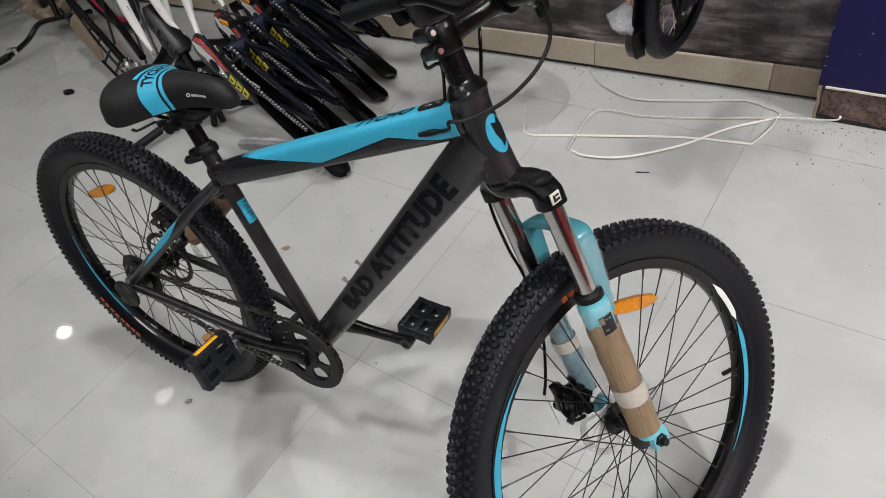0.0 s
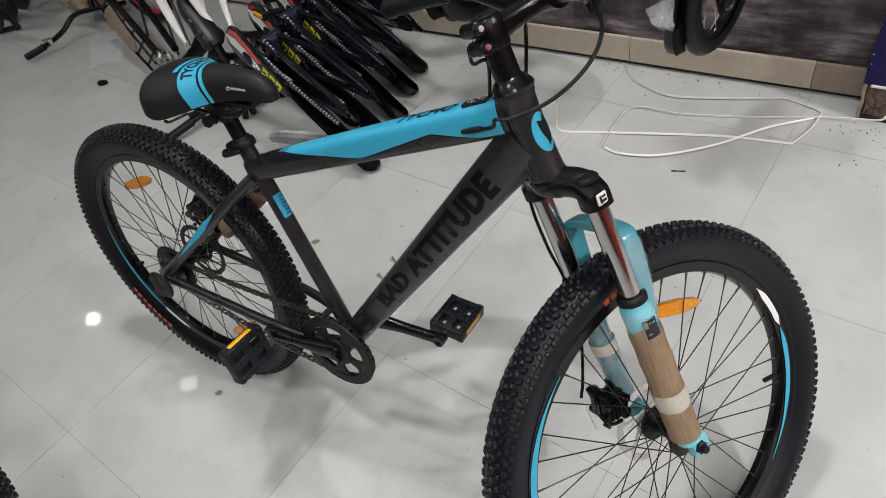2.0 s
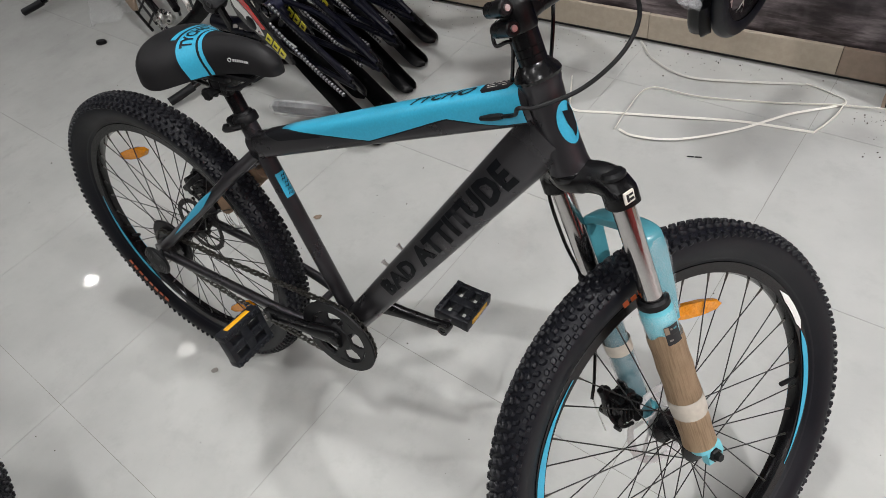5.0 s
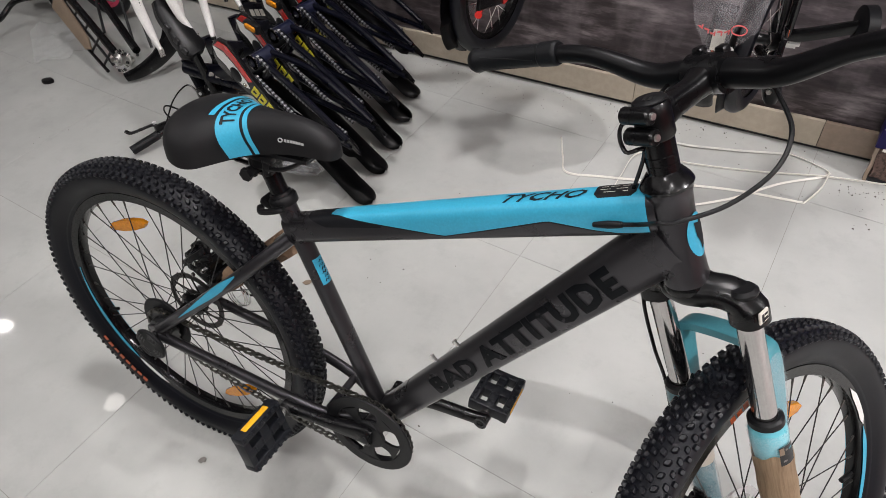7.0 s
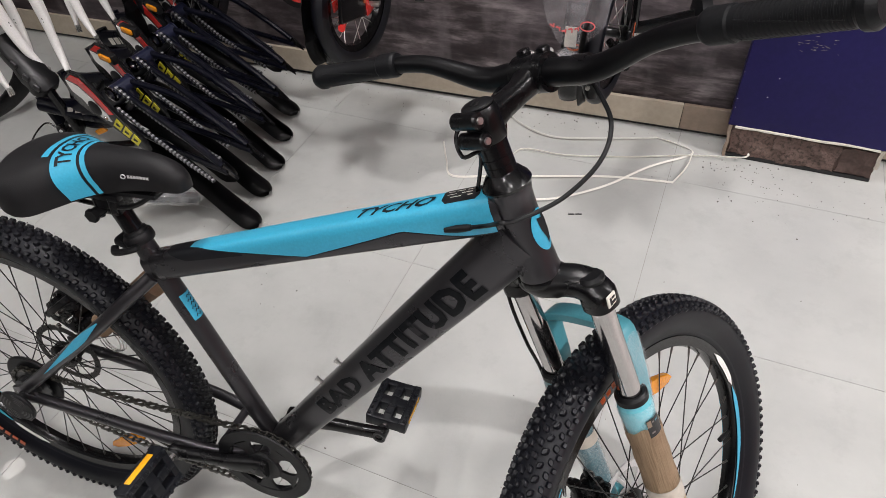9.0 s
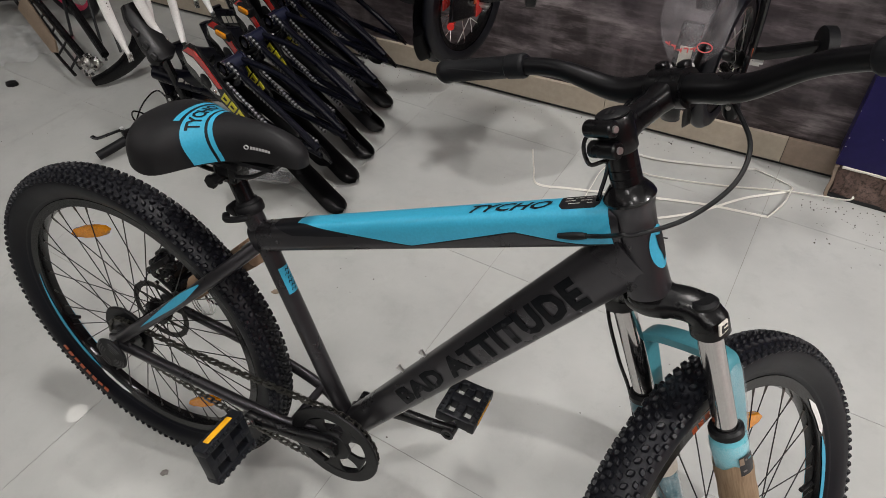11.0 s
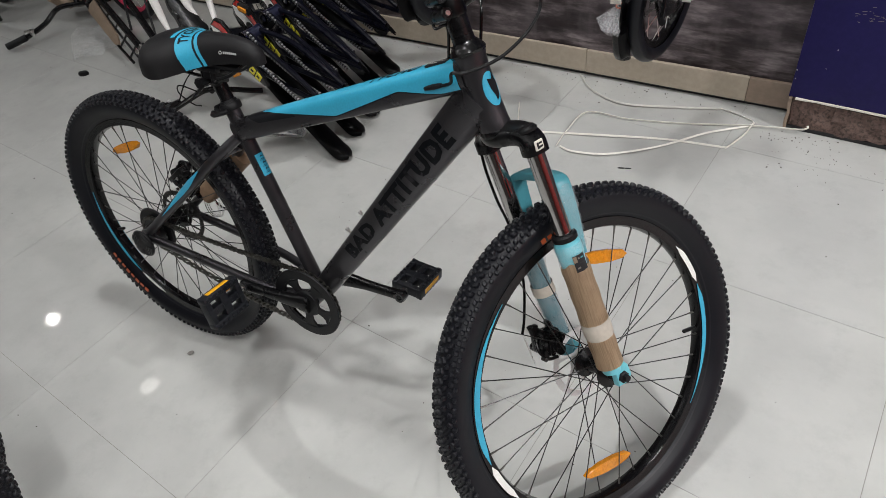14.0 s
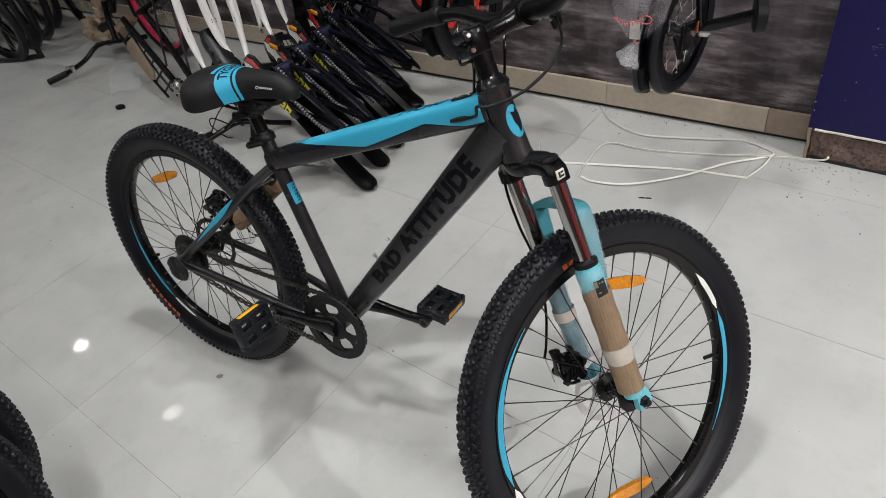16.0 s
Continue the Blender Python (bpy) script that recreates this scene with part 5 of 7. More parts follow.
        q = [[mk.verts.new((0.0138 + 0.0254 * math.cos(radians(a0 + (a1 - a0) * k / 3)), -LEG + 0.0254 * math.sin(radians(a0 + (a1 - a0) * k / 3)), z)) for k in range(4)] for z in (z0, z1)]
        for k in range(3):
            mk.faces.new((q[0][k], q[1][k], q[1][k + 1], q[0][k + 1]))
        part("sticker_mark", mk, mat, st)
    edge = [0.0238 + 0.0006 * math.sin(i * 1.9) for i in range(15)]
    pts = [(0.0138 + 0.0016 * i / 14, -LEG - 0.001, -0.246 - 0.212 * i / 14) for i in range(15)]
    cb = bmesh.new()
    sweep(cb, pts, edge, seg=30, up=(1, 0, 0), cap=False)
    for v in cb.verts:
        a = math.atan2(v.co.y + LEG, v.co.x - 0.0146)
        k = 1 + 0.010 * math.cos(a * 15) + 0.025 * math.cos(a * 2 + 0.6)
        v.co.x, v.co.y = 0.0146 + (v.co.x - 0.0146) * k, -LEG + (v.co.y + LEG) * k
        if v.co.z > -0.25:
            v.co.z += 0.006 * math.sin(a * 2.0) + 0.002 * math.sin(a * 7)
    bmesh.ops.solidify(cb, geom=cb.faces[:], thickness=0.0018)
    ct = put("cardboard_tube", cb, "cardboard", "brown corrugated cardboard tube taped round the fork leg")
    tp = bmesh.new()
    sweep(tp, [(0.0146 + 0.0001 * i, -LEG - 0.001, -0.362 - 0.0065 * i) for i in range(6)], [0.0254, 0.0257, 0.0259, 0.0258, 0.0256, 0.0254], seg=30, up=(1, 0, 0), cap=False)
    part("paper_tape", tp, "forktape", ct, "band of off-white paper tape")
    t2 = bmesh.new()
    sweep(t2, [(0.0141, LEG, -0.318 - 0.007 * i) for i in range(4)], 0.0216, seg=24, up=(1, 0, 0), cap=False)
    put("paper_tape", t2, "forktape", "band of pale tape on the film")
    # crown plate with unreadable mark
    pl = put("crown_plate", box(0.016, 0.003, 0.016, Matrix.Translation((0.009, -LEG - 0.0222, -0.033)) @ Matrix.Rotation(0.1, 4, "X"), 0.0014), "tape", "small pale maker plate")
    for x, z, w, h in ((0.006, -0.0330, 0.0035, 0.010), (0.0115, -0.0300, 0.0060, 0.0030), (0.0115, -0.0358, 0.0060, 0.0030)):
        part("plate_mark", box(w, 0.0012, h, Matrix.Translation((x, -LEG - 0.0236, z))), "decalblack", pl)
    # front brake on the left leg
    cb = bmesh.new()
    box(0.050, 0.034, 0.050, Matrix.Translation((-0.034, 0.052, -0.420)) @ Matrix.Rotation(0.3, 4, "Y"), 0.008, cb)
    sweep(cb, [(-0.040, 0.028, -0.428), (-0.040, 0.082, -0.428)], 0.019, seg=16)
    box(0.018, 0.016, 0.060, Matrix.Translation((-0.056, 0.062, -0.405)) @ Matrix.Rotation(0.2, 4, "Y"), 0.004, cb)
    box(0.022, 0.020, 0.022, Matrix.Translation((-0.010, 0.060, -0.395)), 0.005, cb)
    box(0.030, 0.022, 0.016, Matrix.Translation((-0.030, 0.050, -0.452)) @ Matrix.Rotation(-0.3, 4, "Y"), 0.004, cb)
    sweep(cb, [(-0.062, 0.060, -0.372), (-0.060, 0.060, -0.392)], 0.0065, seg=10)
    for x, z, r in ((-0.022, -0.452, 0.012), (-0.058, -0.436, 0.010), (-0.012, -0.424, 0.011), (-0.046, -0.396, 0.009)):
        sweep(cb, [(x, 0.030, z), (x, 0.084, z)], r, seg=10)
    for k in range(5):
        box(0.004, 0.020, 0.030, Matrix.Translation((-0.052 + 0.009 * k, 0.034, -0.428)) @ Matrix.Rotation(0.3, 4, "Y"), 0.001, cb, 1)
    sweep(cb, smoothed([(-0.064, 0.050, -0.400), (-0.072, 0.040, -0.425), (-0.060, 0.034, -0.452), (-0.036, 0.034, -0.462)], 4), 0.004, seg=8)
    mid = V((-0.034, 0.055, -0.420))
    for v in cb.verts:
        v.co = mid + (v.co - mid) * 0.84 + V((0.014, 0, 0))
    fc = put("brake_caliper", cb, "satin", "black mechanical disc brake caliper")
    for x, z in ((-0.020, -0.400), (-0.052, -0.440), (-0.040, -0.412)):
        part("caliper_bolt", tube([(x, 0.040, z), (x, 0.028, z)], 0.004, seg=6), "gunmetal", fc)
    part("brake_wire", tube([(-0.061, 0.060, -0.385), (-0.060, 0.060, -0.455)], 0.0009, seg=5), "steel", fc)


def cockpit(bike):
    """Headset, spacers, stem, handlebar, grips and cables, in the steered axes."""
    def put(name, bm, mat, label="", **k):
        return part(name, bm, mat, bike, label, FORK, **k)
    put("headset_cup", lathe([(0.017, 0.120), (0.0275, 0.120), (0.0290, 0.124), (0.0270, 0.129), (0.0200, 0.138), (0.0174, 0.140), (0.017, 0.140)], 36, closed=True), "black", "gloss black headset cup")
    sp = put("headset_spacer", lathe([(0.0145, 0.140), (0.0174, 0.140), (0.0174, 0.1485), (0.0168, 0.149), (0.0174, 0.1495), (0.0174, 0.1585), (0.0168, 0.159), (0.0174, 0.1595), (0.0174, 0.177), (0.0145, 0.177)], 32, closed=True), "black", "stack of gloss black spacers")
    st = bmesh.new()
    lathe([(0.0150, 0.177), (0.0184, 0.177), (0.0200, 0.180), (0.0200, 0.212), (0.0186, 0.216), (0.0, 0.217)], 32, None, st)
    sweep(st, [(0.006, 0, 0.197), (0.030, 0, 0.199), (0.065, 0, 0.201), (0.094, 0, 0.206)], [0.0155, 0.0125, 0.0125, 0.0190], seg=20, ry=[0.0165, 0.0140, 0.0135, 0.0170], up=(0, 0, 1), power=3.2)
    sweep(st, [(0.098, -0.0225, 0.206), (0.098, 0.0225, 0.206)], 0.0222, seg=24)
    for z in (0.187, 0.210):
        sweep(st, [(-0.0215, -0.0185, z), (-0.0215, -0.0165, z), (-0.0215, 0.0165, z), (-0.0215, 0.0185, z)], [0.0074, 0.0094, 0.0094, 0.0074], seg=16)
    stem = put("stem", st, "satin", "satin black alloy stem")
    for z in (0.187, 0.210):
        part("stem_bolt", tube([(-0.0215, -0.0170, z), (-0.0215, -0.0208, z)], [0.0044, 0.0037], seg=12), "steel", stem, "bright stem bolt")
    for y in (-0.014, 0.014):
        for z in (0.189, 0.223):
            part("faceplate_bolt", tube([(0.112, y, z), (0.119, y, z)], 0.0036, seg=8), "steel", stem)
        part("faceplate_lug", box(0.014, 0.012, 0.012, Matrix.Translation((0.106, y, 0.2275)), 0.003), "satin", stem)
    part("top_cap", lathe([(0.0, 0.2170), (0.0175, 0.2168), (0.0180, 0.2185), (0.0150, 0.2205), (0.0, 0.2210)], 28), "plastic", stem, "black stem cap")
    part("cap_mark", box(0.016, 0.003, 0.0006, Matrix.Translation((-0.002, 0.003, 0.2212)) @ Matrix.Rotation(0.4, 4, "Z")), "gunmetal", stem)
    part("cap_mark", box(0.010, 0.003, 0.0006, Matrix.Translation((-0.004, -0.005, 0.2212)) @ Matrix.Rotation(0.4, 4, "Z")), "gunmetal", stem)
    # handlebar: thick in the middle, rising and swept back
    C, LE, RE = V((0.098, 0, 0.206)), V((0.034, 0.322, 0.262)), V((0.0545, -0.350, 0.2435))
    LB, LC = V((0.092, 0.075, 0.209)), V((0.078, 0.150, 0.243))
    RB, RC = V((0.098, -0.085, 0.205)), V((0.088, -0.165, 0.229))
    line = smoothed([LE, V((0.058, 0.235, 0.255)), LC, LB, V((0.098, 0.035, 0.206)), C, V((0.098, -0.04, 0.205)), RB, RC, V((0.075, -0.245, 0.2375)), RE], 6)
    rad = []
    for p in line:
        k = abs(p.y)
        rad.append(0.0158 if k < 0.045 else 0.0158 - 0.0047 * min(1, (k - 0.045) / 0.10))
    bar = put("handlebar", tube(line, rad, seg=20), "mattblack", "matt black riser handlebar")
    for end, inner, label in ((LE, V((0.0690, 0.188, 0.2515)), "black rubber grip"), (RE, V((0.0785, -0.215, 0.2365)), "black rubber grip")):
        d = (end - inner).normalized()
        q = [inner, inner + d * 0.004, inner + d * 0.006, inner + d * 0.026, inner + d * 0.028, inner.lerp(end, 0.5), end - d * 0.014, end - d * 0.010, end - d * 0.004, end + d * 0.002]
        g = part("grip", tube(q, [0.0140, 0.0162, 0.0162, 0.0160, 0.0145, 0.0148, 0.0151, *((0.0182, 0.0182) if end is RE else (0.0168, 0.0168)), 0.0138], seg=24), "grip", bar, label)
        side = d.orthogonal().normalized()
        length = (end - inner).length
        rib = None
        for i in range(22 if end is RE else 0):
            c = inner + d * (0.034 + (length - 0.052) * i / 21)
            r = 0.0146 + 0.0008 * i / 21
            mm = Matrix.Translation(c) @ d.to_track_quat("Z", "Y").to_matrix().to_4x4()
            if rib is None:
                rib = part("grip_ring", lathe([(0.0140, -0.0014), (0.01485, -0.0008), (0.01485, 0.0008), (0.0140, 0.0014)], 20, closed=True), "grip", g, m=mm)
            else:
                again(rib, mm @ Matrix.Diagonal((r / 0.0146, r / 0.0146, 1, 1)))
        for i in range(5):
            a = i * 1.25
            e = (Matrix.Rotation(a, 3, d) @ side)
            e2 = (Matrix.Rotation(a + 0.7, 3, d) @ side)
            part("grip_rib", tube([inner + d * 0.034 + e * 0.0143, inner.lerp(end, 0.5) + (e + e2).normalized() * 0.0147, end - d * 0.02 + e2 * 0.0150], 0.0007, seg=6), "plastic", g)
    lv, base, tip = bmesh.new(), V((0.102, -0.062, 0.203)), V((0.112, -0.056, 0.168))
    sweep(lv, [base - V((0, 0.010, 0)), base + V((0, 0.010, 0))], 0.0165, seg=20)
    sweep(lv, smoothed([base, base.lerp(tip, 0.5) + V((0.004, 0, 0)), tip], 4), [0.0095, 0.0100, 0.0100, 0.0098, 0.0096, 0.0094, 0.0092, 0.0085, 0.0060], seg=14, ry=0.0085, power=2.6)
    lever = part("brake_lever", lv, "satin", bar, "black brake lever body clamped under the bar")
    part("lever_bolt", tube([base.lerp(tip, 0.55) + V((-0.008, -0.004, 0)), base.lerp(tip, 0.55) + V((-0.0110, -0.006, 0))], 0.0026, seg=10), "steel", lever, "small bright bolt")
    # cable under the bar: loops ahead of the head tube to the stop on the top tube
    inv = FORK.inverted() @ BIKE.inverted()
    pts = [BIKE @ V((0.826, -0.0262, 0.500)), BIKE @ V((0.858, -0.0285, 0.5115)), V((0.922, 0.072, 0.888)), V((0.940, 0.084, 0.886)), V((0.981, 0.111, 0.901)), V((1.012, 0.143, 0.930)), V((1.016, 0.180, 0.953)), V((0.994, 0.215, 0.970)), V((0.972, 0.230, 0.990))]
    loop = [inv @ p for p in pts]
    put("brake_cable", tube(smoothed(loop, 8), 0.0026, seg=10), "plastic", "black brake cable looped past the head tube")
    st0, st1 = BIKE.inverted() @ pts[0], BIKE.inverted() @ pts[1]
    part("cable_stop", tube([st0 - (st1 - st0) * 0.5, st0, st0.lerp(st1, 0.35), st0.lerp(st1, 0.5)], [0.0030, 0.0046, 0.0042, 0.0034], seg=12), "plastic", bike, "black rubber cable stop")
    put("gear_cable", tube(smoothed([inv @ (BIKE @ V((0.842, -0.002, 0.534))), inv @ (BIKE @ V((0.846, -0.010, 0.590))), V((-0.028, 0.020, 0.172)), V((-0.006, 0.040, 0.190)), V((0.040, 0.036, 0.196)), V((0.085, 0.045, 0.200))], 6), 0.0024, seg=8), "black", "black brake cable")
    # cable down to the front brake
    put("front_brake_cable", tube(smoothed([V((0.100, 0.060, 0.196)), V((0.075, 0.052, 0.150)), V((0.045, 0.072, 0.06)), V((0.008, 0.082, -0.043)), V((0.001, 0.081, -0.13)), V((0.006, 0.081, -0.205)), V((-0.008, 0.079, -0.30)), V((-0.040, 0.068, -0.36)), V((-0.062, 0.060, -0.385))], 7), 0.0026, seg=8), "black", "black front brake cable")


build_bicycle()


# ---- things behind the bicycle ----
def pipe(name, pts, r, mat, parent, label="", steps=4, seg=10, **k):
    return part(name, tube(smoothed(pts, steps) if len(pts) > 2 else pts, r, seg=seg, **k), mat, parent, label)


def link_chain(a, b, parent, sag=0.012):
    """A hanging length of roller chain from a to b."""
    a, b = V(a), V(b)
    n = max(4, int((b - a).length / 0.0127))
    pts = [a.lerp(b, i / n) + V((0, 0, -sag * math.sin(math.pi * i / n))) for i in range(n + 1)]
    ch = part("chain", tube(pts, 0.0036, seg=8, ry=0.0046, power=3.5), "dark", parent, "dark chain with bright rollers")
    bm = bmesh.new()
    for p, q in zip(pts, pts[1:]):
        t = (q - p).normalized()
        s = t.cross(UP3).normalized()
        u = s.cross(t)
        c = p.lerp(q, 0.5)
        box(0.0054, 0.0086, 0.0104, Matrix(((t.x, s.x, u.x, c.x), (t.y, s.y, u.y, c.y), (t.z, s.z, u.z, c.z), (0, 0, 0, 1))), 0, bm)
    part("roller", bm, "roller", ch, "worn bright steel chain rollers", kind="stuff")
    return ch


def mudguard(pts, wide, parent, label, deep=0.014):
    """A black plastic mudguard: a curved channel with turned-down edges, round at its free end."""
    p = smoothed(pts, 6)
    bm = bmesh.new()
    rows = []
    n = len(p)
    ref = V((0, 1, 0))
    for i, c in enumerate(p):
        t = (p[min(n - 1, i + 1)] - p[max(0, i - 1)]).normalized()
        s = (ref - t * ref.dot(t)).normalized()
        u = t.cross(s) * -1
        if u.z < 0:
            u = -u
        tip = min(1.0, (c - p[-1]).length / 0.045)
        w = wide * max(0.16, math.sqrt(1 - (1 - tip) ** 2)) * (0.8 + 0.2 * i / n)
        rows.append([bm.verts.new(c + s * w * k + u * (deep * (1 - abs(k) ** 2.2) - deep * 0.2)) for k in (-1, -0.9, -0.62, -0.3, 0, 0.3, 0.62, 0.9, 1)])
    for a, b in zip(rows, rows[1:]):
        for j in range(8):
            bm.faces.new((a[j], b[j], b[j + 1], a[j + 1]))
    bmesh.ops.solidify(bm, geom=bm.faces[:], thickness=0.002)
    return part("mudguard", bm, "mattblack", parent, label)


def build_frame_unit(m):
    """A stripped child's bicycle frame standing on its mudguard: main tubes, shell, stays, chain, printed chain cover."""
    f = thing("stripped_bicycle", "wheelless black bicycle with red and white chain cover, in a stack", "bicycle", m, "stacked stripped bicycles")
    mudguard([(-0.42, 0.03, 0.215), (-0.30, 0.02, 0.150), (-0.16, 0.01, 0.082), (-0.05, 0.0, 0.034), (0.0, 0.0, 0.014)], 0.040, f, "black plastic mudguard resting on the floor")
    shell = V((-0.367, 0.000, 0.414))
    part("axle_shell", lathe([(0.0, -0.036), (0.021, -0.036), (0.021, 0.03), (0.024, 0.031), (0.024, 0.036), (0.0, 0.036)], 20, axis_y(*shell)), "navy", f, "navy plastic wrapped axle shell")
    part("shell_cup", lathe([(0.014, -0.041), (0.0235, -0.041), (0.0235, -0.036), (0.014, -0.036)], 20, axis_y(*shell), closed=True), "chrome", f, "chromed bearing cup")
    for y in (-0.038, 0.052):
        pipe("chain_stay", [shell + V((0.015, y * 0.5, 0.006)), (-0.22, y, 0.392), (-0.10, y * 1.1, 0.338), (0.000, y * 1.15, 0.282)], 0.0095, "navyframe", f, "black chain stay")
        part("dropout", prism([(-0.045, 0.010), (0.0, 0.008), (0.030, 0.002), (0.012, -0.002), (0.030, -0.008), (0.0, -0.012), (-0.045, -0.010)], 0.005, axis_y(0.022, y * 1.15, 0.270) @ Matrix.Rotation(radians(28), 4, "Z") @ Matrix.Diagonal((1, -1, 1, 1))), "black", f)
        pipe("seat_stay", [(-0.50, y * 0.4, 0.300), (-0.34, y * 0.8, 0.292), (-0.16, y * 1.1, 0.276), (0.010, y * 1.15, 0.264)], 0.0092, "navyframe", f, "black seat stay")
    pipe("seat_tube", [shell + V((0, 0.01, 0)), (-0.36, 0.01, 0.36), (-0.52, 0.012, 0.235)], 0.0150, "navyframe", f, "black seat tube")
    pipe("down_tube", [shell + V((-0.01, 0.01, -0.01)), (-0.50, 0.005, 0.325), (-0.66, 0.0, 0.265), (-0.84, 0.0, 0.225)], 0.0200, "navyframe", f, "black down tube", ry=0.032)
    for i in range(3):
        part("tube_print", box(0.026, 0.0015, 0.026, Matrix.Translation((-0.705 - 0.034 * i, -0.0208, 0.256 - 0.009 * i)) @ Matrix.Rotation(-0.25, 4, "Y")), "tape", f, "pale print bar")
    pipe("top_tube", [(-0.52, 0.012, 0.240), (-0.66, 0.02, 0.190), (-0.82, 0.03, 0.165)], 0.0150, "navyframe", f, "black top tube")
    pipe("head_tube", [(-0.835, 0.01, 0.145), (-0.865, 0.01, 0.255)], 0.0230, "navyframe", f)
    mudguard([(-0.44, 0.004, 0.330), (-0.28, 0.004, 0.300), (-0.12, 0.004, 0.236), (-0.03, 0.004, 0.180)], 0.030, f, "black inner mudguard")
    # printed chain cover, a flat pressed plate
    ax = V((0.787, 0.0, -0.617)).normalized()
    up = V((0.617, 0.0, 0.787)).normalized()
    org = V((-0.415, -0.078, 0.420))

    def plate(outline, depth, lift, mat, label="", parent=f, name="chain_cover"):
        mm = Matrix(((ax.x, up.x, 0, org.x), (ax.y, up.y, 1, org.y - lift), (ax.z, up.z, 0, org.z), (0, 0, 0, 1))) @ Matrix.Diagonal((1, 1.2, 1, 1))
        return part(name, prism(outline, depth, mm, bevel=0.001 if depth > 0.003 else 0), mat, parent, label)
    body = [(-0.075, 0.000), (-0.062, 0.036), (-0.030, 0.054), (0.010, 0.050), (0.070, 0.034), (0.140, 0.028), (0.205, 0.018), (0.222, 0.0), (0.205, -0.014), (0.140, -0.022), (0.070, -0.034), (0.010, -0.050), (-0.030, -0.052), (-0.062, -0.036)]
    cov = plate(body, 0.012, 0.0, "black", "black chain cover printed red, white and yellow")
    plate([(-0.068, 0.004), (-0.056, 0.032), (-0.028, 0.046), (0.012, 0.042), (0.092, 0.024), (0.080, 0.010), (0.020, 0.020), (-0.030, 0.022)], 0.002, 0.0072, "red", "red print", cov, "cover_print")
    plate([(-0.070, -0.002), (-0.030, 0.014), (0.020, 0.012), (0.070, 0.004), (0.092, -0.008), (0.070, -0.022), (0.030, -0.028), (-0.010, -0.018), (-0.045, -0.022)], 0.002, 0.0072, "white", "white print", cov, "cover_print")
    for i in range(3):
        x = 0.100 + i * 0.031
        plate([(x + 0.003, 0.019), (x + 0.028, 0.015), (x + 0.023, -0.013), (x - 0.002, -0.016)], 0.002, 0.0072, "yellowprint", "yellow print bar", cov, "cover_print")
        plate([(x + 0.007, 0.006), (x + 0.020, 0.004), (x + 0.018, -0.002), (x + 0.005, -0.004)], 0.002, 0.0080, "decalblack", "", cov, "cover_print")
    part("cover_hub", lathe([(0.0, 0.0), (0.022, 0.0), (0.024, 0.004), (0.018, 0.008), (0.0, 0.008)], 20, Matrix(((1, 0, 0, org.x + 0.02), (0, 0, -1, org.y - 0.006), (0, 1, 0, org.z - 0.03), (0, 0, 0, 1)))), "plastic", cov, "black hub boss")
    part("cover_bolt", lathe([(0.0, 0.0), (0.007, 0.0), (0.006, 0.005), (0.0, 0.006)], 12, Matrix(((1, 0, 0, org.x + 0.05), (0, 0, -1, org.y - 0.008), (0, 1, 0, org.z - 0.055), (0, 0, 0, 1)))), "chrome", cov)
    link_chain((-0.345, -0.055, 0.385), (-0.030, -0.066, 0.233), f)
    link_chain((-0.345, -0.034, 0.440), (-0.010, -0.033, 0.293), f, 0.02)
    part("frame_reflector", box(0.042, 0.010, 0.016, Matrix.Translation((-0.420, 0.021, 0.482)) @ Matrix.Rotation(0.15, 4, "Y"), 0.004), "amber", f, "amber rear reflector")
    part("reflector_case", box(0.060, 0.020, 0.030, Matrix.Translation((-0.425, 0.034, 0.478)) @ Matrix.Rotation(0.15, 4, "Y"), 0.005), "plastic", f, "black reflector case")
    return f


UNIT_YAW = radians(-13)


def build_stack():
    tips = [(0.000, 0.790), (-0.040, 0.935), (-0.060, 1.070), (-0.105, 1.225), (-0.150, 1.375)]
    first = None
    for i, (x, y) in enumerate(tips):
        m = Matrix.Translation((x, y, 0)) @ Matrix.Rotation(UNIT_YAW + random.uniform(-0.03, 0.03), 4, "Z") @ Matrix.Rotation(random.uniform(-0.02, 0.02), 4, "X")
        if first is None:
            first = build_frame_unit(m)
        else:
            copy_thing(first, m)


build_stack()


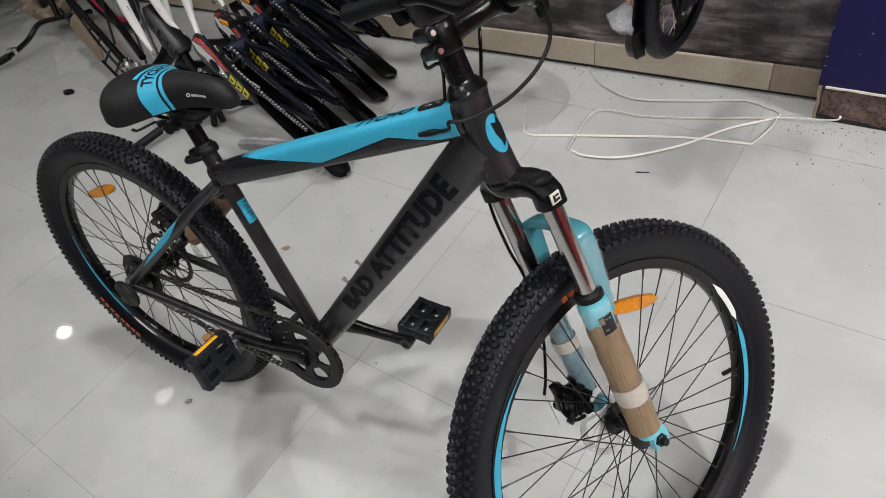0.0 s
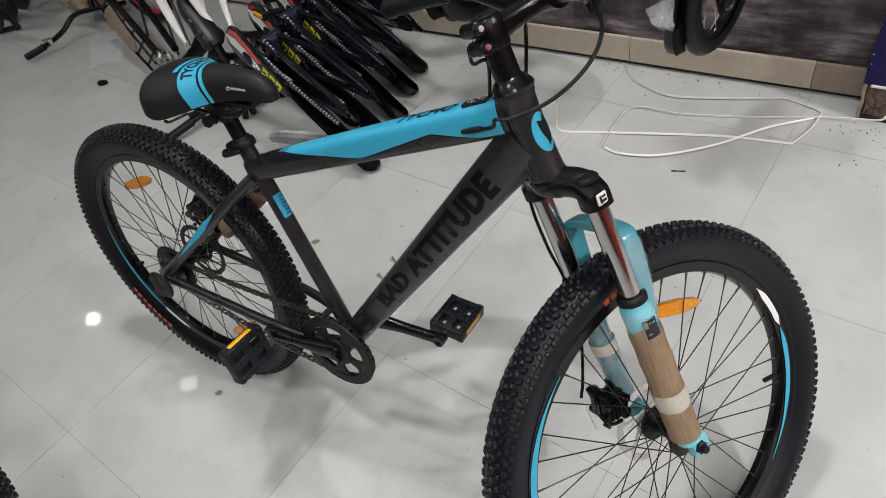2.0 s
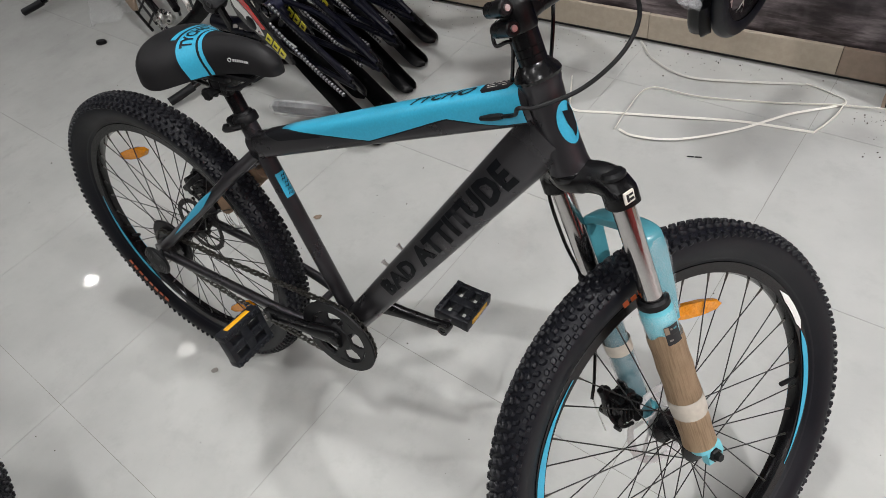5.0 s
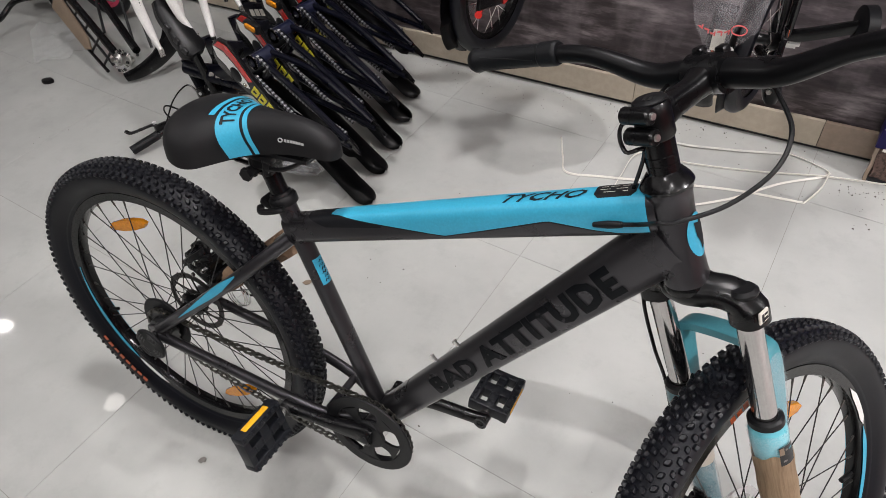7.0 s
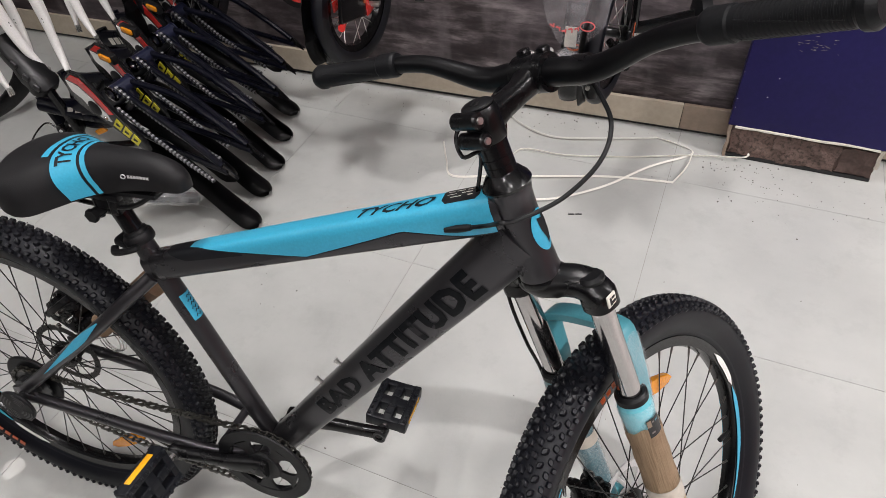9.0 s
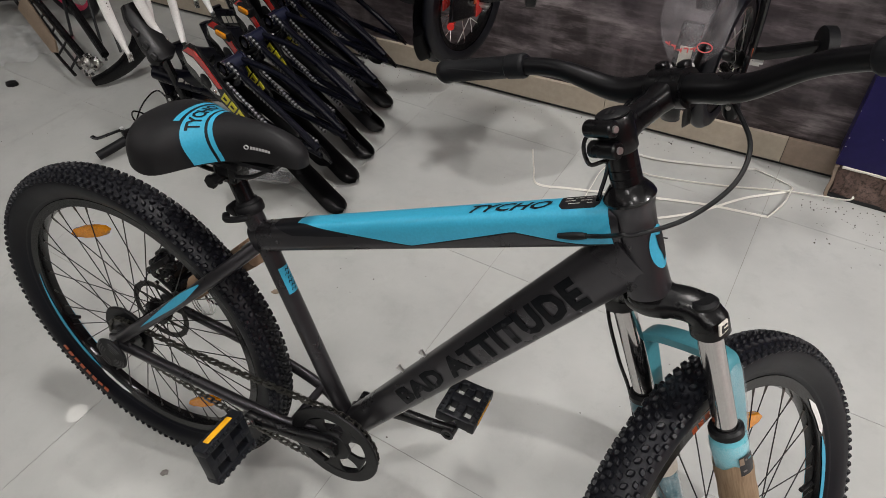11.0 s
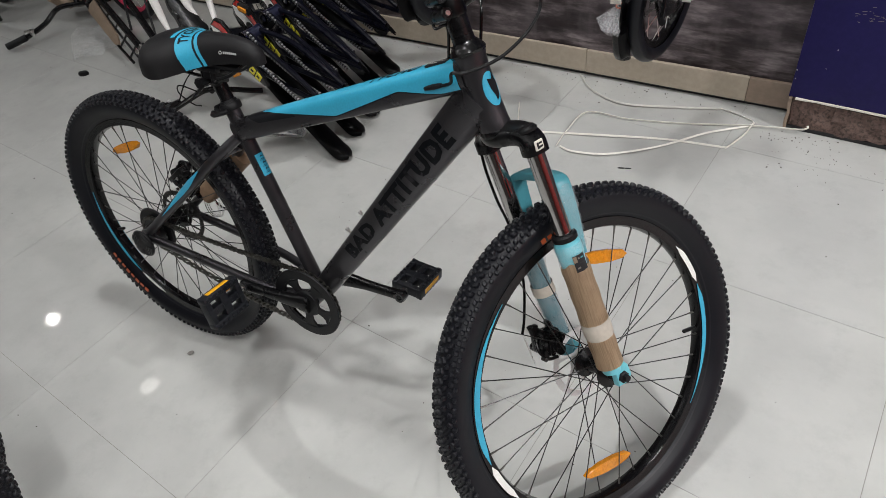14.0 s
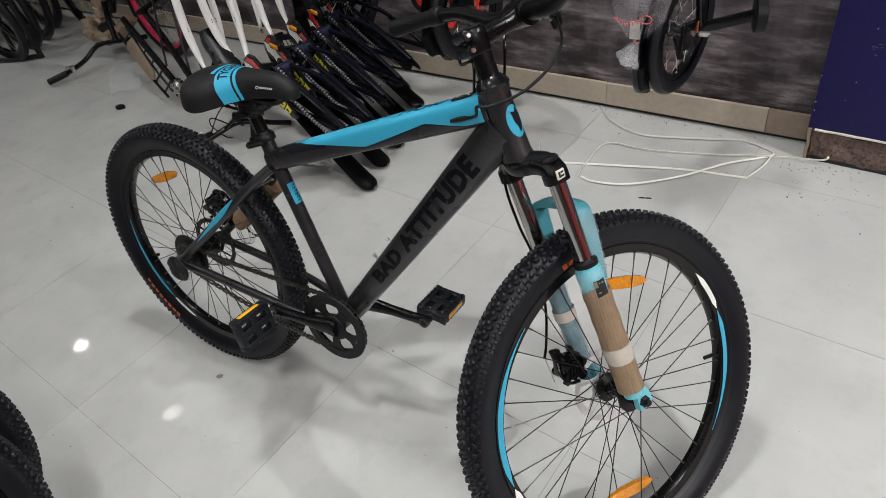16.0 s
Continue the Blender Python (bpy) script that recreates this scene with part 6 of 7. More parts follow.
def build_forks():
    """White rigid forks hanging upright among the frames: flattened blades that taper to forward-curved tips."""
    first = None
    for x, y, z, a, lean in ((-0.770, 0.880, 0.402, 1.25, 2), (-0.740, 1.000, 0.380, 0.10, -3), (-0.780, 1.150, 0.395, 0.55, -2), (-0.822, 1.300, 0.380, 0.50, 0)):
        m = Matrix.Translation((x, y, z)) @ Matrix.Rotation(radians(lean), 4, "Y") @ Matrix.Rotation(a, 4, "Z")
        if first is None:
            first = thing("bicycle_fork", "white painted rigid bicycle fork standing among frames", "bicycle fork", m, "white forks")
            for dx, fore in ((-0.050, 0.0), (0.050, 0.016)):
                wide = [0.0065, 0.0080, 0.0098, 0.0116, 0.0132, 0.0146, 0.0157, 0.0164, 0.0168, 0.0168, 0.0165, 0.0158, 0.0148, 0.0134, 0.0118, 0.0100, 0.0085]
                lg = pipe("fork_leg", [(dx + fore * 1.6, -0.040, -0.012), (dx + fore * 0.6, -0.016, 0.045), (dx, 0.004, 0.14), (dx * 0.86, 0.010, 0.27), (dx * 0.45, 0.012, 0.40)], wide, "white", first, "white fork leg", seg=16, ry=0.0110, up=(0, 1, 0))
                part("fork_end", prism([(-0.008, -0.016), (0.008, -0.016), (0.009, 0.012), (-0.007, 0.016)], 0.004, axis_y(dx + fore * 1.7, -0.043, -0.020) @ Matrix.Diagonal((1, -1, 1, 1))), "steel", lg, "bare steel fork end")
                for j in range(6):
                    part("leg_print", box(0.0024, 0.0010, 0.0044, Matrix.Translation((dx + 0.004, -0.0105 + 0.0006 * j, 0.09 + 0.010 * j))), "decalblack", lg)
            pipe("steerer", [(0, 0.012, 0.39), (0, 0.012, 0.58)], 0.0135, "white", first, "", seg=14)
            part("crown", box(0.070, 0.032, 0.030, Matrix.Translation((0, 0.012, 0.395)), 0.008), "white", first)
        else:
            copy_thing(first, m)


build_forks()


def build_bundle():
    """Black boxed parts and loose tubes under the forks."""
    b = thing("parts_bundle", "black plastic wrapped bundle of bicycle parts on the floor", "bicycle parts", Matrix.Translation((-0.78, 0.92, 0)))
    hd = part("fork_head", tube(smoothed([(-0.030, 0.012, 0.490), (-0.008, 0.004, 0.455), (0.038, -0.012, 0.405), (0.080, -0.022, 0.365), (0.100, -0.026, 0.343)], 3), [0.024, 0.028, 0.033, 0.037, 0.038, 0.036, 0.040, 0.044, 0.042, 0.048, 0.047, 0.040, 0.028], seg=12, ry=0.026, power=3.5), "mattblack", b, "black plastic fork head")
    for x, y, z in ((0.034, -0.046, 0.436), (0.068, -0.056, 0.402), (0.096, -0.062, 0.374)):
        part("head_clip", box(0.020, 0.010, 0.022, Matrix.Translation((x, y, z)) @ Matrix.Rotation(0.7, 4, "Y"), 0.003), "gunmetal", hd)
    pt = pipe("printed_tube", [(-0.010, 0.004, 0.262), (0.110, 0.002, 0.252), (0.265, 0.003, 0.246)], 0.024, "navyframe", b, "navy black tube with pale print", 4, 16)
    for i in range(3):
        part("tube_print", box(0.020, 0.014, 0.0012, Matrix.Translation((0.120 + 0.028 * i, -0.0148, 0.2695 - 0.0012 * i)) @ Matrix.Rotation(radians(42), 4, "X") @ Matrix.Rotation(0.15, 4, "Z"), 0), "plaster", pt, "pale print bar")
    pipe("head_support", [(0.090, -0.024, 0.350), (0.085, 0.0, 0.18), (0.06, 0.02, 0.012)], 0.014, "black", b, "black tube")
    for a, c, r in (((-0.12, 0.08, 0.012), (0.16, 0.14, 0.30), 0.012), ((0.05, -0.02, 0.012), (0.10, 0.06, 0.33), 0.013)):
        pipe("loose_tube", [a, c], r, "black", b, "black tube")
    lever = bmesh.new()
    box(0.060, 0.034, 0.030, Matrix.Translation((0.075, 0.010, 0.190)) @ Matrix.Rotation(0.5, 4, "Y") @ Matrix.Rotation(0.4, 4, "Z"), 0.008, lever)
    box(0.040, 0.030, 0.040, Matrix.Translation((0.020, 0.000, 0.165)) @ Matrix.Rotation(-0.3, 4, "Z"), 0.010, lever)
    sweep(lever, smoothed([(0.080, 0.0, 0.195), (0.030, -0.030, 0.150), (-0.030, -0.045, 0.100), (-0.090, -0.040, 0.060)], 5), 0.0125, seg=10, ry=0.008)
    sweep(lever, [(0.045, -0.026, 0.185), (0.045, 0.030, 0.185)], 0.016, seg=14)
    lv = part("brake_lever", lever, "satin", b, "black brake lever clamp")
    for x, y, z in ((0.046, -0.027, 0.186), (0.082, -0.012, 0.204)):
        part("lever_bolt", tube([(x, y, z), (x, y - 0.004, z)], 0.0055, seg=10), "silver", lv, "bright lever bolt")
    part("clamp_reflector", box(0.040, 0.010, 0.018, Matrix.Translation((0.185, 0.000, 0.188)) @ Matrix.Rotation(0.3, 4, "Z") @ Matrix.Rotation(-0.35, 4, "Y"), 0.004), "amber", b, "amber reflector")
    pipe("cable", [(-0.02, -0.05, 0.10), (-0.10, -0.07, 0.13), (-0.14, -0.06, 0.08), (-0.09, -0.05, 0.03), (-0.03, -0.06, 0.04)], 0.003, "black", b, "", 6)
    part("bracket", box(0.05, 0.04, 0.03, Matrix.Translation((0.12, 0.05, 0.28)), 0.006), "gunmetal", b)


build_bundle()


def build_wrapped_wheel():
    """A wheel in clear bubble wrap standing under the frames."""
    w = thing("wrapped_wheel", "small wheel wrapped in clear bubble film on the floor", "bicycle wheel", Matrix.Translation((-0.290, 0.760, 0.098)) @ Matrix.Rotation(radians(12), 4, "Z") @ Matrix.Rotation(radians(48), 4, "X"))
    part("tyre", lathe([(0.080, -0.012), (0.098, -0.016), (0.106, 0.0), (0.098, 0.016), (0.080, 0.012)], 48, Matrix.Rotation(radians(90), 4, "X"), closed=True), "rubber", w, "grey rubber tyre")
    part("disc", lathe([(0.0, -0.006), (0.081, -0.010), (0.081, 0.010), (0.0, 0.006)], 36, Matrix.Rotation(radians(90), 4, "X")), "white", w, "white plastic disc")
    bm = lathe([(0.0, -0.020), (0.06, -0.024), (0.100, -0.022), (0.115, 0.0), (0.100, 0.022), (0.06, 0.024), (0.0, 0.020)], 40, Matrix.Rotation(radians(90), 4, "X"))
    for v in bm.verts:
        v.co += V((1, 1, 1)) * 0.006 * noise.noise(v.co * 30)
    part("film", bm, "film", w, "crinkled clear film")


build_wrapped_wheel()


def build_floor_bar():
    """A handlebar with grip and brake lever lying on the floor behind the saddle."""
    h = thing("loose_handlebar", "black handlebar with grip and brake lever lying on the floor", "handlebar", Matrix.Translation((-0.92, 0.68, 0)))
    pipe("bar", [(-0.01, 0.03, 0.036), (0.02, 0.09, 0.046), (0.05, 0.16, 0.060), (0.10, 0.24, 0.078), (0.17, 0.30, 0.060), (0.22, 0.36, 0.030), (0.25, 0.40, 0.012)], 0.0115, "black", h, "black handlebar", 5, 14)
    pipe("grip", [(-0.022, 0.004, 0.030), (0.0, 0.050, 0.038), (0.024, 0.100, 0.048)], 0.0165, "grip", h, "black rubber grip", 4, 16)
    b = bmesh.new()
    box(0.030, 0.05, 0.026, Matrix.Translation((0.020, 0.128, 0.060)) @ Matrix.Rotation(-0.35, 4, "Z"), 0.006, b)
    sweep(b, smoothed([(0.005, 0.122, 0.062), (-0.025, 0.125, 0.060), (-0.060, 0.098, 0.050), (-0.085, 0.070, 0.046), (-0.112, 0.070, 0.046)], 5), [0.008] * 21, seg=10, ry=0.005)
    lv = part("brake_lever", b, "satin", h, "black brake lever")
    part("lever_bolt", tube([(-0.010, 0.126, 0.070), (-0.010, 0.126, 0.076)], 0.007, seg=12), "silver", lv, "bright lever bolt")
    pipe("cable", [(0.03, 0.14, 0.065), (0.02, 0.22, 0.12), (0.06, 0.27, 0.16), (0.12, 0.26, 0.14)], 0.0028, "black", h, "", 6)


build_floor_bar()


def simple_wheel(parent, m, R, tyre=0.022, rim="black", tread_mat="rubber", spokes=24, label="black spoked wheel"):
    AX = Matrix.Rotation(radians(-90), 4, "X")
    w = part("wheel", lathe([(0.0, -0.045), (0.012, -0.045), (0.024, -0.030), (0.012, -0.015), (0.012, 0.015), (0.024, 0.030), (0.012, 0.045), (0.0, 0.045)], 16, AX), "gunmetal", parent, label, m)
    prof = [(R - 2 * tyre, tyre * 0.7), (R - tyre * 1.2, tyre), (R - tyre * 0.5, tyre * 0.85), (R - tyre * 0.1, tyre * 0.4), (R, 0)]
    part("tyre", lathe(prof + [(r, -y) for r, y in prof[-2::-1]], 64, AX), tread_mat, w, "black rubber tyre")
    part("rim", lathe([(R - 2 * tyre - 0.018, -0.010), (R - 2 * tyre + 0.004, -0.013), (R - 2 * tyre + 0.004, 0.013), (R - 2 * tyre - 0.018, 0.010)], 64, AX, closed=True), rim, w)
    kinds = {}
    for i in range(spokes):
        side = 1 if i % 2 else -1
        lead = 1 if (i // 2) % 2 else -1
        rot = Matrix.Rotation(-2 * math.pi * i / spokes, 4, "Y")
        if (side, lead) not in kinds:
            kinds[(side, lead)] = part("spoke", tube([(0.02 * math.cos(lead), side * 0.028, 0.02 * math.sin(lead)), (R - 2 * tyre - 0.016, 0, 0)], 0.0012, seg=5), "steel", w, m=rot)
        else:
            again(kinds[(side, lead)], rot)
    return w


def build_child_bike(m, colour, label, bag, group=""):
    """The lower part of a child's bicycle hung on the wall: wheel, mudguard, frame, stabiliser; with a bagged grip or not."""
    b = thing("child_bicycle", label, "child's bicycle", m, "hung children's bicycles")
    R = 0.185
    turn = Matrix.Rotation(radians(78), 4, "Z")
    simple_wheel(b, Matrix.Translation((0.0, 0.0, R)) @ turn, R, 0.022, "black", "rubber", 20)
    d = V((math.cos(radians(78)), math.sin(radians(78)), 0))
    c = V((0, 0, R))
    mudguard([c + (d * math.cos(a) + UP3 * math.sin(a)) * (R + 0.012) + V((-0.012, 0, 0)) for a in (radians(60), radians(95), radians(130), radians(160), radians(190), radians(213))], 0.036, b, "black mudguard")
    front = V((-0.060, -0.16, 0))
    part("mudguard_end", tube(smoothed([V((-0.092, -0.03, 0.27)), V((-0.098, -0.05, 0.12)), V((-0.098, -0.04, 0.03)), V((-0.096, -0.02, -0.008))], 5), [0.026] * 16, seg=14, ry=0.012, up=(0, 1, 0)), "black", b, "gloss black front mudguard end")
    pipe("chain_stay", [(0.0, -0.05, R), (0.05, -0.20, R + 0.02)], 0.010, colour, b, "")
    for dx in (-0.052, 0.052):
        pipe("seat_stay", [(dx, 0.0, R), (dx * 0.9, -0.06, R + 0.18), (dx * 0.5, -0.12, R + 0.34)], 0.010, colour, b, "painted stay")
        part("dropout", box(0.006, 0.05, 0.07, Matrix.Translation((dx, -0.01, R + 0.01)), 0.002), colour, b)
        part("axle_nut", tube([(dx * 1.05, 0, R), (dx * 1.5, 0, R)], 0.011, seg=6), "steel", b)
    ch = part("chain_cover", box(0.012, 0.22, 0.075, Matrix.Translation((0.046, -0.08, R + 0.03)) @ Matrix.Rotation(-0.3, 4, "X"), 0.005, seg=3), "black", b, "black chain cover")
    part("cover_print", box(0.002, 0.026, 0.030, Matrix.Translation((0.0535, -0.03, R + 0.03)) @ Matrix.Rotation(-0.3, 4, "X")), "orange", ch, "orange print bar")
    st = pipe("stabiliser_arm", [(0.05, -0.01, R + 0.02), (0.10, -0.01, R + 0.034), (0.19, 0.0, R + 0.062)], 0.006, "black", b, "black stabiliser arm", ry=0.017)
    part("stabiliser_wheel", lathe([(0.0, -0.016), (0.036, -0.016), (0.047, -0.012), (0.047, 0.012), (0.036, 0.016), (0.0, 0.016)], 28, Matrix.Translation((0.203, 0.0, R + 0.064)) @ Matrix.Rotation(radians(-90), 4, "X") @ Matrix.Rotation(radians(72), 4, "Y")), "plastic", b, "black plastic stabiliser wheel")
    part("stabiliser_bolt", tube([(0.052, -0.01, R + 0.006), (0.085, -0.01, R + 0.006)], 0.007, seg=8), "steel", b)
    part("pedal", box(0.09, 0.05, 0.022, Matrix.Translation((-0.17, -0.10, R + 0.20)) @ Matrix.Rotation(0.3, 4, "Y"), 0.005), "plastic", b, "black pedal")
    # hung from the wall
    part("wall_hook", tube(smoothed([(0.0, 0.42, 0.95), (0.0, 0.20, 0.95), (0.0, 0.02, 0.93), (0.0, -0.05, 0.98)], 4), 0.008, seg=8), "gunmetal", b, "steel wall hook")
    pipe("seat_post", [(0.0, -0.12, R + 0.33), (0.0, -0.05, 0.95)], 0.013, "black", b, "")
    if bag:
        g = bmesh.new()
        prof = [(0.004, -0.055), (0.010, -0.052), (0.045, -0.068), (0.060, -0.048), (0.030, -0.016), (0.012, 0.0), (0.045, 0.030), (0.075, 0.075), (0.084, 0.13), (0.080, 0.20), (0.070, 0.30)]
        kn = lathe([(0.003, -0.060), (0.022, -0.052), (0.050, -0.064), (0.060, -0.044), (0.032, -0.016), (0.014, 0.0)], 32, Matrix.Translation((-0.083, -0.128, 0.203)))
        for v in kn.verts:
            v.co += V((noise.noise(v.co * 40), noise.noise(v.co * 40 + V((9, 0, 0))), noise.noise(v.co * 40 + V((0, 5, 0))))) * 0.014
        lathe([(r * (0.94 if z > 0.01 else 1.1), z) for r, z in prof], 40, Matrix.Translation((-0.083, -0.126, 0.203)), g)
        for v in g.verts:
            v.co += V((noise.noise(v.co * 22), noise.noise(v.co * 22 + V((9, 0, 0))), 0)) * 0.016
        bg = part("plastic_bag", g, "bagfilm", b, "knotted clear plastic bag over the grip")
        part("bag_knot", kn, "film", bg, "white crumpled knot of the bag")
        part("bag_tie", tube([(-0.081 + 0.015 * math.cos(t), -0.126 + 0.015 * math.sin(t), 0.203) for t in [2 * math.pi * i / 14 for i in range(14)]], 0.0022, seg=6, closed=True), "orange", bg, "orange tie")
        pipe("bagged_grip", [(-0.100, -0.12, 0.52), (-0.082, -0.12, 0.42), (-0.070, -0.12, 0.352)], 0.021, "grip", b, "black grip inside the bag", 4, 16)
        pk = bmesh.new()
        for i, (x, z) in enumerate(((-0.126, 0.300), (-0.112, 0.292), (-0.098, 0.288), (-0.084, 0.290), (-0.070, 0.296))):
            box(0.009, 0.0012, 0.0035, Matrix.Translation((x, -0.212, z + 0.004 * (i % 2))) @ Matrix.Rotation(0.5 - 0.25 * i, 4, "Y"), 0, pk)
            box(0.0028, 0.0012, 0.010, Matrix.Translation((x + 0.005, -0.212, z)), 0, pk)
        sweep(pk, [(-0.046 + 0.016 * math.cos(q), -0.206, 0.300 + 0.011 * math.sin(q)) for q in [2 * math.pi * j / 18 for j in range(18)]], 0.0014, seg=6, closed=True)
        part("bag_print", pk, "salmon", bg, "pink print bars")
        part("bag_label", box(0.028, 0.003, 0.050, Matrix.Translation((-0.086, -0.165, 0.250))), "tape", bg, "pale paper slip")
    return b


build_child_bike(Matrix.Translation((0.955, 1.20, 0.340)), "black", "black child's bicycle with clear bagged grip hung on the wall", True)
build_child_bike(Matrix.Translation((0.215, 1.25, 0.345)), "red", "red child's bicycle with stabilisers hung on the wall", False)
build_child_bike(Matrix.Translation((-0.480, 1.40, 0.250)) @ Matrix.Diagonal((1.3, 1.0, 1.3, 1)), "black", "black child's bicycle hung behind the frames", False)


def build_red_hub():
    w = thing("red_wheel", "small red and yellow child's wheel hung on the wall", "wheel", Matrix.Translation((-0.055, 1.44, 0.49)) @ Matrix.Rotation(radians(20), 4, "Z"))
    AX = Matrix.Rotation(radians(-90), 4, "X")
    part("tyre", lathe([(0.060, -0.02), (0.085, -0.02), (0.092, 0.0), (0.085, 0.02), (0.060, 0.02)], 40, AX, closed=True), "plastic", w)
    part("ring", lathe([(0.045, -0.024), (0.064, -0.024), (0.064, 0.012), (0.045, 0.012)], 40, AX, closed=True), "red", w, "red plastic ring")
    part("cap", lathe([(0.0, -0.018), (0.046, -0.016), (0.046, 0.0), (0.0, 0.0)], 30, AX), "plastic", w)
    for i in range(5):
        a = 2 * math.pi * i / 5
        part("cap_print", box(0.016, 0.002, 0.008, AX @ Matrix.Rotation(a, 4, "Z") @ Matrix.Translation((0.030, 0, -0.0185)) @ Matrix.Rotation(radians(90), 4, "X")), "yellowprint", w)
    part("axle", tube([(0, 0.0, 0), (0, 0.26, 0)], 0.009, seg=10), "gunmetal", w)


build_red_hub()


# ---- bicycles at the far end of the shop ----
def build_far_bike(m, label, rim, R=0.25, dark="dark", wrapped=True):
    b = thing("parked_bicycle", label, "bicycle", m, "parked bicycles")
    for x in (0.0, 0.86):
        simple_wheel(b, Matrix.Translation((x, 0, R)), R, 0.022, rim if x else "black", "rubber", 20)
    pipe("seat_tube", [(0.34, 0, 0.24), (0.26, 0, 0.62)], 0.016, dark, b)
    pipe("down_tube", [(0.34, 0, 0.24), (0.70, 0, 0.55)], 0.019, dark, b)
    pipe("top_tube", [(0.29, 0, 0.50), (0.69, 0, 0.60)], 0.016, dark, b)
    pipe("head_tube", [(0.71, 0, 0.52), (0.68, 0, 0.66)], 0.020, dark, b)
    for y in (-0.05, 0.05):
        pipe("chain_stay", [(0.34, y * 0.5, 0.24), (0.0, y, R)], 0.010, dark, b)
        pipe("seat_stay", [(0.28, y * 0.4, 0.52), (0.0, y, R)], 0.009, dark, b)
        pipe("fork_leg", [(0.71, y * 0.9, 0.50), (0.79, y, 0.40), (0.86, y, R)], 0.012, dark, b)
    pipe("handlebar", [(0.60, -0.28, 0.82), (0.66, -0.14, 0.80), (0.67, 0, 0.76), (0.66, 0.14, 0.80), (0.60, 0.28, 0.82)], 0.012, dark, b)
    pipe("stem", [(0.69, 0, 0.64), (0.67, 0, 0.77)], 0.014, dark, b)
    part("saddle", box(0.24, 0.14, 0.055, Matrix.Translation((0.24, 0, 0.68)), 0.025, seg=3), "vinyl", b, "black saddle")
    mudguard([V((0.0, 0, R)) + V((math.cos(a), 0, math.sin(a))) * (R + 0.02) for a in (radians(30), radians(70), radians(110), radians(150), radians(185))], 0.03, b, "black mudguard")
    rk = bmesh.new()
    for y in (-0.05, 0, 0.05):
        sweep(rk, [(-0.20, y, 0.56), (0.18, y, 0.56)], 0.006, seg=6)
    for x in (-0.18, -0.05, 0.10):
        sweep(rk, [(x, -0.05, 0.56), (x, 0.05, 0.56)], 0.005, seg=6)
    for y in (-0.06, 0.06):
        sweep(rk, [(-0.15, y, 0.56), (0.0, y, R)], 0.005, seg=6)
    part("rear_rack", rk, "dark", b, "black wire rear rack")
    cr = bmesh.new()
    ring_plate(0.055, 0.085, 0.006, 30, axis_y(0.34, -0.05, 0.24), cr)
    for a in (0.3, 2.4, 4.5):
        sweep(cr, [(0.34, -0.05, 0.24), (0.34 + 0.06 * math.cos(a), -0.05, 0.24 + 0.06 * math.sin(a))], 0.008, seg=6)
    sweep(cr, [(0.34, -0.06, 0.24), (0.46, -0.08, 0.14)], 0.010, seg=8)
    part("crankset", cr, "gunmetal", b, "steel crankset")
    part("pedal", box(0.09, 0.09, 0.025, Matrix.Translation((0.46, -0.13, 0.14)), 0.004), "plastic", b, "black pedal")
    if wrapped:
        part("wrapping", tube(smoothed([(0.40, 0, 0.52), (0.50, 0, 0.555), (0.62, 0, 0.585)], 4), [0.030, 0.036, 0.033, 0.038, 0.034, 0.037, 0.032, 0.036, 0.030], seg=12), "tan", b, "brown paper and tape wrapping on the tube")
    return b


far = build_far_bike(Matrix.Translation((-2.80, 1.62, 0)) @ Matrix.Rotation(radians(-7), 4, "Z"), "black bicycle with a pink red rim and wrapped tubes", "pink", 0.27)
for x, y, a, t in ((-3.92, 1.40, 2, 6), (-3.98, 1.62, -3, 3), (-4.05, 1.80, -6, -3), (-4.20, 1.95, -5, 2), (-5.30, 1.70, -4, -3), (-5.45, 1.95, -6, 3)):
    o = build_far_bike(Matrix.Translation((x, y - 0.25, 0)) @ Matrix.Rotation(radians(a), 4, "Z") @ Matrix.Rotation(radians(t), 4, "X"), "dark bicycle parked at the far end of the shop", "black", 0.29, "dark", False)


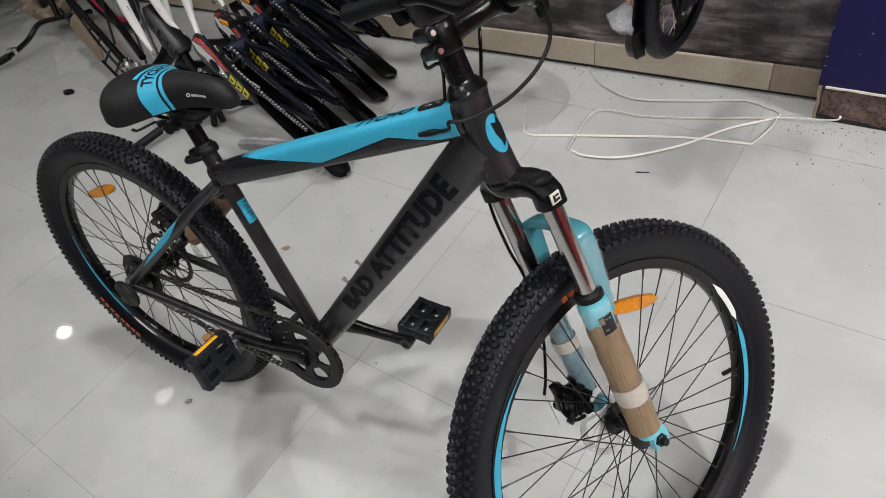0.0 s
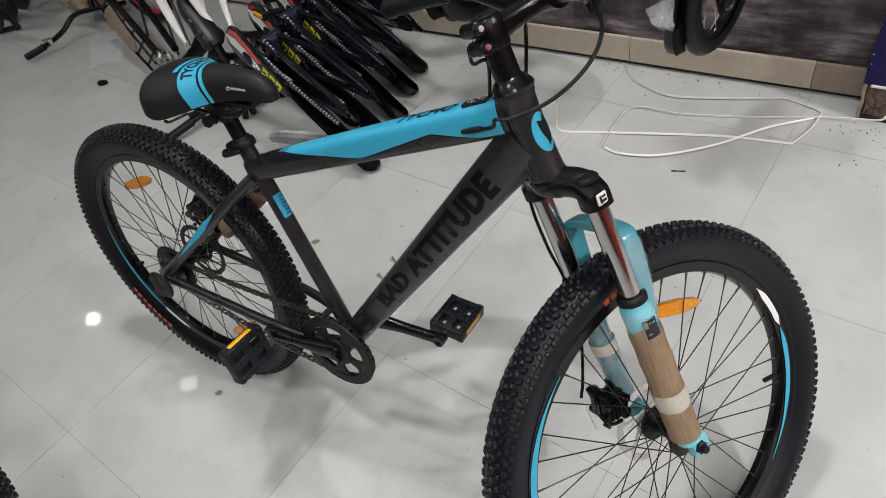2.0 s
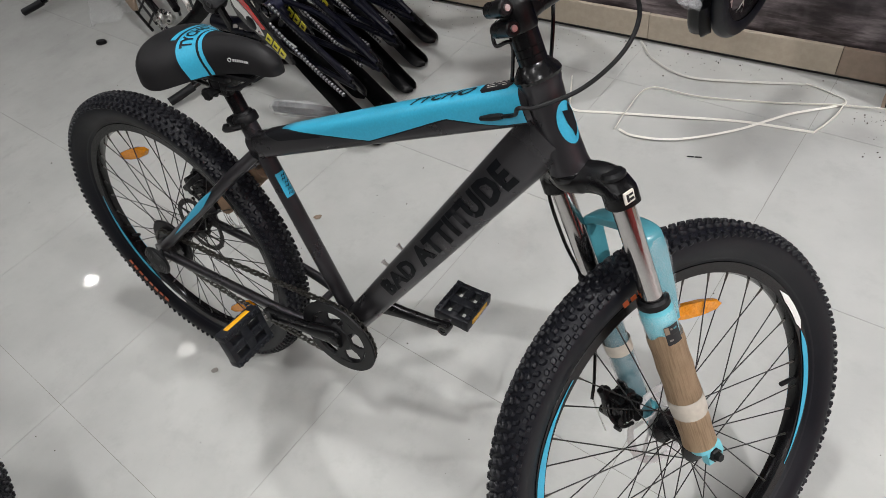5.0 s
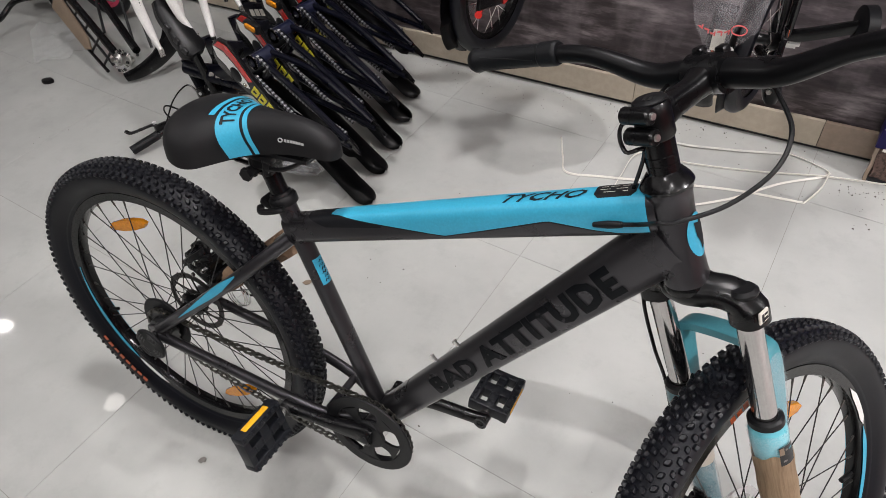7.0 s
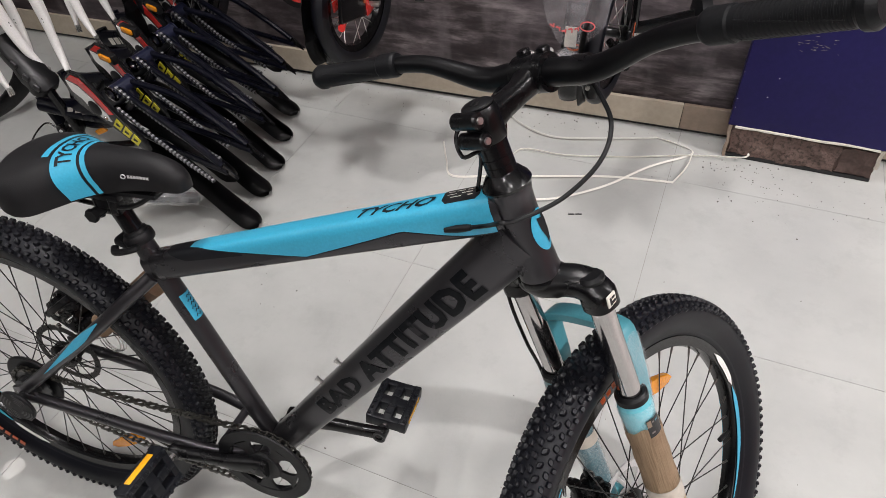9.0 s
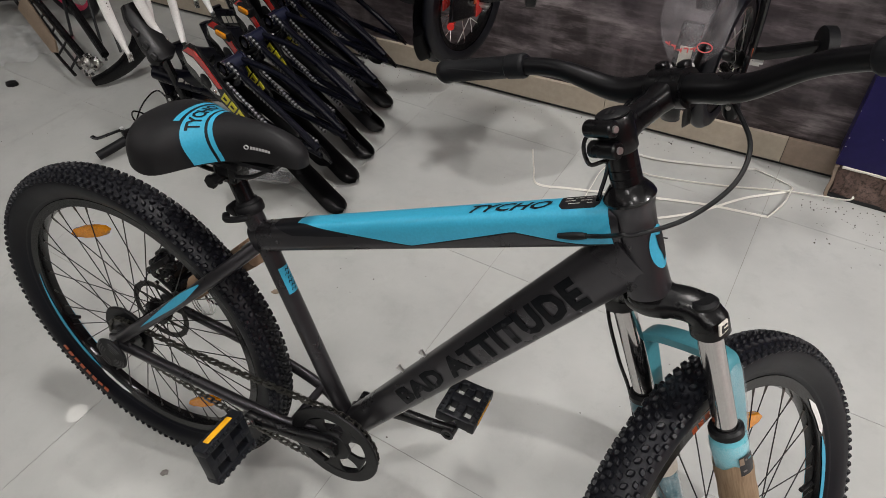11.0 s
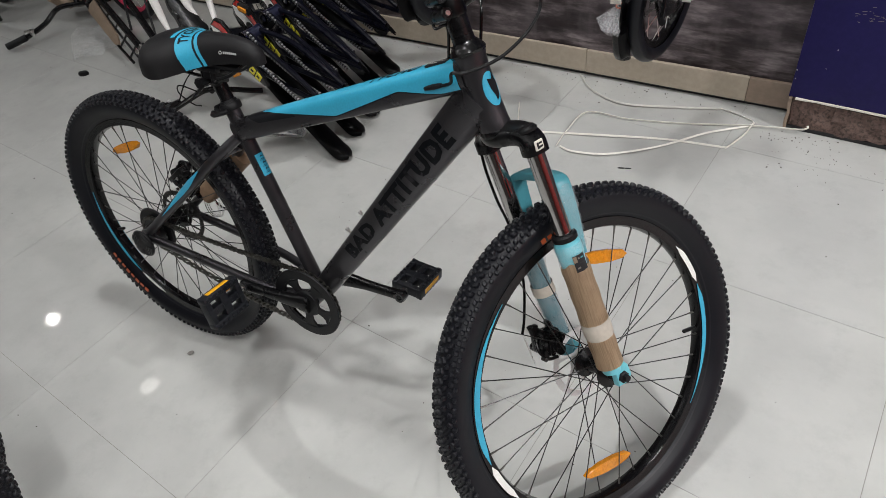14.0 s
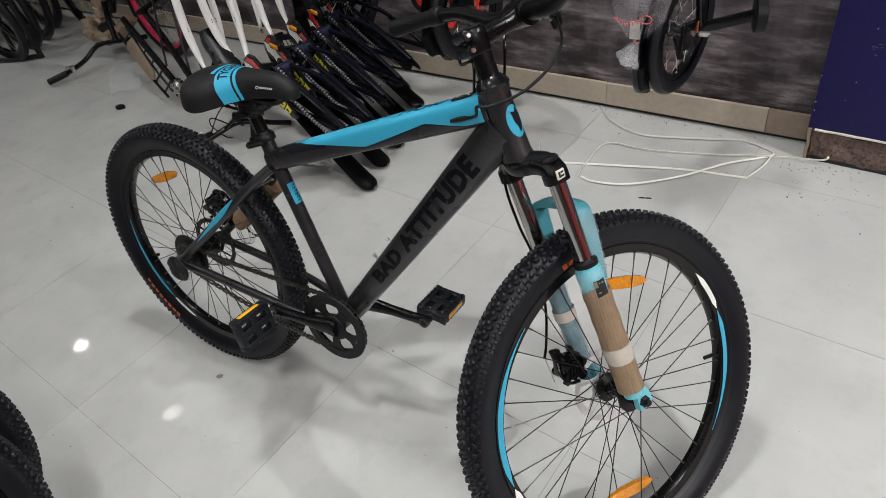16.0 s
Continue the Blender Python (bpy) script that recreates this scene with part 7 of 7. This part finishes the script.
def build_low_bar_bike():
    """A folded dark bicycle lying low, its handlebar turned out over the floor."""
    b = thing("lying_bicycle", "black bicycle lying on its side with handlebar out", "bicycle", Matrix.Identity(4))
    pipe("handlebar", [(-2.38, 1.00, 0.035), (-2.32, 1.075, 0.055), (-2.24, 1.16, 0.10), (-2.20, 1.24, 0.15), (-2.10, 1.30, 0.16), (-1.98, 1.33, 0.17), (-1.90, 1.36, 0.18)], 0.0125, "black", b, "black handlebar", 5)
    pipe("grip", [(-2.395, 0.985, 0.032), (-2.36, 1.025, 0.042), (-2.325, 1.07, 0.054)], 0.0175, "grip", b, "black grip", 3, 14)
    lv = bmesh.new()
    sweep(lv, smoothed([(-2.31, 1.11, 0.07), (-2.37, 1.14, 0.055), (-2.44, 1.13, 0.04)], 5), 0.006, seg=8)
    box(0.04, 0.03, 0.03, Matrix.Translation((-2.30, 1.10, 0.07)), 0.005, lv)
    part("brake_lever", lv, "steel", b, "silver brake lever")
    pipe("stem", [(-2.10, 1.30, 0.16), (-2.14, 1.34, 0.27), (-2.14, 1.36, 0.36)], 0.015, "black", b)
    pipe("frame_tube", [(-2.02, 1.35, 0.27), (-1.70, 1.215, 0.19), (-1.36, 1.070, 0.105)], 0.0165, "black", b, "black frame tube")
    pipe("frame_tube", [(-1.92, 1.42, 0.30), (-1.62, 1.28, 0.215), (-1.32, 1.13, 0.120)], 0.0165, "black", b, "black frame tube")
    pipe("frame_tube", [(-2.10, 1.36, 0.30), (-2.06, 1.40, 0.42), (-1.98, 1.46, 0.62)], 0.018, "black", b, "black frame tube")
    pipe("frame_tube", [(-1.94, 1.40, 0.29), (-1.78, 1.44, 0.36), (-1.60, 1.50, 0.46)], 0.014, "black", b, "black frame tube")
    pipe("rack_wire", [(-2.04, 1.30, 0.21), (-1.83, 1.205, 0.155), (-1.60, 1.105, 0.098), (-1.42, 1.034, 0.058)], 0.007, "black", b)
    pipe("rack_wire", [(-2.00, 1.33, 0.24), (-1.80, 1.235, 0.175), (-1.58, 1.135, 0.118), (-1.40, 1.056, 0.080)], 0.006, "dark", b)
    for k in range(6):
        t = k / 5
        pipe("rack_wire", [(-1.96 + 0.50 * t, 1.265 - 0.215 * t, 0.190 - 0.125 * t), (-1.92 + 0.49 * t, 1.315 - 0.215 * t, 0.245 - 0.125 * t)], 0.005, "dark", b)
    for x0, y0, z0, x1, y1, z1 in ((-1.70, 1.46, 0.42, -1.46, 1.22, 0.02), (-1.62, 1.44, 0.40, -1.40, 1.26, 0.05), (-1.80, 1.42, 0.36, -1.52, 1.16, 0.15)):
        pipe("brace", [(x0, y0, z0), (x1, y1, z1)], 0.006, "dark", b, "thin black rod")
    part("chain_cover", prism([(-0.19, -0.030), (0.16, -0.022), (0.19, 0.0), (0.14, 0.026), (-0.18, 0.040), (-0.20, 0.0)], 0.010, Matrix.Translation((-1.72, 1.165, 0.150)) @ Matrix.Rotation(radians(-24), 4, "Z") @ Matrix.Rotation(radians(14), 4, "Y") @ Matrix.Rotation(radians(50), 4, "X"), bevel=0.002), "tan", b, "brown wrapped chain cover")
    hb = part("hub", lathe([(0, -0.05), (0.010, -0.05), (0.012, -0.03), (0.030, -0.022), (0.030, -0.016), (0.018, -0.010), (0.018, 0.012), (0.026, 0.018), (0.026, 0.024), (0.010, 0.03), (0.010, 0.05), (0, 0.05)], 16, Matrix.Translation((-1.345, 1.070, 0.105)) @ Matrix.Rotation(1.1, 4, "X")), "steel", b, "bright hub with chain")
    for k in range(14):
        a = 2 * math.pi * k / 14
        part("hub_link", box(0.012, 0.008, 0.009, Matrix.Translation((-1.345 + 0.038 * math.cos(a), 1.060 + 0.020 * math.sin(a), 0.105 + 0.034 * math.sin(a))) @ Matrix.Rotation(-a, 4, "Y"), 0.001, seg=1), "steel" if k % 2 else "dark", hb)
    part("mudguard", tube(smoothed([(-1.355, 1.055, 0.030), (-1.31, 1.095, 0.042), (-1.25, 1.15, 0.078), (-1.205, 1.205, 0.130), (-1.185, 1.235, 0.175)], 5), [0.012] * 21, seg=12, ry=[0.020 + 0.0012 * k for k in range(21)]), "black", b, "black mudguard")
    bm = tube(smoothed([(-2.53, 1.44, 0.18), (-2.46, 1.39, 0.135), (-2.32, 1.385, 0.125), (-2.20, 1.41, 0.16), (-2.12, 1.46, 0.23)], 9), 0.038, seg=18)
    sweep(bm, smoothed([(-2.34, 1.41, 0.22), (-2.30, 1.43, 0.33), (-2.20, 1.46, 0.46), (-2.16, 1.48, 0.56)], 6), 0.036, seg=18)
    for v in bm.verts:
        v.co += noise.noise_vector(v.co * 30) * 0.020 + noise.noise_vector(v.co * 75) * 0.007
    part("paper_wrapping", bm, "tan", b, "crumpled brown paper wrapping on the tubes")


build_low_bar_bike()


def build_film_sheet():
    bm = bmesh.new()
    n = 16
    grid = []
    for i in range(n + 1):
        row = []
        for j in range(n + 1):
            u, v = i / n - 0.5, j / n - 0.5
            row.append(bm.verts.new((u * 0.42, v * 0.26, 0.012 + 0.05 * max(0, noise.noise(V((u * 5, v * 5, 2)))) + 0.02 * abs(noise.noise(V((u * 14, v * 14, 5)))))))
        grid.append(row)
    for a, b in zip(grid, grid[1:]):
        for j in range(n):
            bm.faces.new((a[j], b[j], b[j + 1], a[j + 1]))
    o = part("plastic_sheet", bm, "film", None, "crumpled clear plastic sheet on the floor", Matrix.Translation((-1.95, 1.22, 0.0)) @ Matrix.Rotation(radians(-35), 4, "Z"))
    tagged(o, category="plastic sheet")


build_film_sheet()


def build_stand():
    s = thing("display_stand", "black tubular bicycle display stand", "stand", Matrix.Translation((-2.9, 1.25, 0)))
    pipe("post", [(0.0, 0, 0), (-0.03, 0.02, 0.5), (-0.05, 0.03, 0.9)], 0.018, "dark", s, "black post")
    pipe("foot", [(0.0, 0.0, 0.015), (-0.14, -0.10, 0.015), (-0.36, -0.14, 0.015), (-0.6, -0.10, 0.015)], 0.014, "dark", s, "black curved foot")
    pipe("post", [(-0.35, 0.02, 0), (-0.40, 0.05, 0.5)], 0.016, "dark", s, "black post")
    pipe("brace", [(-0.02, 0.02, 0.35), (-0.38, 0.04, 0.30)], 0.012, "dark", s)


build_stand()


# ---- the bicycle parked beside the path, of which one wheel shows ----
def build_near_bike():
    m = Matrix.Translation((-1.055, -0.925, 0.345)) @ Matrix.Rotation(LEAN, 4, "X")
    b = thing("parked_mountain_bicycle", "dark mountain bicycle with knobbly tyres parked alongside", "bicycle", m, "mountain bicycles alongside")
    wheel("front_wheel", b, FORK @ Matrix.Translation(AXLE), "black spoked wheel with knobbly tyre", 0.0, (64,), (), 8.0)
    for y in (-0.0715, 0.0715):
        part("fork_leg", tube([(0.012, y, -0.03), (0.018, y, -0.30), (0.021, y, -0.493)], [0.015, 0.019, 0.016], seg=14), "black", b, "black fork leg", FORK)
    part("fork_crown", tube(smoothed([(0.012, -0.07, -0.03), (0, 0, -0.012), (0.012, 0.07, -0.03)], 5), 0.019, seg=12), "black", b, "", FORK)
    for a, c, r in (((0.9, 0, 0.48), (0.49, 0, -0.04), 0.026), ((0.87, 0, 0.52), (0.34, 0, 0.32), 0.021), ((0.49, 0, -0.045), (0.33, 0, 0.38), 0.016), ((0.922, 0, 0.43), (0.875, 0, 0.56), 0.024)):
        part("frame_tube", tube([a, c], r, seg=16), "frame", b)
    wheel("rear_wheel", b, Matrix.Identity(4), "black spoked wheel with knobbly tyre", 0.0, (), (), 8.0)
    for y in (-0.066, 0.066):
        part("stay", tube([(0.34, y * 0.3, 0.30), (0.0, y, 0.0)], 0.011, seg=12), "frame", b)
        part("stay", tube([(0.48, y * 0.4, -0.045), (0.0, y, 0.0)], 0.011, seg=12), "frame", b)
    return b


near = build_near_bike()
copy_thing(near, Matrix.Translation((-1.235, -0.855, 0.345)) @ Matrix.Rotation(LEAN, 4, "X"))


# ---- small things on the floor ----
def strap_line(name, pts, label="white plastic packing strap curled on the floor", mat="strap"):
    p = [q + V((0, 0, 0.0052)) for q in smoothed(pts, 8)]
    bm = tube(p, 0.0012, seg=8, ry=0.0035, up=(0.15, 0.85, 0.5), power=4.0)
    return tagged(part(name, bm, mat, None, label), category="strap", group="packing straps")


strap_line("packing_strap", [(0.430, 1.330, 0.0), (0.470, 1.230, 0.001), (0.508, 1.160, 0.0), (0.62, 1.180, 0.0), (0.80, 1.215, 0.004), (1.00, 1.262, 0.0), (1.15, 1.274, 0.0), (1.190, 1.277, 0.0), (1.200, 1.285, 0.0), (1.235, 1.360, 0.006), (1.250, 1.437, 0.004)])
strap_line("packing_strap", [(0.667, 1.108, 0.0), (0.672, 1.20, 0.006), (0.698, 1.338, 0.004), (0.85, 1.340, 0.003), (1.05, 1.375, 0.002), (1.22, 1.416, 0.004), (1.325, 1.426, 0.010), (1.395, 1.424, 0.018), (1.414, 1.428, 0.026), (1.411, 1.430, 0.031)])
strap_line("packing_strap", [(0.680, 1.112, 0.0), (0.734, 1.094, 0.003), (0.85, 1.115, 0.005), (0.994, 1.207, 0.006), (1.12, 1.335, 0.004), (1.249, 1.437, 0.0), (1.20, 1.48, 0.0), (1.132, 1.504, 0.0)])
strap_line("packing_strap", [(0.575, 1.60, 0.0), (0.651, 1.503, 0.001), (0.784, 1.435, 0.002), (0.95, 1.455, 0.003), (1.132, 1.502, 0.0)], "faint translucent packing strap curled on the floor", "clearstrap")


def build_specks():
    c = part("bottle_cap", lathe([(0.0, 0.0), (0.020, 0.0), (0.021, 0.008), (0.018, 0.016), (0.0, 0.018)], 14, Matrix.Diagonal((1.25, 0.8, 1, 1))), "plastic", None, "small black plastic cap on the floor", Matrix.Translation((-1.713, 0.938, 0)) @ Matrix.Rotation(0.5, 4, "Z"))
    tagged(c, category="cap")
    for name, x, y, lab, cat, mat, out in (
            ("paper_scrap", 0.084, -0.115, "small torn grey paper scrap on the floor", "scrap", "plaster", [(-0.010, 0.0), (-0.004, 0.007), (0.004, 0.008), (0.009, 0.003), (0.007, -0.006), (0.001, -0.003), (-0.003, -0.007)]),
            ("dry_leaf", -0.005, 0.430, "small curled brown leaf on the floor", "leaf", "tan", [(-0.014, 0.002), (-0.004, 0.010), (0.008, 0.008), (0.014, 0.0), (0.006, -0.007), (-0.006, -0.006)])):
        bm = prism(out, 0.0014, Matrix.Translation((0, 0, 0.003)))
        for v in bm.verts:
            v.co.z += 18 * (v.co.x ** 2 + 0.6 * v.co.y ** 2)
        o = part(name, bm, mat, None, lab, Matrix.Translation((x, y, 0)) @ Matrix.Rotation(0.7, 4, "Z"))
        tagged(o, category=cat)
    b = bmesh.new()
    for x, y in ((0.914, 1.063), (0.935, 1.068)):
        sweep(b, [(x - 0.010, y, 0.002), (x + 0.008, y + 0.003, 0.003)], 0.0022, seg=5)
    o = part("twig", b, "plastic", None, "two dark slivers on the floor")
    tagged(o, category="debris")
    rng = random.Random(7)
    bm = bmesh.new()
    for i in range(340):
        if 110 <= i < 150:
            x, y = rng.gauss(1.40, 0.13), 1.42 - abs(rng.gauss(0.0, 0.07))
        elif i < 75 or 150 <= i < 260:
            x = rng.uniform(-0.6, 1.9)
            y = wall_y(x) - abs(rng.gauss(0.0, 0.09)) - 0.02
            if x > 1.3:
                y -= 0.2
        else:
            x, y = rng.uniform(-2.2, 1.6), rng.uniform(-0.8, 1.3)
        r = rng.uniform(0.0006, 0.0014) if i % 9 else rng.uniform(0.0014, 0.0022)
        box(r * 2, r * rng.uniform(0.8, 2.4), r * 0.7, Matrix.Translation((x, y, r * 0.3)) @ Matrix.Rotation(rng.uniform(0, 3), 4, "Z"), 0, bm)
    for i in range(46):
        if i < 24:
            x, y = 1.34 + abs(rng.gauss(0.0, 0.13)) - 0.06, 1.430 - abs(rng.gauss(0.0, 0.050))
        else:
            x = rng.uniform(0.3, 1.3)
            y = wall_y(x) - 0.020 - abs(rng.gauss(0.0, 0.022))
        r = rng.uniform(0.0010, 0.0032)
        q = [(r * rng.uniform(0.6, 1.3) * math.cos(k), r * rng.uniform(0.5, 1.1) * math.sin(k)) for k in (0.3, 1.4, 2.6, 3.7, 5.1)]
        prism(q, r * 0.6, Matrix.Translation((x, y, r * 0.3)) @ Matrix.Rotation(rng.uniform(0, 3), 4, "Z"), bm)
    part("floor_grit", bm, "crumb", None, "dark grit and dust specks scattered on the floor", kind="stuff")


build_specks()
